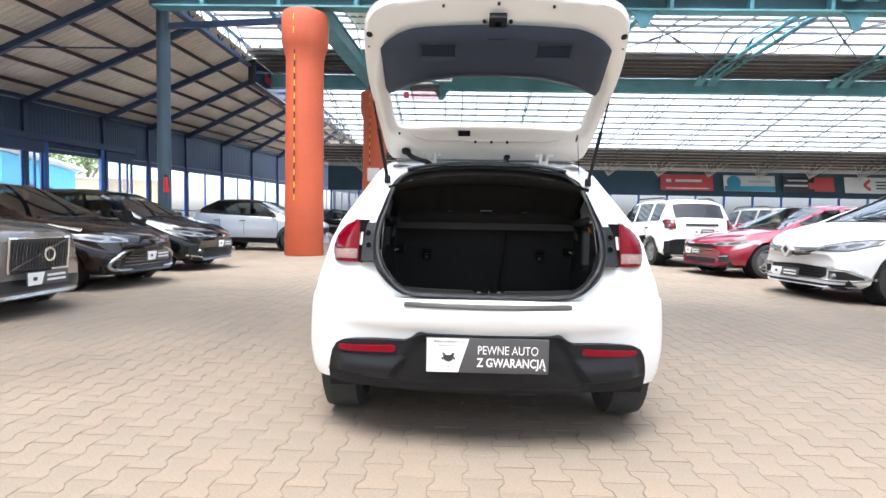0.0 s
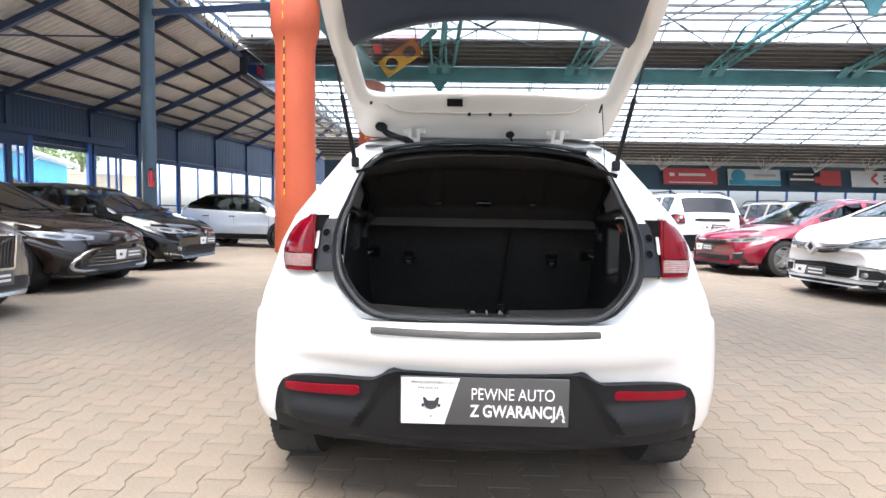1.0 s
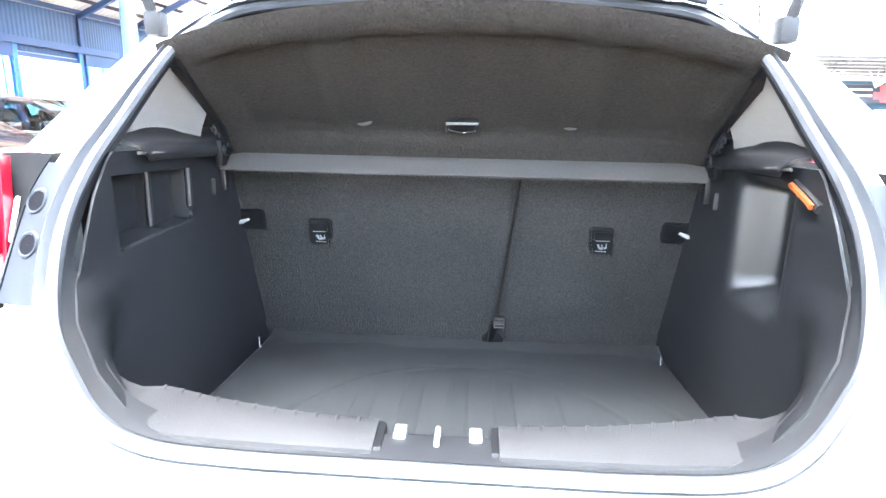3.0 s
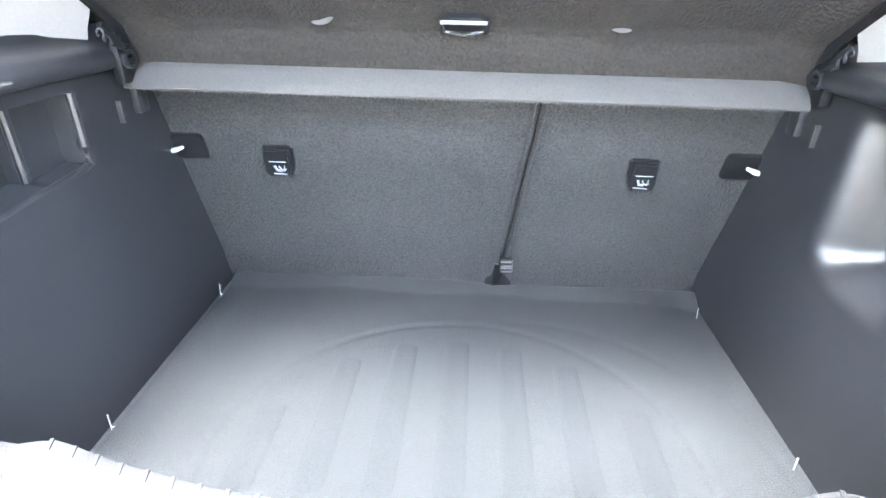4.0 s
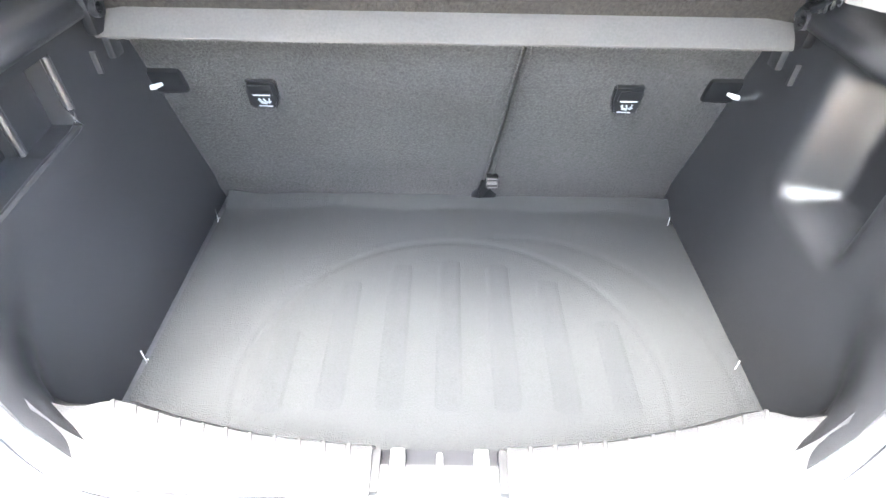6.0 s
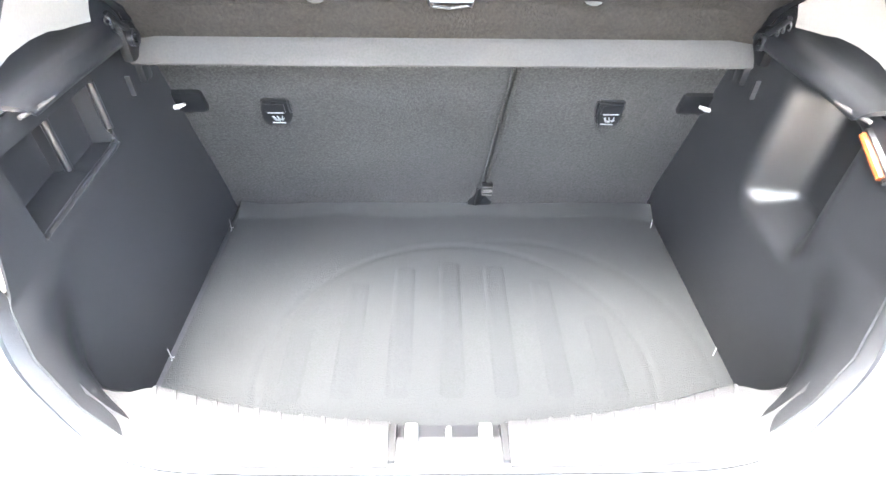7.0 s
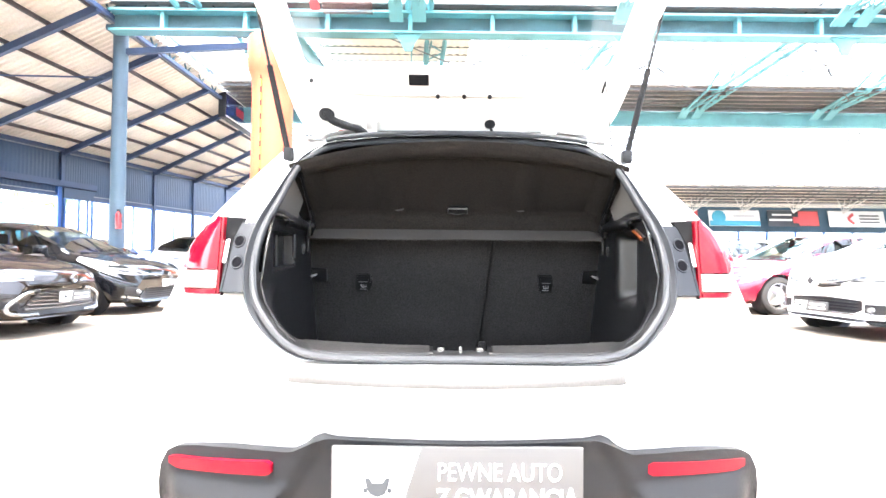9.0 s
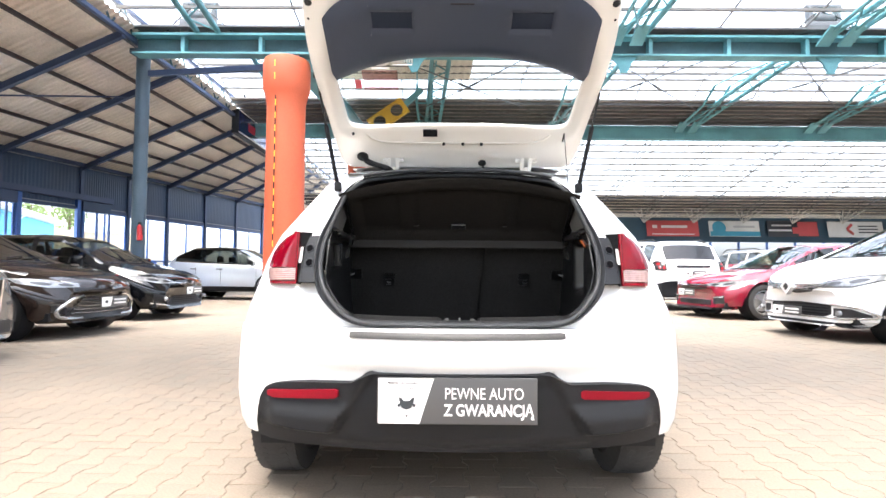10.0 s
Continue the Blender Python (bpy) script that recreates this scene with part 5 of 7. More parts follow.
for i in range(240):
    x = -0.45 + 0.93 * i / 239
    a = Vector((x, 0.600, 0.9605))
    tube(bm, [a, a + Vector((rr.uniform(-0.003, 0.003), rr.uniform(-0.003, 0.003), -rr.uniform(0.0004, 0.0022)))], 0.0006, 3)
part("felt_fringe", bm, SHELF_BAR, shelf)
grip = part("grip", slab([[shelf_at(x, v, 0.010 - 0.006 * (abs(x) < 0.025)) for x in (-0.03, -0.02, 0, 0.02, 0.03)] for v in (0.074, 0.081, 0.097, 0.104)], 0.006), INNER_BLACK, shelf, "moulded pull grip")
part("grip_edge", tubed([shelf_at(x, v, 0.012) for x, v in ((-0.028, 0.102), (-0.026, 0.085), (0, 0.077), (0.026, 0.085))], 0.0022, 5), CHROME, shelf)
part("grip_edge", tubed([shelf_at(x, 0.105, 0.012) for x in (-0.03, 0.03)], 0.0025, 5), STEEL, shelf)
for x in (-0.19, 0.203):
    part("stud", lathe(bmesh.new(), [(0, 0.017), (0.003, 0.013), (0.004, 0.004)], 14, "y", (0, 0, 0)), SHELF_BAR, shelf)
    o = shelf.children[-1]
    o.matrix_basis = Matrix.Translation(shelf_at(x, 0.086, -0.004)) @ pose(0, 0, 0, 126, 0, 0)
for side in (-1, 1):
    xe = 0.015 + side * 0.478
    rows = []
    for t in np.linspace(0, 1, 9):
        c = shelf_at(side * 0.468, 0.26 * float(t), 0.004)
        w = 0.020 - 0.010 * float(t)
        rows.append([c + Vector((side * dx, 0, 0)) + PN * dn for dx, dn in ((-0.004, 0.0), (0.0, 0.010), (w * 0.6, 0.011), (w, 0.002))])
    hp = part("hinge_pin_block", slab(rows, 0.006 * side), INNER_BLACK, shelf, "black plastic hinge arm along the shelf edge", sharp=40)
    part("hinge_plate", boxed((xe - side * 0.002, 0.606, 0.995), (0.016, 0.046, 0.052), 0.006), INNER_BLACK, hp)
    part("hinge_ring", lathe(bmesh.new(), [(-0.005, 0.0075), (-0.006, 0.0125), (0.006, 0.0125), (0.005, 0.0075)], 18, "x", (xe - side * 0.012, 0.598, 1.002), caps=False), TRIM, hp)
    part("hinge_pin", lathe(bmesh.new(), [(-0.008, 0.002), (-0.008, 0.0045), (0.008, 0.0045), (0.008, 0.002)], 12, "x", (xe - side * 0.012, 0.598, 1.002)), INNER_BLACK, hp)
    part("hinge_lever", tubed([(xe - side * 0.014, 0.588, 1.02), (xe - side * 0.016, 0.570, 1.032), (xe - side * 0.012, 0.556, 1.05)], [0.006, 0.005, 0.004], 8), INNER_BLACK, hp)
    part("hinge_spring", tubed([(xe - side * (0.013 + 0.003 * math.cos(a)), 0.575 - 0.0016 * a, 1.022 + 0.0012 * a + 0.006 * math.sin(a)) for a in np.linspace(0, 18, 40)], 0.0013, 5), TRIM, hp)
mark = tubed([shelf_at(-0.128 + 0.020 * math.cos(a), 0.030 + 0.010 * math.sin(a), 0.004) for a in np.linspace(0, 2 * math.pi, 25)[:-1]], 0.0012, 5, closed=True)
part("moulded_ring", mark, BOARD, shelf)
for x0, n in ((-0.09, 7), (0.03, 11)):
    bm = bmesh.new()
    for i in range(n):
        x = x0 + 0.0105 * i
        tube(bm, [shelf_at(x, 0.024, 0.0035), shelf_at(x + (0.002 if i % 2 else -0.002), 0.036, 0.0035)], 0.0016, 5)
        if i % 3 != 1:
            tube(bm, [shelf_at(x, 0.024 if i % 2 else 0.036, 0.0035), shelf_at(x + 0.006, 0.024 if i % 2 else 0.036, 0.0035)], 0.0014, 5)
    part("moulded_bars", bm, BOARD, shelf)

# tail lamps and their sockets
SOCKET = mat("socket_grey", (0.0115, 0.0135, 0.017), 0.5, spec=0.2)
LAMP_BLACK = mat("lamp_housing_black", (0.0035, 0.0036, 0.004), 0.6, spec=0.12)
HOLE = mat("dark_hole", (0.003, 0.003, 0.004), 0.9, spec=0.05)
RED_EDGE = mat("bright_red_edge", (0.22, 0.0015, 0.010), 0.25, coat=0.15)


def socket_y(x, z):
    return opening_y(z) - 0.002 + max(0, x - 0.54) * 0.2


def on_socket(x, z, side, rings):
    """Rings of (radius, height) standing on the socket panel."""
    bm = bmesh.new()
    rows = []
    for r, h in rings:
        rows.append([(mirrored(x + r * math.cos(a), side), socket_y(x + r * math.cos(a), z + r * math.sin(a)) - h, z + r * math.sin(a)) for a in np.linspace(0, 2 * math.pi, 21)[:-1]])
    grid(bm, rows, wrap=True)
    return bm


for side in (-1, 1):
    rows = []
    for j in range(13):
        z = 0.815 + 0.175 * j / 12
        xa, xb = open_x(z) + 0.002, 0.586
        rows.append([(mirrored(xa + (xb - xa) * i / 8, side), socket_y(xa + (xb - xa) * i / 8, z), z) for i in range(9)])
    sock = part("lamp_socket", slab(rows, 0.01 * side), SOCKET, car, "dark grey lamp socket panel with two holes")
    for x, z in ((0.563, 0.94), (0.556, 0.886)):
        part("socket_hole", on_socket(x, z, side, ((0.0005, 0.0015), (0.007, 0.0015), (0.0125, 0.0015))), HOLE, sock)
        part("hole_rim", on_socket(x, z, side, ((0.0122, 0.001), (0.0135, 0.003), (0.0155, 0.003), (0.0172, 0.0))), SOCKET, sock)
    hs = []
    for j in range(9):
        f = j / 8
        z = 0.806 + 0.197 * f
        xi = 0.578 - 0.014 * max(0, f - 0.8) / 0.2
        hs.append([(mirrored(x, side), y, z) for x, y in ((xi, socket_y(xi, z) + 0.012), (xi + 0.002, socket_y(xi, z) - 0.002), (0.606, 0.241 + 0.02 * f), (0.616, 0.239 + 0.02 * f), (0.62, 0.30), (0.64, body_y(0.66, z) + 0.02))])
    lamp = part("tail_lamp", slab(hs, 0.002 * side), LAMP_BLACK, car, "tail lamp with black housing, red and clear lenses")
    part("paper_label", prism([(mirrored(x, side), 0.2295 + (x - 0.578) * 0.65 + (z - 0.915) * 0.33, z) for x, z in ((0.588, 0.885), (0.602, 0.885), (0.600, 0.945), (0.586, 0.945))], (0, 0.003, 0)), LABEL, lamp)

    def lens_row(z, n=16):
        """Lens surface at a height, from the inner edge round to the side of the car."""
        g = (z - 0.806) / 0.194
        x0 = 0.612 - 0.008 * g
        x1 = curve_points([(v, 0, 0) for v in (0.738, 0.744, 0.744, 0.738, 0.727, 0.708, 0.678, 0.622)], 57)[min(56, max(0, round(g * 56)))].x
        out = []
        for i in range(n + 1):
            a = math.pi / 2 * i / n
            x = x0 + (x1 - x0) * math.sin(a) ** 0.9
            y = 0.235 + 0.175 * (1 - math.cos(a) ** 0.9 if a < 1.57 else 1)
            out.append(Vector((mirrored(x, side), y + 0.01 * g, z)))
        out.append(Vector((mirrored(x1 + 0.01, side), 0.47, z)))
        return out

    def lens(name, z0, z1, material, n=10, fluted=0.0):
        rows = []
        for j in range(n + 1):
            r = lens_row(z0 + (z1 - z0) * j / n)
            if fluted and j % 2:
                r = [p + Vector((0, fluted, 0)) for p in r]
            rows.append(r)
        return part(name, slab(rows, -0.012 * side), material, lamp)

    lens("red_lens", 0.868, 1.0, RED_LENS, 22)
    lens("clear_lens", 0.817, 0.868, CLEAR_LENS, 14, 0.0016)
    lens("lens_rim", 0.806, 0.817, RED_LENS)
    for z in (0.886, 0.912, 0.938, 0.962):
        rows = [[p + Vector((0, -0.0012, 0)) for p in lens_row(zz)[2:15]] for zz in (z, z + 0.0015, z + 0.003)]
        part("lens_step", slab(rows, -0.002 * side), RED_EDGE, lamp)
    rows = []
    for j in range(13):
        z = 0.806 + 0.194 * j / 12
        p = lens_row(z)[0]
        rows.append([p + Vector((side * dx, dy, 0)) for dx, dy in ((-0.003, 0.01), (-0.003, -0.004), (0.007, -0.005), (0.01, 0.0))])
    part("lens_edge", slab(rows, -0.002 * side), RED_EDGE, lamp)

# rear wheels
def wheel(parent, x, y, r, width, label="", spokes=10, rim_mat=None, face=1):
    """A tyre with tread blocks and a spoked rim, axle along x; face: the outer side."""
    h = width / 2
    prof = [(-h * 0.8, r * 0.66), (-h, r * 0.74), (-h, r * 0.88), (-h * 0.86, r * 0.975), (-h * 0.6, r * 0.995), (0, r), (h * 0.6, r * 0.995), (h * 0.86, r * 0.975), (h, r * 0.88), (h, r * 0.74), (h * 0.8, r * 0.66)]
    w = part("wheel", lathe(bmesh.new(), prof, 56, "x", caps=False), TYRE, parent, label)
    w.location = (x, y, r)
    bm = bmesh.new()
    lathe(bm, [(face * h * 0.86, r * 0.67), (face * h * 0.9, r * 0.63), (face * h * 0.3, r * 0.6), (-face * h * 0.8, r * 0.64)], 40, "x", caps=False)
    for k in range(spokes):
        a = 2 * math.pi * k / spokes
        p0 = Vector((face * h * 0.72, math.cos(a) * r * 0.1, math.sin(a) * r * 0.1))
        p1 = Vector((face * h * 0.82, math.cos(a + 0.06) * r * 0.62, math.sin(a + 0.06) * r * 0.62))
        beam(bm, p0, p1, r * 0.09, r * 0.1)
    lathe(bm, [(face * h * 0.5, r * 0.16), (face * h * 0.8, r * 0.15), (face * h * 0.84, r * 0.08)], 20, "x")
    part("rim", bm, rim_mat or ALLOY, w)
    part("brake_disc", lathe(bmesh.new(), [(face * h * 0.1, r * 0.5), (face * h * 0.2, r * 0.5)], 32, "x"), STEEL, w)
    part("backing_plate", lathe(bmesh.new(), [(-face * h * 0.3, r * 0.63), (-face * h * 0.2, r * 0.63)], 32, "x"), BLACK_PLASTIC, w)
    return w


ALLOY = mat("alloy_rim", (0.45, 0.46, 0.47), 0.3, metal=0.9, stain=0.1, stain_scale=8)
for side in (-1, 1):
    for y in (0.62, 3.2):
        w = wheel(car, CX + side * 0.715, y, 0.312, 0.185, face=side)
        if y < 1:
            bm = bmesh.new()
            for k in range(64):
                a = 2 * math.pi * k / 64
                for i, xx in enumerate((-0.068, -0.036, 0.0, 0.036, 0.068)):
                    aa = a + 0.03 * ((i % 2) * 2 - 1)
                    rt = 0.3025 if abs(xx) > 0.05 else 0.3085
                    c = Vector((xx, math.cos(aa) * rt, math.sin(aa) * rt))
                    m = Matrix.Translation(c) @ Matrix.Rotation(aa, 4, "X") @ Matrix.Rotation(0.4 * (1 if xx > 0 else -1), 4, "Y")
                    box(bm, (0, 0, 0), (0.025, 0.006, 0.02), 0, m)
            tagged(part("tread", bm, TYRE, w), kind="stuff")

# ---- raised tailgate ----
GH, GV, GN = Vector((0, 0.72, 1.345)), Vector((0, -0.828, 0.561)), Vector((0, -0.561, -0.828))


def gate_at(x, v, d=0.0):
    """x across, v from the hinges, d out of the inner face."""
    return Vector((CX + x, 0, 0)) + GH + GV * v + GN * d


GATE_W = [(0.0, 0.50), (0.03, 0.525), (0.1, 0.54), (0.3, 0.555), (0.5, 0.572), (0.66, 0.572), (0.8, 0.556), (0.87, 0.53), (0.92, 0.48), (0.95, 0.38), (0.965, 0.2), (0.97, 0.0)]
outline = [(w, v) for v, w in GATE_W]
outline = outline + [(-w, v) for w, v in outline[-2::-1]]
outline = [(p.x, p.y) for p in curve_points([(x, v, 0) for x, v in outline], 120)]
WIN = [(0, 0.254), (0.2, 0.252), (0.37, 0.242), (0.438, 0.245), (0.468, 0.266), (0.476, 0.33), (0.482, 0.42), (0.487, 0.52), (0.47, 0.58), (0.40, 0.635), (0.2, 0.665), (0, 0.675)]
win = WIN + [(-x, v) for x, v in WIN[-2:0:-1]]
win = [(p.x, p.y) for p in curve_points([(x, v, 0) for x, v in win], 120, True)]


def ray_out(c, ang, loop2):
    """Where a ray from c leaves a closed outline."""
    d = Vector((math.cos(ang), math.sin(ang)))
    best = 0
    n = len(loop2)
    for i in range(n):
        a, b = Vector(loop2[i]), Vector(loop2[(i + 1) % n])
        e = b - a
        den = d.x * e.y - d.y * e.x
        if abs(den) < 1e-9:
            continue
        w = a - c
        t = (w.x * e.y - w.y * e.x) / den
        u = (w.x * d.y - w.y * d.x) / den
        if t > 0 and -1e-6 <= u <= 1 + 1e-6:
            best = max(best, t)
    return c + d * best


C2 = Vector((0, 0.45))
bm = bmesh.new()
N = 160
rings = []
for f, d in ((1.0, -0.03), (1.0, 0.0), (0.95, 0.009), (0.8, 0.012), (0.72, 0.02), (0.45, 0.022), (0.37, 0.013), (0.14, 0.010), (0.04, 0.004), (0.0, -0.002), (0.0, -0.012)):
    ring = []
    for k in range(N):
        a = 2 * math.pi * k / N
        o, i = ray_out(C2, a, outline), ray_out(C2, a, win)
        p = i.lerp(o, f)
        ring.append(gate_at(p.x, p.y, d))
    rings.append(ring)
grid(bm, rings, wrap=True)
tail = part("tailgate", bm, WHITE_IN, car, "raised tailgate with white painted inner side", sharp=60)
# outer skin with the spoiler edge
bm = bmesh.new()
rings = []
for f, d in ((1.0, -0.028), (1.012, -0.04), (0.99, -0.06), (0.5, -0.06), (0.15, -0.03), (0.0, -0.013)):
    ring = []
    for k in range(N):
        a = 2 * math.pi * k / N
        o, i = ray_out(C2, a, outline), ray_out(C2, a, win)
        p = C2 + (i.lerp(o, min(1, f)) - C2) * (1 if f <= 1 else f)
        ring.append(gate_at(p.x, p.y, d))
    rings.append(ring)
grid(bm, rings, wrap=True)
part("outer_skin", bm, WHITE, tail, sharp=60)
bm = bmesh.new()
vs = [bm.verts.new(gate_at(x * 1.02, 0.45 + (v - 0.45) * 1.02, -0.006)) for x, v in win]
bm.faces.new(vs)
pane = part("rear_window", bm, CAR_GLASS, tail, "clear rear window")
pane.visible_shadow = False
# pale stickers on the glass, drawn as plain shapes
bm = bmesh.new()
ring = [[gate_at(-0.31 + rx * math.cos(a), 0.56 + ry * math.sin(a), -0.004) for a in np.linspace(0, 2 * math.pi, 33)[:-1]] for rx, ry in ((0.036, 0.021), (0.029, 0.015))]
grid(bm, ring, wrap=True)
for i in range(3):
    box(bm, gate_at(-0.328 + 0.018 * i, 0.56, -0.004), (0.008, 0.016, 0.008))
part("window_sticker", bm, PLATE_WHITE, tail, "white oval sticker on the glass")
bm = bmesh.new()
for i in range(9):
    a = gate_at(-0.262 + 0.0095 * i, 0.561, -0.004)
    beam(bm, a - GV * 0.008, a + GV * 0.008, 0.006, 0.001)
for v, x0, x1 in ((0.545, -0.262, -0.185), (0.530, -0.345, -0.275)):
    beam(bm, gate_at(x0, v, -0.004), gate_at(x1, v, -0.004), 0.001, 0.004)
part("window_sticker", bm, PLATE_WHITE, tail, "row of white print bars on the glass")
film = glass("pink_sticker_film", (0.86, 0.66, 0.66), rough=0.3, gloss=0.12)
part("window_sticker", slab([[gate_at(x, v, -0.004) for x in (-0.385, -0.315, -0.245)] for v in (0.425, 0.47, 0.52)], 0.001), film, tail, "pale pink film sticker on the glass")
part("window_sticker", slab([[gate_at(x, v, -0.004) for x in (-0.418, -0.392)] for v in (0.435, 0.475)], 0.001), mat("sticker_red", (0.5, 0.06, 0.08), 0.5), tail, "small red sticker on the glass")
# black trim panel below the window (above it, now that the gate is up)
EASE = 0.007
xs_trim = sorted(set([round(0.478 * (-1 + i / 24), 4) for i in range(49)] + [sg * v for sg in (-1, 1) for v in (0.160, 0.167, 0.318, 0.325)]))
rows = []
for x in xs_trim:
    t = x / 0.478
    lo = 0.625 - 0.108 * abs(t) ** 2.6
    hi = 0.862 - 0.03 * t * t - 0.08 * max(0, (abs(t) - 0.6) / 0.4) ** 2.4
    if abs(t) < 0.75:
        marks = ((lo, 9), (0.726, 1), (0.733, 5), (0.803, 1), (0.810, 7), (hi, 0))
        vs = [m[0] + (n[0] - m[0]) * j / m[1] for m, n in zip(marks, marks[1:]) for j in range(m[1])] + [hi]
    else:
        vs = [lo + (hi - lo) * j / 23 for j in range(24)]
    r = []
    for v in vs:
        f = (v - lo) / (hi - lo)
        e = min(min(f, 1 - f) * 6, (1 - abs(t)) * 10, 1)
        d = 0.028 + 0.026 * math.sin(min(1, e) * math.pi / 2)
        inside = min(1, max(0, min(abs(x) - 0.160, 0.325 - abs(x), v - 0.726, 0.810 - v) / EASE))
        r.append(gate_at(x, v, d - 0.008 * inside))
    rows.append(r)
part("trim_panel", slab(rows, 0.02), mat("gate_trim_plastic", (0.0165, 0.0255, 0.046), 0.5, grain=0.1, scale=600, bump=0.0005, stain=0.08, stain_scale=5), tail, "dark blue-grey plastic trim panel", sharp=50)
# darker copy of the trim plastic: the recess shade is in its colour
HOLLOW = mat("shaded_trim_plastic", (0.0115, 0.0175, 0.032), 0.6, spec=0.2)
for x in (-0.2425, 0.2425):
    part("hand_hollow", slab([[gate_at(x + dx, v, 0.0675) for dx in (-0.073, 0, 0.073)] for v in (0.735, 0.801)], 0.002), HOLLOW, tail)
part("gate_catch", slab([[gate_at(x, v, 0.05) for x in (-0.035, 0.0, 0.035)] for v in (0.868, 0.915)], 0.03), BLACK_PLASTIC, tail, "black tailgate lock")
part("lock_mouth", slab([[gate_at(x, v, 0.0525) for x in (-0.012, 0.012)] for v in (0.875, 0.895)], 0.004), HOLE, tail)
part("cover_slot", slab([[gate_at(x, v, 0.0745) for x in (-0.04, 0.04)] for v in (0.828, 0.833)], 0.002), BLACK_PLASTIC, tail)
part("square_plug", slab([[gate_at(x, v, 0.02) for x in (-0.152, -0.09)] for v in (0.204, 0.242)], 0.004), mat("plug_grey", (0.010, 0.010, 0.012), 0.7, spec=0.1), tail, "dark square cover plate")


def stud(x, v, d, r, name="bump_stop"):
    o = part(name, lathe(bmesh.new(), [(0, r), (0.006, r), (0.011, r * 0.6)], 14, "z"), BLACK_PLASTIC, tail)
    rot = Matrix((Vector((1, 0, 0)), GV, GN)).transposed().to_4x4()
    o.matrix_basis = Matrix.Translation(gate_at(x, v, d)) @ rot
    return o


for path in ([(-0.40, 0.215), (-0.36, 0.180), (-0.28, 0.166), (0.0, 0.163), (0.28, 0.166), (0.36, 0.180), (0.40, 0.215)],
             [(-0.40, 0.125), (-0.25, 0.112), (0.0, 0.100), (0.25, 0.112), (0.40, 0.125)]):
    part("pressed_bead", tubed(curve_points([gate_at(x, v, 0.0165) for x, v in path], 60), 0.0062, 10, flat=0.6), WHITE_IN, tail)
for x in (-0.062, 0.022, 0.104):
    stud(x, 0.165, 0.019, 0.007, "grommet")
for x in (-0.535, 0.535):
    stud(x, 0.80, 0.004, 0.014)
    stud(x * 1.02, 0.74, 0.0, 0.007, "grommet")
    stud(x * 0.97, 0.66, 0.0, 0.007, "grommet")
for x in (-0.22, 0.22):
    stud(x, 0.94, 0.012, 0.006, "grommet")
for x in (-0.054, 0.054):
    stud(x, 0.878, 0.02, 0.008, "bolt_head")
stud(0.0, 0.952, 0.012, 0.007, "bump_stop")
stud(-0.455, 0.22, 0.018, 0.006, "grommet")
for x in (-0.292, 0.312):
    bm = bmesh.new()
    beam(bm, gate_at(x - 0.018, 0.03, 0.043), gate_at(x + 0.018, 0.03, 0.043), 0.004, 0.02)
    hinge = part("hinge", bm, WHITE_IN, tail, "white painted hinge")
    part("hinge_pin", tubed([gate_at(x - 0.024, -0.008, 0.036), gate_at(x + 0.024, -0.008, 0.036)], 0.006, 8), WHITE_IN, hinge)
    for sg in (-1, 1):
        bm = bmesh.new()
        beam(bm, gate_at(x + sg * 0.048, 0.072, 0.024), gate_at(x + sg * 0.018, 0.072, 0.024), 0.004, 0.024)
        part("hinge_foot", bm, WHITE_IN, hinge)
        bm = bmesh.new()
        for (v0, d0), (v1, d1) in (((0.082, 0.026), (0.03, 0.046)), ((0.034, 0.045), (-0.015, 0.04)), ((-0.015, 0.04), (-0.03, 0.01))):
            beam(bm, gate_at(x + sg * 0.018, v0, d0), gate_at(x + sg * 0.018, v1, d1), 0.014, 0.005)
        part("hinge_cheek", bm, WHITE_IN, hinge)
        part("hinge_bolt", tubed([gate_at(x + sg * 0.037, 0.072, 0.024), gate_at(x + sg * 0.037, 0.072, 0.033)], 0.006, 8), WHITE_IN, hinge)
SLEEVE = curve_points([gate_at(-0.428, 0.088, 0.032), (-0.413, 0.612, 1.374), (-0.392, 0.590, 1.345), (-0.352, 0.578, 1.326), (-0.312, 0.586, 1.316), (-0.288, 0.612, 1.306)], 34)
part("cable_sleeve", tubed(SLEEVE, 0.0105, 10), BLACK_PLASTIC, tail, "ribbed black rubber cable sleeve")
o = stud(-0.428, 0.092, 0.026, 0.026, "sleeve_grommet")
bm = bmesh.new()
for a, b in zip(SLEEVE[4:], SLEEVE[5:]):
    tube(bm, [a, a.lerp(b, 0.5)], 0.0135, 10)
part("sleeve_rib", bm, BLACK_PLASTIC, tail)
part("washer_hose", tubed([gate_at(0.115, 0.055, 0.05), gate_at(0.13, 0.03, 0.055), gate_at(0.16, 0.012, 0.045), gate_at(0.19, -0.01, 0.03)], 0.005, 8), BLACK_PLASTIC, tail)
stud(0.112, 0.062, 0.032, 0.018, "hose_grommet")
part("shelf_cord", tubed([gate_at(0.455, 0.235, 0.032), shelf_at(0.455, 0.28, -0.01)], 0.0016, 5), BLACK_PLASTIC, tail, "thin black shelf cord")
part("cord_stud", tubed([gate_at(0.455, 0.235, 0.032), gate_at(0.456, 0.19, 0.03)], 0.004, 6), BLACK_PLASTIC, tail)
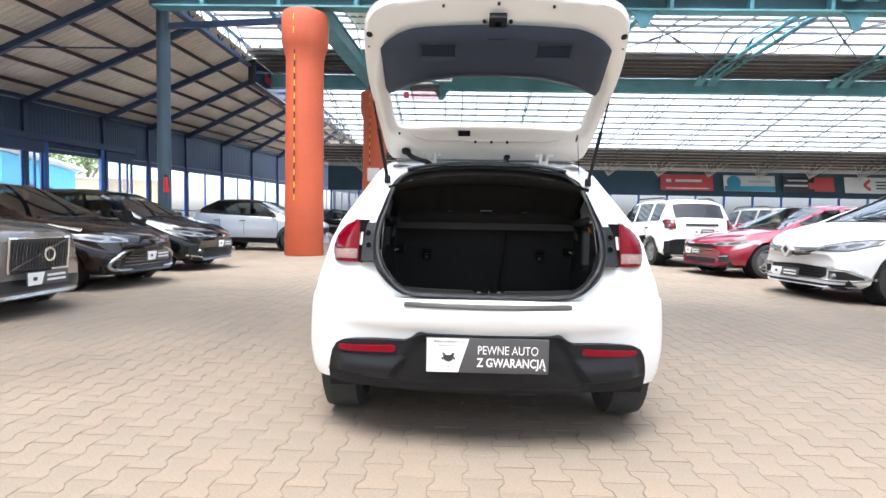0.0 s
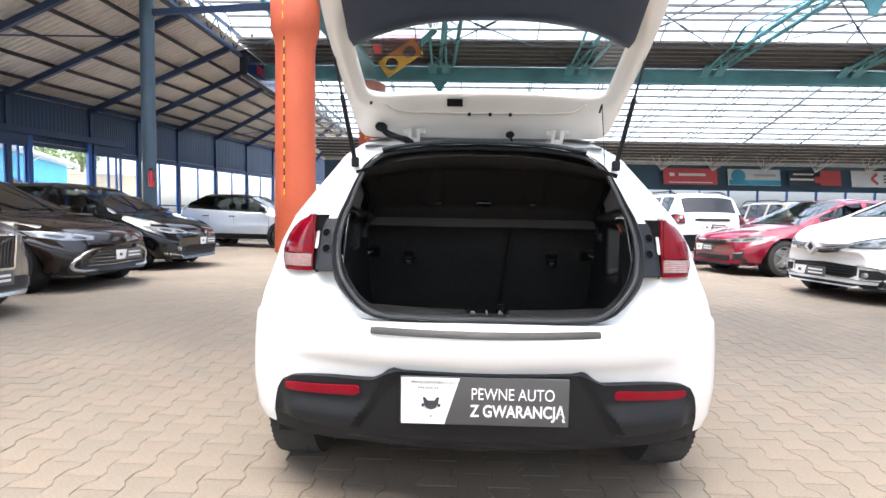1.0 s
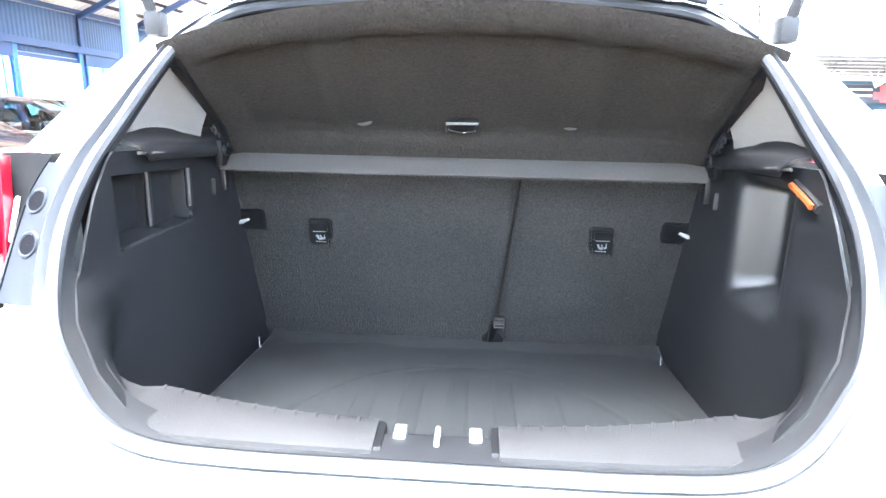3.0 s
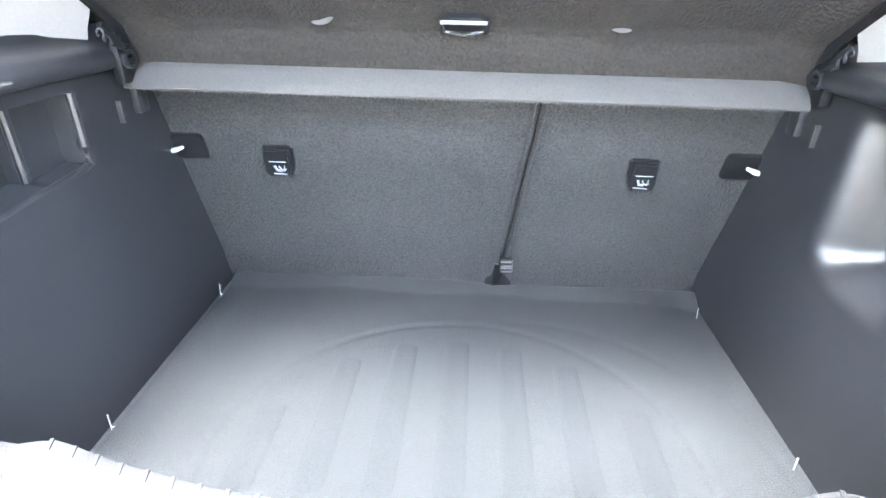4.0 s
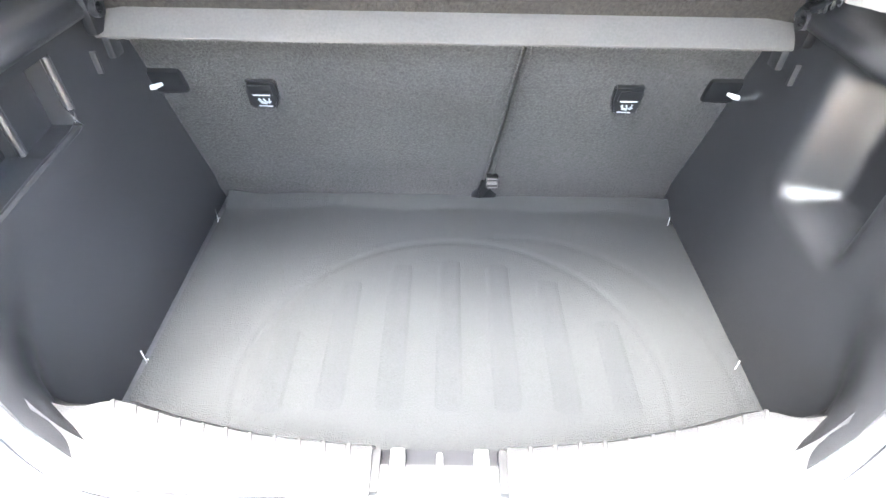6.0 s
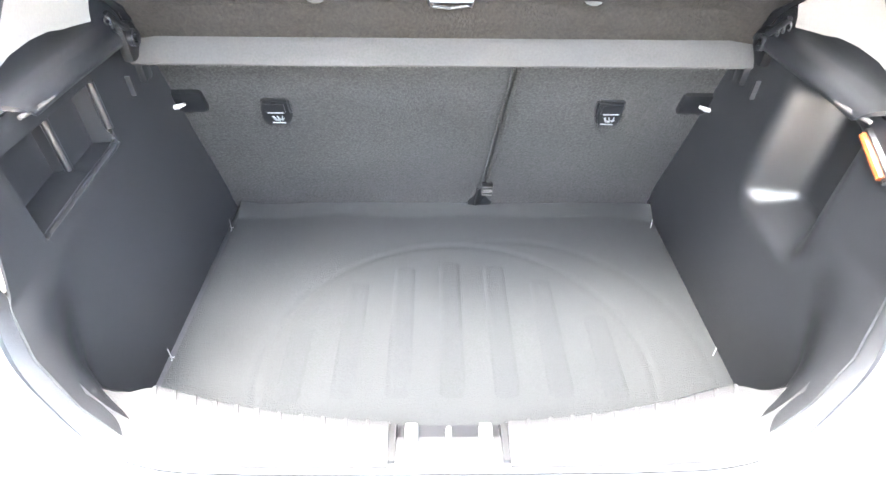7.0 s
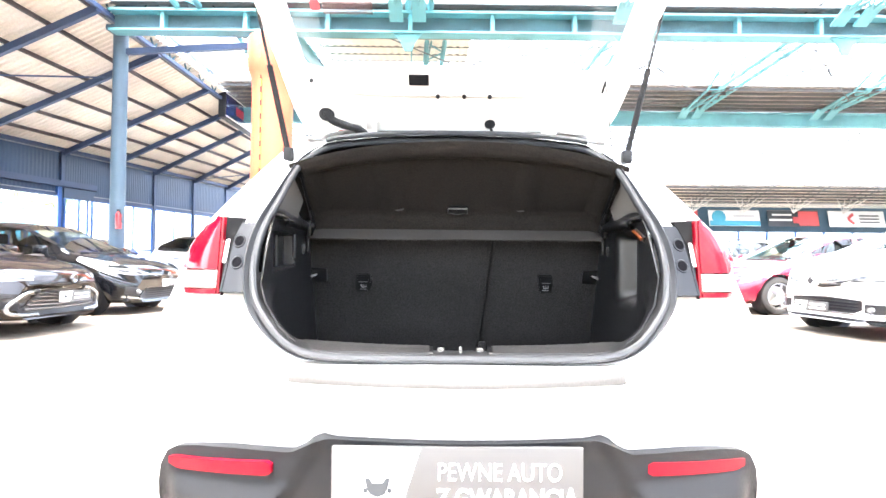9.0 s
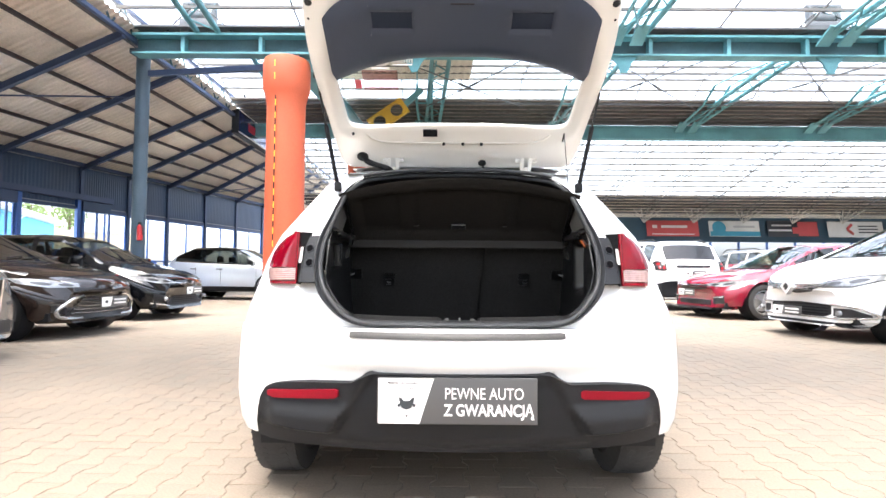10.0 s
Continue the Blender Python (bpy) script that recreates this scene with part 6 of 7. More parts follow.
for side in (-1, 1):
    a = Vector((CX + side * 0.507, 0.474, 1.21))
    b = gate_at(side * 0.574, 0.478, -0.034)
    st = part("gas_strut", tubed([a, a.lerp(b, 0.56)], 0.0088, 10), BLACK_PLASTIC, car, "black gas strut holding the tailgate up")
    part("strut_rod", tubed([a.lerp(b, 0.54), b], 0.0046, 8), BLACK_GLOSS, st)
    part("strut_socket", boxed(a, (0.03, 0.03, 0.04), 0.008), BLACK_PLASTIC, st)
    part("strut_socket", boxed(b, (0.022, 0.022, 0.03), 0.006), BLACK_PLASTIC, st)

# ---- parked cars ----
from mathutils.bvhtree import BVHTree


def paint(name, rgb, metal=0.0, rough=0.3, coat=1.0):
    return mat(name, rgb, rough, metal=metal, coat=coat, spec=0.5 * coat, grain=0.02, scale=900, stain=0.03, stain_scale=2)


SEAT_DARK = mat("car_seat_cloth", (0.03, 0.03, 0.033), 0.9, grain=0.2, scale=200)
PROJECTOR = mat("projector_glass", (0.06, 0.062, 0.066), 0.15, metal=0.5, coat=0.8)
HEADLIGHT = mat("headlight_glass", (0.26, 0.27, 0.28), 0.15, metal=0.3, coat=0.6, grain=0.4, scale=22)
GRILLE = mat("grille_black", (0.012, 0.012, 0.014), 0.35)
SILVER = mat("silver_trim", (0.55, 0.56, 0.57), 0.25, metal=0.9)
AMBER = mat("lamp_red", (0.35, 0.01, 0.015), 0.15, coat=1.0)


class Shell:
    """A parked car's body: front at y = 0, tail at y = L; sections along the length."""

    def __init__(self, W, tops, belt, low, axles, r, nose=0.3, tail=0.22, bow=0.16):
        self.W, self.tops, self.belt, self.low, self.axles, self.r = W / 2, tops, belt, low, axles, r
        self.nose, self.tail, self.bow = nose, tail, bow
        self.L = tops[-1][0]

    def section(self, y):
        t = lerp(self.tops, y)[0]
        b = min(lerp(self.belt, y)[0], t - 0.05)
        w = self.W
        f = max(0, 1 - y / 0.7)
        w *= 1 - self.nose * f ** 2.4
        f2 = max(0, 1 - (self.L - y) / 0.6)
        w *= 1 - self.tail * f2 ** 2.4
        g = min(1, max(0, (t - b - 0.05) / 0.35))
        z0 = self.low
        pts = [(0.84, z0), (0.97, z0 + 0.07), (1.0, z0 + 0.2), (1.0, min(0.6, b - 0.12)), (0.985, b - 0.06), (0.955 - 0.01 * g, b - 0.012), (0.93, b)]
        pts += [(0.93 - 0.10 * g - 0.03 * (1 - g), b + (t - b) * 0.5), (0.93 - 0.18 * g - 0.08 * (1 - g), b + (t - b) * (0.86 if g > 0.3 else 0.8)), (0.93 - 0.26 * g - 0.2 * (1 - g), t - 0.012 - 0.015 * g), (0.45, t + 0.008 * g), (0.0, t + 0.016 * g)]
        out = []
        for k, (x, z) in enumerate(pts):
            yy = y + self.bow * (x ** 2) * max(0, 1 - y / 0.9) ** 1.5 - self.bow * 0.7 * (x ** 2) * f2 ** 1.5
            if k <= 4:
                for a in self.axles:
                    R = self.r + 0.055
                    d = abs(yy - a)
                    if d < R:
                        zc = self.r + math.sqrt(R * R - d * d)
                        if z < zc:
                            z = zc - 0.004 * (4 - k)
            out.append(Vector((x * w, yy, z)))
        return out

    def build(self, paintm, parent, screens, windows, roof=None):
        ys = set(np.linspace(0, self.L, 54).tolist()) | {0.01, 0.03, 0.06, 0.1, self.L - 0.02, self.L - 0.05}
        for a in self.axles:
            R = self.r + 0.055
            ys |= {a + R * math.cos(t) for t in np.linspace(0, math.pi, 19)}
        for a, b in list(screens) + list(windows):
            ys |= {a, b}
        ys = sorted(y for y in ys if 0 <= y <= self.L)
        ys = [y for i, y in enumerate(ys) if i == 0 or y - ys[i - 1] > 0.004]
        secs = [self.section(y) for y in ys]
        body = bmesh.new()
        gls = {(i, sd): bmesh.new() for i in range(len(windows)) for sd in (-1, 1)}
        scrs = [bmesh.new() for _ in screens]
        lid = bmesh.new()
        tris, verts = [], []
        for side in (-1, 1):
            for i in range(len(ys) - 1):
                mid = (ys[i] + ys[i + 1]) / 2
                for k in range(11):
                    q = [secs[i][k], secs[i][k + 1], secs[i + 1][k + 1], secs[i + 1][k]]
                    q = [Vector((p.x * side, p.y, p.z)) for p in q]
                    tgt = body
                    for w, (a, b) in enumerate(windows):
                        if k in (6, 7) and a < mid < b:
                            tgt = gls[w, side]
                    for w, (a, b) in enumerate(screens):
                        if k in (9, 10) and a < mid < b:
                            tgt = scrs[w]
                    if roof and tgt is body and k in (8, 9, 10) and roof[0] < mid < roof[1]:
                        tgt = lid
                    vs = [tgt.verts.new(p) for p in q]
                    tgt.faces.new(vs)
                    n = len(verts)
                    verts += q
                    tris.append((n, n + 1, n + 2, n + 3))
        for s in (secs[0], secs[-1]):
            for k in range(11):
                q = [Vector((sg * p.x, p.y, p.z)) for p, sg in ((s[k], 1), (s[k + 1], 1), (s[k + 1], -1), (s[k], -1))]
                if (q[1] - q[2]).length < 1e-6:
                    q = q[:2] + q[3:]
                body.faces.new([body.verts.new(p) for p in q])
                n = len(verts)
                verts += q
                tris.append(tuple(range(n, n + len(q))))
        for b in [body, lid, *gls.values(), *scrs]:
            bmesh.ops.remove_doubles(b, verts=b.verts, dist=0.0015)
            bmesh.ops.dissolve_degenerate(b, edges=b.edges, dist=0.0005)
        part("body", body, paintm, parent, sharp=38)
        if roof:
            part("roof", lid, roof[2], parent)
        for b in gls.values():
            part("side_window", b, DARK_GLASS, parent)
        for b, nm in zip(scrs, ("windscreen", "rear_window")):
            part(nm, b, WINDSCREEN if nm == "windscreen" else BLACK_GLOSS, parent)
        self.bvh = BVHTree.FromPolygons(verts, tris)
        self.parent, self.windows, self.screens = parent, windows, screens

    def top_at(self, x, y, off=0.0):
        """The point of the body's upper side over a place of its plan."""
        hit = self.bvh.ray_cast(Vector((x, y, 4)), Vector((0, 0, -1)))
        return (hit[0] if hit[0] is not None else Vector((x, y, 1))) + Vector((0, 0, off))

    def ribbon(self, name, path, width, material, off=0.016, parent=None, mirror=False):
        """A raised moulding along a path of (across, up) points on the front; mirror: a twin on the other side."""
        pts = curve_points([(u, v, 0) for u, v in path], 6 * len(path))
        for sg in (-1, 1) if mirror else (1,):
            mid, rows = [], []
            for p, q, r in zip([pts[0]] + pts[:-1], pts, pts[1:] + [pts[-1]]):
                t = (r - p).normalized()
                n = Vector((-t.y, t.x, 0)) * width / 2
                row = []
                for k, lift in ((-1, 0.0), (-0.4, 0.7), (0.4, 0.7), (1, 0.0)):
                    w = q + n * k
                    hit = self.bvh.ray_cast(Vector((sg * w.x, -1, w.y)), Vector((0, 1, 0)))
                    base = hit[0] if hit[0] is not None else Vector((sg * w.x, 0.1, w.y))
                    row.append(base - Vector((0, off * (0.4 + lift), 0)))
                rows.append(row)
            part(name, slab(rows, 0.008 * sg), material, parent or self.parent)

    def drape(self, name, cols, material, face="front", off=0.008, nv=5, thick=0.012, parent=None, label=""):
        """Lay a panel on the body: columns of (across, low, high), thrown on from the front, tail or a side."""
        rows = []
        for u, v0, v1 in cols:
            r = []
            for j in range(nv + 1):
                v = v0 + (v1 - v0) * j / nv
                if face in ("front", "tail"):
                    o, d = (Vector((u, -1, v)), Vector((0, 1, 0))) if face == "front" else (Vector((u, self.L + 1, v)), Vector((0, -1, 0)))
                else:
                    sg = 1 if face == "side+" else -1
                    o, d = Vector((sg * 3, u, v)), Vector((-sg, 0, 0))
                hit = self.bvh.ray_cast(o, d)
                p = hit[0] if hit[0] is not None else o + d * (1.2 if face != "side" else 2.2)
                r.append(p - d * off)
            rows.append(r)
        a = rows[0]
        bm = slab(rows, 0.0001)
        bm.free()
        back = [[p + d * thick for p in r] for r in rows]
        bm = bmesh.new()
        v1, v2 = grid(bm, rows), grid(bm, back)
        nr, nc = len(rows), len(rows[0])
        for i in range(nr - 1):
            for j in (0, nc - 1):
                bm.faces.new((v1[i][j], v1[i + 1][j], v2[i + 1][j], v2[i][j]))
        for j in range(nc - 1):
            for i in (0, nr - 1):
                bm.faces.new((v1[i][j], v1[i][j + 1], v2[i][j + 1], v2[i][j]))
        made = part(name, bm, material, parent or self.parent, label)
        if name == "headlight":
            for a, b in ((0.16, 0.44), (0.54, 0.80)):
                n = len(cols) - 1
                inner = []
                for k in range(7):
                    f = (a + (b - a) * k / 6) * n
                    i = min(n - 1, int(f))
                    u, v0, v1 = (cols[i][q] + (cols[i + 1][q] - cols[i][q]) * (f - i) for q in range(3))
                    h = (v1 - v0) * 0.24 * math.sqrt(max(0.02, 1 - ((k - 3) / 3) ** 2))
                    inner.append((u, (v0 + v1) / 2 - h, (v0 + v1) / 2 + h))
                self.drape("projector", inner, PROJECTOR, face, off + 0.004, 3, thick, made)
        return made


def cols_between(x0, x1, lo, hi, n=12):
    """Columns across from x0 to x1; lo and hi are tables over 0..1."""
    return [(x0 + (x1 - x0) * i / n, lerp(lo, i / n)[0], lerp(hi, i / n)[0]) for i in range(n + 1)]


def fit_out(sh, car_ob, rim=None, spokes=10, seats=True, plate=None, mirrors=None, mirror_y=1.35, plate_z=0.47):
    W = sh.W
    for side in (-1, 1):
        for a in sh.axles:
            wheel(car_ob, side * (W - 0.115), a, sh.r, 0.21, spokes=spokes, rim_mat=rim, face=side)
            part("arch_liner", lathe(bmesh.new(), [(side * (W - 0.26), sh.r + 0.05), (side * (W - 0.03), sh.r + 0.05)], 32, "x", (0, a, sh.r), caps=False), BLACK_PLASTIC, car_ob)
        z = lerp(sh.belt, mirror_y)[0]
        bm = bmesh.new()
        box(bm, (side * (W + 0.06), mirror_y, z + 0.09), (0.2, 0.1, 0.13), 0.035)
        box(bm, (side * (W - 0.06), mirror_y + 0.01, z + 0.02), (0.1, 0.05, 0.04), 0.01)
        part("door_mirror", bm, mirrors or BLACK_PLASTIC, car_ob)
        b0 = lerp(sh.belt, mirror_y + 0.3)[0]
        for y in (mirror_y + 0.95, mirror_y + 1.75):
            part("door_handle", boxed((side * (W * 0.99), y, b0 - 0.12), (0.03, 0.19, 0.025), 0.008), mirrors or BLACK_PLASTIC, car_ob)
        face = "side+" if side > 0 else "side-"
        doors = [w[0] for w in sh.windows[:3]] + [sh.windows[min(1, len(sh.windows) - 1)][1]]
        for y in doors:
            zb = lerp(sh.belt, y)[0]
            sh.drape("door_seam", [(y - 0.05 - 0.004, sh.low + 0.14, zb - 0.02), (y - 0.05 + 0.004, sh.low + 0.14, zb - 0.02)], BLACK_GLOSS, face=face, off=0.002, nv=6, thick=0.006)
        ya, yb = sh.windows[0][0], sh.windows[-1][1]
        sh.drape("window_trim", [(y, lerp(sh.belt, y)[0] - 0.012, lerp(sh.belt, y)[0] + 0.004) for y in np.linspace(ya, yb, 16)], SILVER, face=face, off=0.006, nv=1)
        y0 = sh.screens[0][0]
        wp = [sh.top_at(side * 0.12 + 0.10 + k * (0.34 if side > 0 else 0.30) / 5 - 0.1, y0 + 0.05 + 0.012 * k, 0.016) for k in range(6)]
        part("wiper", tubed(wp, 0.009, 6), BLACK_PLASTIC, car_ob)
    part("cowl", tubed([sh.top_at(x, sh.screens[0][0] - 0.015, 0.002) for x in np.linspace(-W * 0.62, W * 0.62, 9)], 0.018, 6, flat=0.6), BLACK_PLASTIC, car_ob)
    part("floor_pan", boxed((0, sh.L / 2, sh.low + 0.08), (2 * W - 0.3, sh.L - 0.5, 0.1)), BLACK_PLASTIC, car_ob)
    if seats:
        part("dashboard", boxed((0, mirror_y + 0.15, 0.82), (2 * W - 0.35, 0.5, 0.25), 0.05), SEAT_DARK, car_ob)
        for x in (-0.36, 0.36):
            bm = bmesh.new()
            box(bm, (x, mirror_y + 1.15, 0.80), (0.48, 0.14, 0.6), 0.05, Matrix.Identity(4))
            box(bm, (x, mirror_y + 1.2, 1.2), (0.26, 0.1, 0.17), 0.04)
            box(bm, (x, mirror_y + 0.9, 0.5), (0.48, 0.5, 0.16), 0.05)
            part("seat", bm, SEAT_DARK, car_ob)
        bm = boxed((0, mirror_y + 2.1, 0.82), (1.2, 0.16, 0.62), 0.05)
        part("rear_seat", bm, SEAT_DARK, car_ob)
        part("steering_wheel", tubed([(-0.36 + 0.18 * math.cos(t), mirror_y + 0.45 + 0.06 * math.sin(t), 0.9 + 0.17 * math.sin(t)) for t in np.linspace(0, 2 * math.pi, 20)[:-1]], 0.014, 6, closed=True), SEAT_DARK, car_ob)
    if plate is not None:
        px, py, face = plate
        p = part("number_plate", boxed((px, py, plate_z), (0.52, 0.012, 0.13), 0.004), PLATE_GREY, car_ob, "dealer plate, half white, half dark")
        f = -0.0085 * face
        part("white_field", prism([(px - face * 0.255, py + f, plate_z - 0.06), (px - face * 0.09, py + f, plate_z - 0.06), (px - face * 0.05, py + f, plate_z + 0.06), (px - face * 0.255, py + f, plate_z + 0.06)], (0, -f * 0.5, 0)), PLATE_WHITE, p)
        bm = bmesh.new()
        for z in (0.022, -0.022):
            box(bm, (px + face * 0.1, py + f, plate_z + z), (0.24, 0.003, 0.022))
        part("print_bar", bm, LABEL, p)
        bm = bmesh.new()
        box(bm, (px - face * 0.17, py + f * 1.1, plate_z), (0.05, 0.003, 0.035), 0.0)
        part("badge_print", bm, INK, p)


def slats(sh, name, x0, x1, z0, z1, n, material, off=0.014, parent=None, narrow=0.0):
    for i in range(n):
        z = z0 + (z1 - z0) * (i + 0.5) / n
        h = (z1 - z0) / n * 0.22
        k = narrow * (i / max(1, n - 1))
        sh.drape(name, [(x, z - h, z + h) for x in np.linspace(x0 + k, x1 - k, 11)], material, off=off, nv=1, parent=parent)


# brown saloon
def brown_saloon():
    c = thing("saloon_car", "metallic dark brown saloon parked nose to the aisle", "car")
    sh = Shell(1.84, [(0, 0.60), (0.04, 0.68), (0.12, 0.735), (0.4, 0.82), (0.9, 0.90), (1.28, 0.955), (2.2, 1.40), (2.6, 1.45), (3.2, 1.43), (4.2, 1.10), (4.8, 1.05), (4.87, 0.8)],
               [(0, 0.5), (1.0, 0.86), (1.3, 0.90), (4.2, 0.98), (4.8, 0.9)], 0.2, (0.86, 3.72), 0.335)
    sh.build(BROWN, c, [(1.3, 2.18), (3.35, 4.15)], [(1.62, 2.55), (2.65, 3.4), (3.46, 3.85)])
    fit_out(sh, c, rim=DARK_RIM, spokes=10, plate=(0, -0.035, 1), mirror_y=1.65, mirrors=BROWN, plate_z=0.44)
    g = sh.drape("lower_grille", cols_between(-0.62, 0.62, [(0, 0.25), (0.12, 0.24), (0.5, 0.235), (0.88, 0.24), (1, 0.25)], [(0, 0.3), (0.25, 0.5), (0.5, 0.53), (0.75, 0.5), (1, 0.3)], 24), GRILLE, nv=8)
    sh.drape("upper_grille", cols_between(-0.52, 0.52, [(0, 0.6), (0.5, 0.555), (1, 0.6)], [(0, 0.63), (0.5, 0.605), (1, 0.63)], 20), GRILLE)
    for s in (-1, 1):
        sh.drape("headlight", cols_between(s * 0.47, s * 0.89, [(0, 0.635), (0.6, 0.632), (1, 0.69)], [(0, 0.668), (0.6, 0.722), (1, 0.742)], 14), HEADLIGHT, label="slim clear headlight")
        sh.drape("lamp_brow", cols_between(s * 0.45, s * 0.89, [(0, 0.667), (0.6, 0.721), (1, 0.741)], [(0, 0.676), (0.6, 0.732), (1, 0.752)], 12), SILVER, off=0.012, nv=1)
        sh.drape("fog_pocket", cols_between(s * 0.60, s * 0.74, [(0, 0.30), (1, 0.34)], [(0, 0.40), (1, 0.42)], 8), GRILLE)
    sh.ribbon("chrome_blade", [(0.36, 0.525), (0.47, 0.510), (0.60, 0.455), (0.685, 0.375), (0.70, 0.315), (0.66, 0.272), (0.55, 0.258), (0.36, 0.252)], 0.026, SILVER, 0.02, mirror=True)
    for k in (0.18, 0.36, 0.54, 0.72, 0.88):
        zz = 0.265 + 0.245 * k
        ww = 0.60 - 0.26 * k
        sh.ribbon("grille_bar", [(-ww, zz + 0.01), (-ww * 0.5, zz), (0, zz - 0.004), (ww * 0.5, zz), (ww, zz + 0.01)], 0.016, SLAT, 0.016)
    part("badge", lathe(bmesh.new(), [(-0.02, 0.02), (-0.024, 0.035), (-0.03, 0.045), (-0.02, 0.055), (0, 0.055)], 24, "y", (0, 0.0, 0.645)), SLAT, c)
    return c


BROWN = paint("brown_paint", (0.014, 0.0085, 0.0065), 0.1, 0.12, 0.6)
BLACK_PAINT = paint("black_paint", (0.0022, 0.0026, 0.0036), 0.0, 0.1, 0.6)
GREYGOLD = paint("grey_paint", (0.155, 0.14, 0.122), 0.3, 0.22, 0.8)
ICE = paint("pale_blue_paint", (0.48, 0.54, 0.60), 0.3)
RED_PAINT = paint("red_paint", (0.21, 0.003, 0.02), 0.1, 0.2)
BEIGE = paint("beige_paint", (0.36, 0.30, 0.23), 0.4)
BLUE_PAINT = paint("blue_paint", (0.02, 0.08, 0.42), 0.2)
SLAT = mat("dark_chrome_slat", (0.22, 0.22, 0.23), 0.25, metal=0.9)
DARK_RIM = mat("dark_rim", (0.30, 0.30, 0.31), 0.35, metal=0.6)

brown = brown_saloon()
brown.matrix_world = pose(-4.48, 5.3, 0, 0, 0, 88)


def black_hatch():
    c = thing("estate_car", "glossy black compact estate parked nose to the aisle", "car")
    sh = Shell(1.76, [(0, 0.62), (0.05, 0.70), (0.15, 0.76), (0.5, 0.86), (1.0, 0.95), (1.15, 0.98), (2.05, 1.42), (2.5, 1.47), (3.6, 1.46), (4.3, 1.36), (4.55, 1.0), (4.6, 0.8)],
               [(0, 0.5), (1.0, 0.88), (1.3, 0.93), (4.3, 1.0), (4.6, 0.95)], 0.19, (0.93, 3.55), 0.32)
    sh.build(BLACK_PAINT, c, [(1.17, 2.04), (4.32, 4.54)], [(1.5, 2.4), (2.5, 3.35), (3.45, 4.2)])
    fit_out(sh, c, rim=DARK_RIM, spokes=10, plate=(0, -0.03, 1), mirror_y=1.5, mirrors=BLACK_PAINT, plate_z=0.5)
    g = sh.drape("lower_grille", cols_between(-0.55, 0.55, [(0, 0.24), (0.5, 0.23), (1, 0.24)], [(0, 0.3), (0.2, 0.42), (0.8, 0.42), (1, 0.3)], 20), GRILLE, nv=6)
    slats(sh, "grille_slat", -0.42, 0.42, 0.25, 0.42, 5, BLACK_PLASTIC, parent=g)
    sh.drape("upper_grille", cols_between(-0.42, 0.42, [(0, 0.63), (0.5, 0.57), (1, 0.63)], [(0, 0.65), (0.5, 0.63), (1, 0.65)], 16), GRILLE)
    sh.drape("chrome_bar", cols_between(-0.5, 0.5, [(0, 0.645), (0.5, 0.585), (1, 0.645)], [(0, 0.66), (0.5, 0.61), (1, 0.66)], 16), SILVER, off=0.015)
    for s in (-1, 1):
        sh.drape("headlight", cols_between(s * 0.44, s * 0.82, [(0, 0.635), (0.6, 0.63), (1, 0.69)], [(0, 0.66), (0.6, 0.735), (1, 0.76)], 14), HEADLIGHT, label="clear swept headlight")
        sh.drape("fog_lamp", cols_between(s * 0.58, s * 0.74, [(0, 0.3), (1, 0.33)], [(0, 0.42), (1, 0.46)], 6), GRILLE)
        part("fog_bulb", lathe(bmesh.new(), [(-0.005, 0.01), (-0.008, 0.03), (0.03, 0.034)], 16, "y", (s * 0.64, 0.105, 0.37)), HEADLIGHT, c)
        sh.drape("chrome_blade", cols_between(s * 0.5, s * 0.76, [(0, 0.235), (1, 0.28)], [(0, 0.25), (1, 0.31)], 8), SILVER, off=0.015, nv=2)
    part("badge", lathe(bmesh.new(), [(-0.02, 0.02), (-0.024, 0.035), (-0.03, 0.047), (-0.02, 0.057), (0, 0.057)], 24, "y", (0, 0.0, 0.61)), SLAT, c)
    return c


black_hatch().matrix_world = pose(-4.65, 7.9, 0, 0, 0, 87)


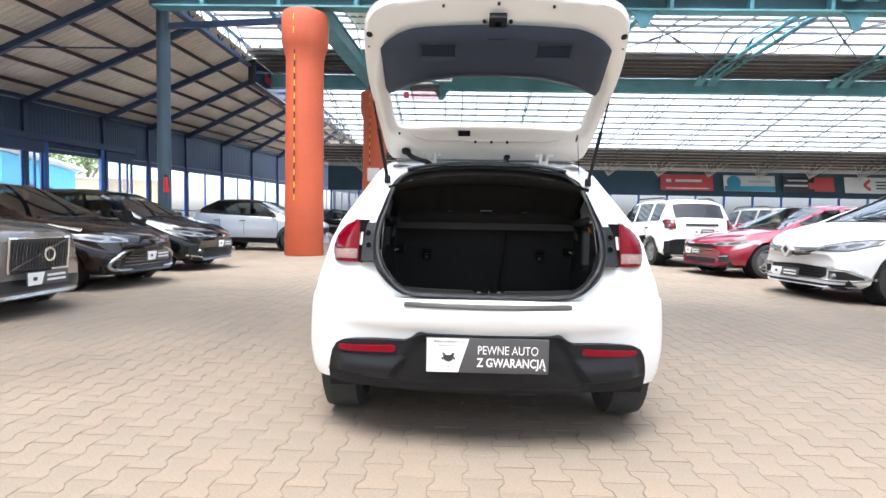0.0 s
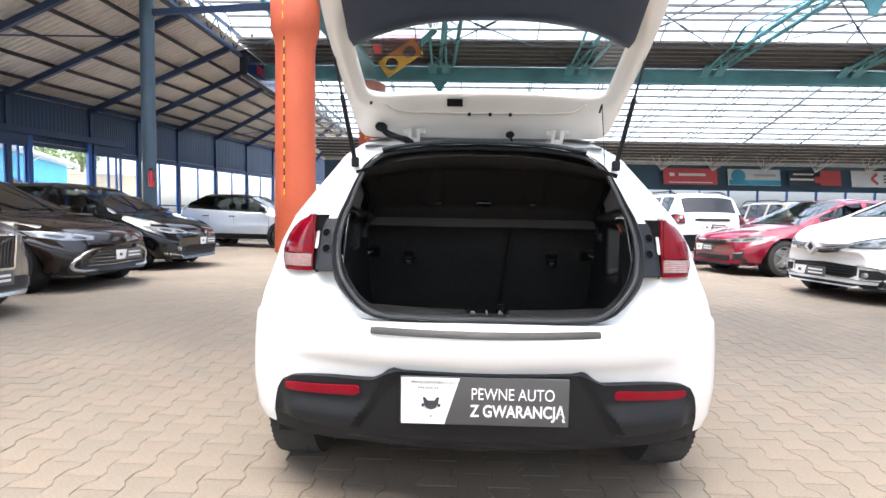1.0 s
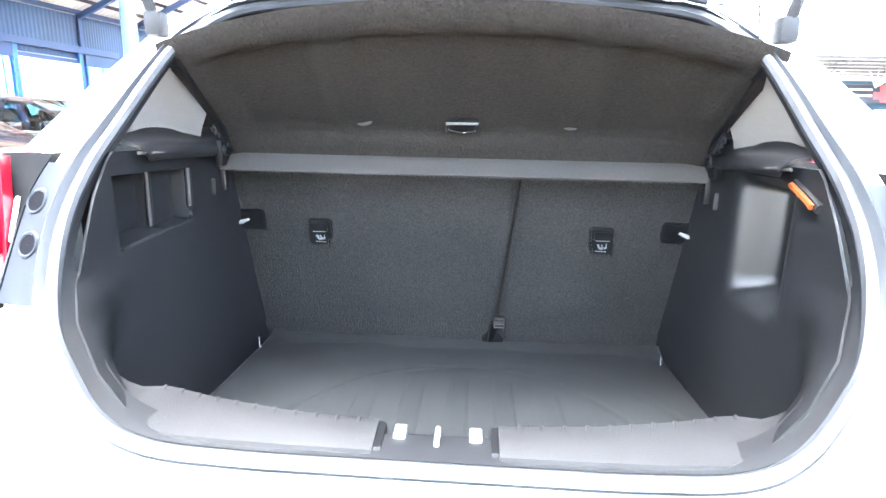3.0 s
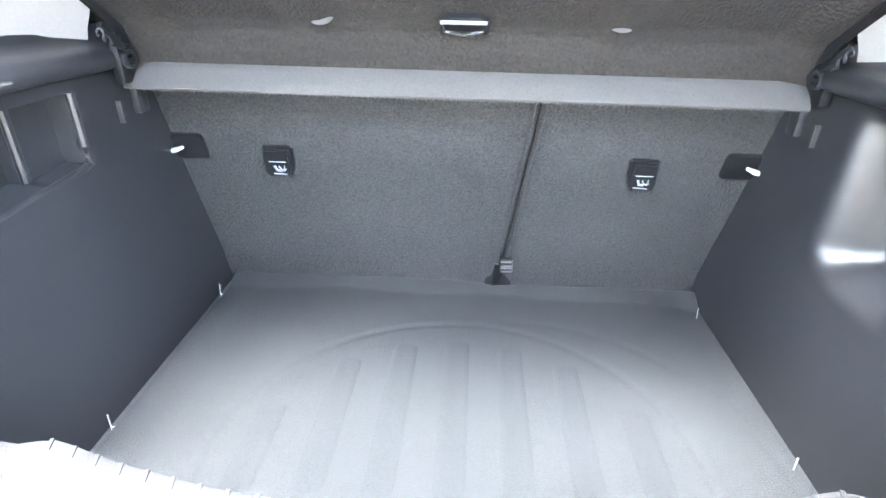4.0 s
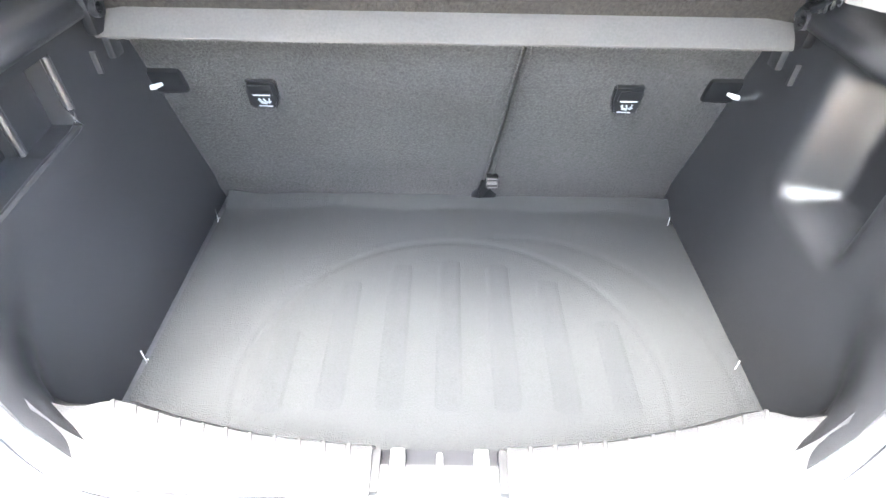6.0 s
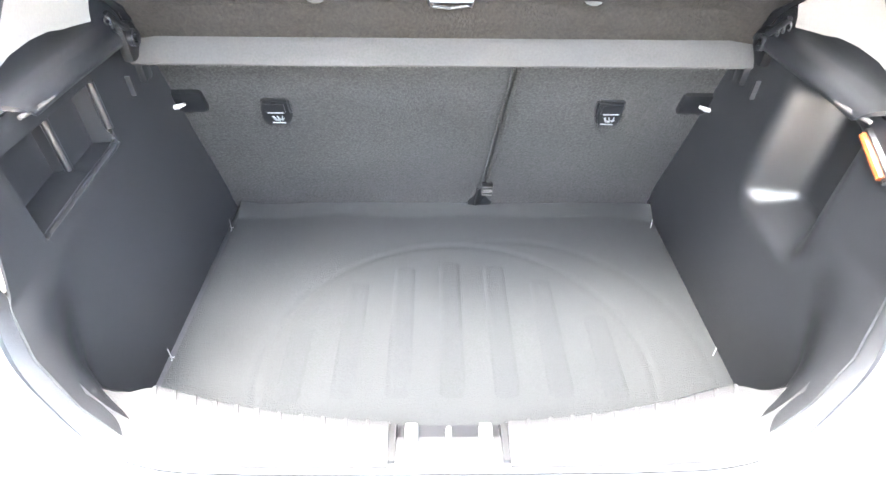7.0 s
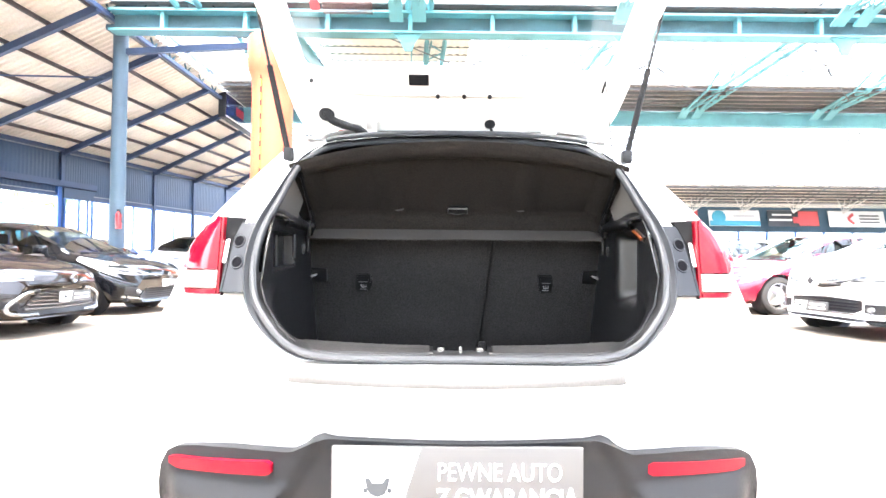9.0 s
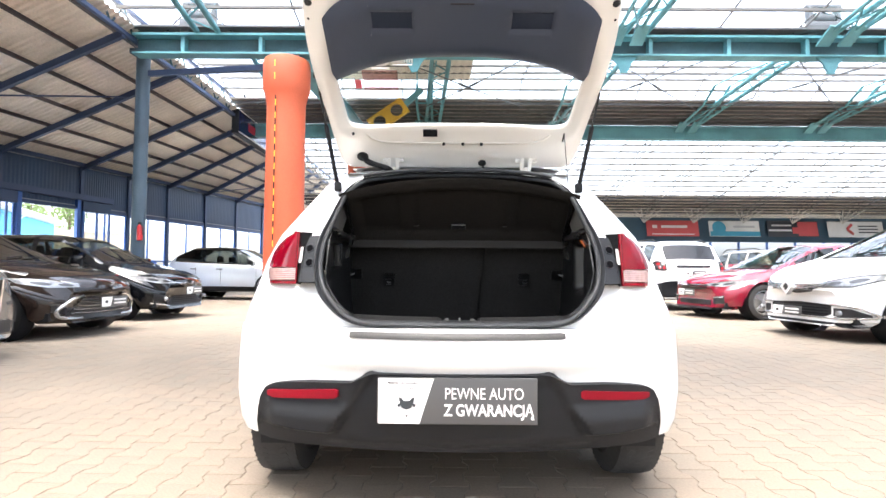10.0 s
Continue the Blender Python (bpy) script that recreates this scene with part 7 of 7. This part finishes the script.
def grey_estate():
    c = thing("estate_car", "grey-bronze estate with an upright slatted grille", "car")
    sh = Shell(1.88, [(0, 0.76), (0.03, 0.81), (0.12, 0.84), (0.5, 0.90), (1.3, 0.99), (1.5, 1.01), (2.35, 1.41), (2.8, 1.47), (4.2, 1.44), (4.75, 1.05), (4.93, 0.85)],
               [(0, 0.55), (1.3, 0.92), (1.6, 0.95), (4.4, 1.02), (4.9, 0.9)], 0.19, (0.88, 3.82), 0.34, nose=0.42, bow=0.07)
    sh.build(GREYGOLD, c, [(1.52, 2.33), (4.25, 4.7)], [(1.85, 2.7), (2.8, 3.6), (3.7, 4.4)])
    fit_out(sh, c, spokes=10, plate=(0, -0.03, 1), mirror_y=1.85, mirrors=GREYGOLD, plate_z=0.375)
    g = sh.drape("grille", cols_between(-0.36, 0.36, [(0, 0.50), (0.06, 0.45), (0.94, 0.45), (1, 0.50)], [(0, 0.72), (0.06, 0.76), (0.94, 0.76), (1, 0.72)], 20), GRILLE, nv=5)
    for i in range(18):
        x = -0.325 + 0.65 * i / 17
        sh.drape("grille_slat", [(x - 0.003, 0.47, 0.74), (x + 0.003, 0.47, 0.74)], SLAT, off=0.016, nv=2, parent=g)
    sh.drape("grille_frame", cols_between(-0.38, 0.38, [(0, 0.755), (1, 0.755)], [(0, 0.775), (1, 0.775)], 16), CHROME, off=0.015, nv=1)
    sh.drape("grille_frame", cols_between(-0.38, 0.38, [(0, 0.435), (1, 0.435)], [(0, 0.455), (1, 0.455)], 16), CHROME, off=0.015, nv=1)
    part("badge", lathe(bmesh.new(), [(-0.03, 0.048), (-0.045, 0.052), (-0.045, 0.072), (-0.01, 0.076)], 28, "y", (0, -0.01, 0.605), caps=False), CHROME, c)
    sh.drape("badge_bar", [(x, 0.605 + 0.42 * x - 0.009, 0.605 + 0.42 * x + 0.009) for x in np.linspace(-0.33, 0.33, 19)], SLAT, off=0.02, nv=1, parent=g)
    sh.drape("lower_intake", cols_between(-0.62, 0.62, [(0, 0.25), (1, 0.25)], [(0, 0.34), (0.1, 0.37), (0.9, 0.37), (1, 0.34)], 20), GRILLE)
    for s in (-1, 1):
        sh.drape("grille_frame", [(s * 0.375 - 0.012, 0.45, 0.765), (s * 0.375 + 0.012, 0.45, 0.765)], CHROME, off=0.016, nv=4)
    sh.drape("silver_splitter", cols_between(-0.72, 0.72, [(0, 0.2), (1, 0.2)], [(0, 0.232), (1, 0.232)], 20), SILVER, off=0.02, nv=2)
    for s in (-1, 1):
        sh.drape("headlight", cols_between(s * 0.5, s * 0.9, [(0, 0.60), (1, 0.66)], [(0, 0.73), (1, 0.80)], 14), HEADLIGHT)
    return c


grey_estate().matrix_world = pose(-4.20, 2.88, 0, 0, 0, 90)


def ice_crossover():
    c = thing("crossover_car", "pale blue-white crossover with dark roof and cladding", "car")
    sh = Shell(1.80, [(0, 0.72), (0.05, 0.84), (0.2, 0.92), (0.9, 1.03), (1.05, 1.05), (1.9, 1.49), (2.4, 1.55), (3.3, 1.53), (3.9, 1.2), (4.12, 1.0), (4.18, 0.8)],
               [(0, 0.6), (1.0, 0.95), (1.3, 1.0), (3.7, 1.12), (4.18, 1.0)], 0.24, (0.84, 3.44), 0.335)
    sh.build(ICE, c, [(1.07, 1.88), (3.35, 3.85)], [(1.3, 2.36), (2.36, 3.12), (3.12, 3.75)], roof=(1.3, 3.9, BLACK_PAINT))
    fit_out(sh, c, rim=DARK_RIM, plate=(0, -0.03, 1), mirror_y=1.4, plate_z=0.5)
    for s, f in ((1, "side+"), (-1, "side-")):
        sh.drape("sill_cladding", cols_between(1.25, 3.02, [(0, 0.25), (1, 0.25)], [(0, 0.40), (1, 0.40)], 16), BLACK_PLASTIC, face=f, off=0.015, nv=3)
        for a in sh.axles:
            part("arch_cladding", lathe(bmesh.new(), [(s * 0.84, 0.39), (s * 0.915, 0.395), (s * 0.915, 0.45), (s * 0.84, 0.455)], 40, "x", (0, a, 0.335), caps=False), BLACK_PLASTIC, c)
        sh.drape("headlight", cols_between(s * 0.5, s * 0.84, [(0, 0.80), (1, 0.78)], [(0, 0.84), (1, 0.83)], 10), HEADLIGHT)
        sh.drape("lamp_cluster", cols_between(s * 0.55, s * 0.82, [(0, 0.5), (1, 0.5)], [(0, 0.68), (1, 0.7)], 8), GRILLE)
    sh.drape("grille", cols_between(-0.5, 0.5, [(0, 0.5), (1, 0.5)], [(0, 0.74), (1, 0.74)], 16), GRILLE)
    return c


ice_crossover().matrix_world = pose(-4.2, 14.3, 0, 0, 0, 86)


def white_people_carrier():
    c = thing("people_carrier", "white compact people carrier with a diamond badge", "car")
    sh = Shell(1.87, [(0, 0.66), (0.04, 0.78), (0.14, 0.86), (0.5, 0.98), (0.95, 1.08), (1.05, 1.10), (2.15, 1.60), (2.6, 1.64), (3.7, 1.62), (4.2, 1.4), (4.35, 1.1), (4.4, 0.8)],
               [(0, 0.6), (0.9, 0.98), (1.2, 1.04), (4.1, 1.12), (4.4, 1.0)], 0.2, (0.9, 3.70), 0.35)
    sh.build(WHITE, c, [(1.07, 2.13), (3.95, 4.3)], [(1.5, 1.75), (1.82, 2.8), (2.88, 3.6), (3.68, 4.05)])
    fit_out(sh, c, rim=DARK_RIM, spokes=5, plate=(0, -0.04, 1), mirror_y=1.75, mirrors=WHITE, plate_z=0.37)
    g = sh.drape("upper_grille", cols_between(-0.5, 0.5, [(0, 0.72), (0.25, 0.63), (0.5, 0.6), (0.75, 0.63), (1, 0.72)], [(0, 0.755), (0.3, 0.735), (0.7, 0.735), (1, 0.755)], 20), GRILLE, nv=5)
    for z in (0.66, 0.69, 0.72):
        sh.drape("grille_bar", [(x, z - 0.006, z + 0.006) for x in np.linspace(-0.42 - (z - 0.72), 0.42 + (z - 0.72), 9)], SILVER, off=0.016, nv=1, parent=g)
    dia = prism([(0, -0.05, 0.80), (0.105, -0.05, 0.69), (0, -0.05, 0.58), (-0.105, -0.05, 0.69)], (0, 0.06, 0))
    bd = part("badge", dia, mat("satin_badge_chrome", (0.72, 0.72, 0.73), 0.35, metal=0.35), c, "chrome diamond badge")
    part("badge_core", prism([(0, -0.054, 0.745), (0.052, -0.054, 0.69), (0, -0.054, 0.635), (-0.052, -0.054, 0.69)], (0, 0.01, 0)), GRILLE, bd)
    sh.drape("lower_intake", cols_between(-0.52, 0.52, [(0, 0.35), (0.1, 0.31), (0.9, 0.31), (1, 0.35)], [(0, 0.47), (0.5, 0.49), (1, 0.47)], 20), GRILLE)
    slats(sh, "intake_slat", -0.48, 0.48, 0.33, 0.48, 4, BLACK_PLASTIC)
    sh.ribbon("chrome_brow", [(0.52, 0.470), (0.64, 0.472), (0.76, 0.452), (0.85, 0.405), (0.885, 0.352), (0.86, 0.318), (0.74, 0.305), (0.58, 0.302)], 0.018, SILVER, 0.018, mirror=True)
    sh.ribbon("grille_wing", [(0.08, 0.705), (0.22, 0.712), (0.40, 0.732), (0.52, 0.752)], 0.014, SILVER, 0.02, mirror=True)
    sh.ribbon("grille_wing", [(0.08, 0.668), (0.22, 0.676), (0.38, 0.704), (0.50, 0.738)], 0.012, SILVER, 0.02, mirror=True)
    sh.drape("chrome_lip", cols_between(-0.6, 0.6, [(0, 0.29), (1, 0.29)], [(0, 0.305), (1, 0.305)], 16), SILVER, off=0.014, nv=1)
    sh.drape("black_skirt", cols_between(-0.8, 0.8, [(0, 0.19), (1, 0.19)], [(0, 0.25), (1, 0.25)], 16), BLACK_PLASTIC, off=0.012, nv=2)
    for s in (-1, 1):
        sh.drape("headlight", cols_between(s * 0.45, s * 0.9, [(0, 0.70), (0.6, 0.71), (1, 0.80)], [(0, 0.75), (0.6, 0.83), (1, 0.87)], 14), HEADLIGHT, label="large clear swept headlight")
        sh.drape("fog_pocket", cols_between(s * 0.56, s * 0.86, [(0, 0.33), (0.5, 0.31), (1, 0.33)], [(0, 0.43), (0.6, 0.43), (1, 0.36)], 10), GRILLE)
        part("fog_bulb", lathe(bmesh.new(), [(-0.01, 0.01), (-0.01, 0.028), (0.03, 0.034)], 16, "y", (s * 0.68, 0.10, 0.37)), HEADLIGHT, c)
        sh.drape("lamp_brow", cols_between(s * 0.46, s * 0.90, [(0, 0.748), (0.6, 0.828), (1, 0.868)], [(0, 0.760), (0.6, 0.842), (1, 0.880)], 10), GRILLE, off=0.012, nv=1)
        sh.drape("lamp_sill", cols_between(s * 0.46, s * 0.90, [(0, 0.688), (0.6, 0.698), (1, 0.786)], [(0, 0.700), (0.6, 0.710), (1, 0.80)], 10), GRILLE, off=0.012, nv=1)
    return c


white_people_carrier().matrix_world = pose(4.71, 5.6, 0, 0, 0, -84)


def red_saloon():
    c = thing("saloon_car", "bright red saloon parked nose to the aisle", "car")
    sh = Shell(1.86, [(0, 0.62), (0.04, 0.70), (0.14, 0.76), (0.5, 0.85), (1.2, 0.95), (1.35, 0.97), (2.3, 1.42), (2.7, 1.46), (3.4, 1.44), (4.3, 1.1), (4.8, 1.05), (4.85, 0.8)],
               [(0, 0.5), (1.2, 0.88), (1.5, 0.92), (4.3, 1.0), (4.8, 0.9)], 0.19, (0.95, 3.75), 0.335)
    sh.build(RED_PAINT, c, [(1.37, 2.28), (3.5, 4.2)], [(1.7, 2.6), (2.7, 3.45), (3.52, 3.9)])
    fit_out(sh, c, spokes=5, plate=(0, -0.03, 1), mirror_y=1.7, mirrors=RED_PAINT, plate_z=0.5)
    g = sh.drape("grille", cols_between(-0.48, 0.48, [(0, 0.60), (0.15, 0.555), (0.85, 0.555), (1, 0.60)], [(0, 0.655), (0.5, 0.64), (1, 0.655)], 20), GRILLE)
    sh.drape("grille_frame", cols_between(-0.5, 0.5, [(0, 0.655), (0.5, 0.64), (1, 0.655)], [(0, 0.67), (0.5, 0.655), (1, 0.67)], 16), CHROME, off=0.014, nv=1)
    sh.drape("lower_intake", cols_between(-0.5, 0.5, [(0, 0.27), (1, 0.27)], [(0, 0.36), (1, 0.36)], 14), GRILLE)
    sh.drape("lip", cols_between(-0.8, 0.8, [(0, 0.19), (1, 0.19)], [(0, 0.225), (1, 0.225)], 14), BLACK_PLASTIC, off=0.02, nv=1)
    for s in (-1, 1):
        sh.drape("headlight", cols_between(s * 0.48, s * 0.88, [(0, 0.625), (0.6, 0.62), (1, 0.69)], [(0, 0.66), (0.6, 0.71), (1, 0.75)], 14), HEADLIGHT, label="clear swept headlight")
        sh.drape("lamp_brow", cols_between(s * 0.48, s * 0.88, [(0, 0.66), (0.6, 0.71), (1, 0.75)], [(0, 0.67), (0.6, 0.722), (1, 0.76)], 10), GRILLE, off=0.012, nv=1)
        sh.drape("side_intake", cols_between(s * 0.57, s * 0.75, [(0, 0.3), (1, 0.3)], [(0, 0.42), (1, 0.46)], 8), GRILLE)
        sh.drape("fog_bar", cols_between(s * 0.58, s * 0.74, [(0, 0.4), (1, 0.42)], [(0, 0.42), (1, 0.44)], 6), SILVER, off=0.016, nv=1)
    return c


red_saloon().matrix_world = pose(4.8, 8.85, 0, 0, 0, -82)


def suv(nm, lab, paintm, tall=1.66, rear_lamps="round"):
    c = thing("suv_car", lab, "car")
    sh = Shell(1.80, [(0, 0.75), (0.05, 0.92), (0.25, 1.0), (1.0, 1.08), (1.15, 1.1), (1.9, tall - 0.06), (2.4, tall - 0.01), (3.7, tall - 0.03), (3.95, tall - 0.10), (4.22, 1.16), (4.30, 1.05), (4.34, 0.7)],
               [(0, 0.65), (1.0, 1.0), (1.3, 1.04), (4.0, 1.12), (4.3, 1.0)], 0.28, (0.84, 3.5), 0.345, tail=0.12, bow=0.12)
    sh.build(paintm, c, [(1.17, 1.88), (3.97, 4.2)], [(1.5, 2.3), (2.4, 3.2), (3.3, 3.85)])
    fit_out(sh, c, rim=ALLOY, plate=(0, sh.L + 0.02, -1), mirror_y=1.5, plate_z=0.86)
    sh.drape("rear_bumper", cols_between(-0.85, 0.85, [(0, 0.26), (1, 0.26)], [(0, 0.62), (0.12, 0.68), (0.88, 0.68), (1, 0.62)], 20), BLACK_PLASTIC, face="tail", off=0.05)
    sh.drape("badge_bar", cols_between(-0.4, 0.4, [(0, 1.0), (1, 1.0)], [(0, 1.055), (1, 1.055)], 10), GRILLE, face="tail", off=0.02, nv=1)
    for s in (-1, 1):
        l = sh.drape("tail_lamp", cols_between(s * 0.63, s * 0.84, [(0, 0.93), (1, 0.93)], [(0, 1.15), (1, 1.15)], 6), GRILLE, face="tail", off=0.03)
        for dx, dz in ((0.668, 0.966), (0.752, 0.966), (0.668, 1.056), (0.752, 1.056)):
            sh.drape("lamp_lens", cols_between(s * dx, s * (dx + 0.05), [(0, dz), (1, dz)], [(0, dz + 0.055), (1, dz + 0.055)], 3), AMBER, face="tail", off=0.036, nv=2, parent=l)
        part("roof_rail", tubed([(s * 0.6, 1.9, tall - 0.04), (s * 0.6, 2.1, tall + 0.04), (s * 0.6, 3.5, tall + 0.03), (s * 0.6, 3.7, tall - 0.04)], 0.018, 6), BLACK_PLASTIC, c)
    return c


suv("white", "white SUV with black bumper seen from behind", WHITE).matrix_world = pose(5.38, 14.75, 0, 0, 0, 184)
suv("beige", "beige SUV parked behind the red saloon", BEIGE, 1.62).matrix_world = pose(9.7, 18.0, 0, 0, 0, 186)


def small_car(lab, pm, m, tall=1.47):
    c = thing("small_car", lab, "car")
    sh = Shell(1.75, [(0, 0.66), (0.05, 0.78), (0.2, 0.85), (0.9, 0.98), (1.0, 1.0), (1.8, tall - 0.05), (2.3, tall), (3.3, tall - 0.03), (3.85, 1.15), (4.05, 0.95), (4.1, 0.8)],
               [(0, 0.55), (1.0, 0.9), (1.3, 0.95), (3.7, 1.05), (4.1, 0.95)], 0.2, (0.84, 3.4), 0.32)
    sh.build(pm, c, [(1.02, 1.78), (3.35, 3.8)], [(1.35, 2.2), (2.3, 3.0), (3.1, 3.5)])
    fit_out(sh, c, plate=(0, -0.03, 1), mirror_y=1.35, mirrors=pm)
    sh.drape("grille", cols_between(-0.45, 0.45, [(0, 0.32), (1, 0.32)], [(0, 0.5), (1, 0.5)], 12), GRILLE)
    for s in (-1, 1):
        sh.drape("headlight", cols_between(s * 0.45, s * 0.8, [(0, 0.64), (1, 0.7)], [(0, 0.72), (1, 0.78)], 8), HEADLIGHT)
    c.matrix_world = m
    return c


small_car("black hatchback parked beyond the orange column", BLACK_PAINT, pose(-4.3, 25.0, 0, 0, 0, 75), 1.5)
small_car("blue hatchback parked behind the black estate", BLUE_PAINT, pose(-7.4, 12.7, 0, 0, 0, 84), 1.45)

# ---- block paving ----
PITCH, LONG, JOINT = 0.1348, 0.204, 0.0042


def bone():
    """Outline of one paving block: wide ends, narrow waist."""
    half = [(-0.5, 1), (-0.34, 1), (-0.16, -1), (0.16, -1), (0.34, 1), (0.5, 1)]
    pts = [(PITCH / 2 + 0.0122 * c - JOINT / 2, f * (LONG - JOINT)) for f, c in half]
    return pts + [(-x, y) for x, y in reversed(pts)]


OUT = bone()
NB = len(OUT)
BLOCK_V = [(x * 0.978, y * 0.984, 0.0) for x, y in OUT] + [(x, y, -0.0025) for x, y in OUT] + [(x, y, -0.03) for x, y in OUT]
BLOCK_F = [(0, 1, 2, 9, 10, 11), (2, 3, 8, 9), (3, 4, 5, 6, 7, 8)]
for lv in (0, 1):
    for k in range(NB):
        q = (k + 1) % NB
        BLOCK_F.append((lv * NB + k, (lv + 1) * NB + k, (lv + 1) * NB + q, lv * NB + q))


def paver_mat(name, island):
    m = mat(name, (0.215, 0.178, 0.139), 0.85, grain=0.12, scale=90, stain=0.16, stain_scale=0.9, bump=0.0)
    nt = m.node_tree
    b = nt.nodes["Principled BSDF"]
    link = b.inputs["Base Color"].links[0]
    source = link.from_socket
    rnd = nt.nodes.new("ShaderNodeNewGeometry").outputs["Random Per Island"] if island else nt.nodes.new("ShaderNodeObjectInfo").outputs["Random"]
    mix = nt.nodes.new("ShaderNodeMix")
    mix.data_type, mix.blend_type = "RGBA", "MULTIPLY"
    mix.inputs["Factor"].default_value = 1.0
    ramp = nt.nodes.new("ShaderNodeValToRGB")
    ramp.color_ramp.elements[0].color = (0.95, 0.95, 0.94, 1)
    ramp.color_ramp.elements[1].color = (1.05, 1.0, 0.96, 1)
    nt.links.new(rnd, ramp.inputs[0])
    nt.links.new(source, mix.inputs[6])
    nt.links.new(ramp.outputs[0], mix.inputs[7])
    nt.links.new(mix.outputs[2], b.inputs["Base Color"])
    return m


pave = thing("pavement", "beige interlocking concrete block paving, worn and dusty", "paving", kind="structure")
block = bpy.data.meshes.new("paving_block")
block.from_pydata(BLOCK_V, [], BLOCK_F)
block.materials.append(paver_mat("paver", False))
rest_v, rest_f = [], []
rb = random.Random(11)
for i in range(-103, 104):
    for j in range(-34, 82):
        x = i * PITCH - 0.017
        y = (j + 0.5 + 0.5 * (i % 2)) * LONG
        dz = rb.uniform(-0.0012, 0.0008)
        tx, ty = rb.uniform(-0.004, 0.004), rb.uniform(-0.004, 0.004)
        if (abs(x) < 2.15 and -0.45 < y < -0.02) or (0.78 < abs(x) < 2.15 and -0.02 < y < 2.1):
            o = new("paving_block", block)
            o.parent = pave
            o.matrix_basis = Matrix.Translation((x, y, dz)) @ Euler((ty, tx, 0)).to_matrix().to_4x4()
        else:
            n = len(rest_v)
            rest_v += [(x + a, y + b, c + dz + a * tx + b * ty) for a, b, c in BLOCK_V]
            rest_f += [tuple(n + k for k in f) for f in BLOCK_F]
me = bpy.data.meshes.new("paving_blocks_rest")
me.from_pydata(rest_v, [], rest_f)
me.materials.append(paver_mat("paver_rest", True))
o = new("paving_blocks_rest", me)
o.parent = pave
tagged(o, "beige concrete paving blocks further off", kind="stuff")
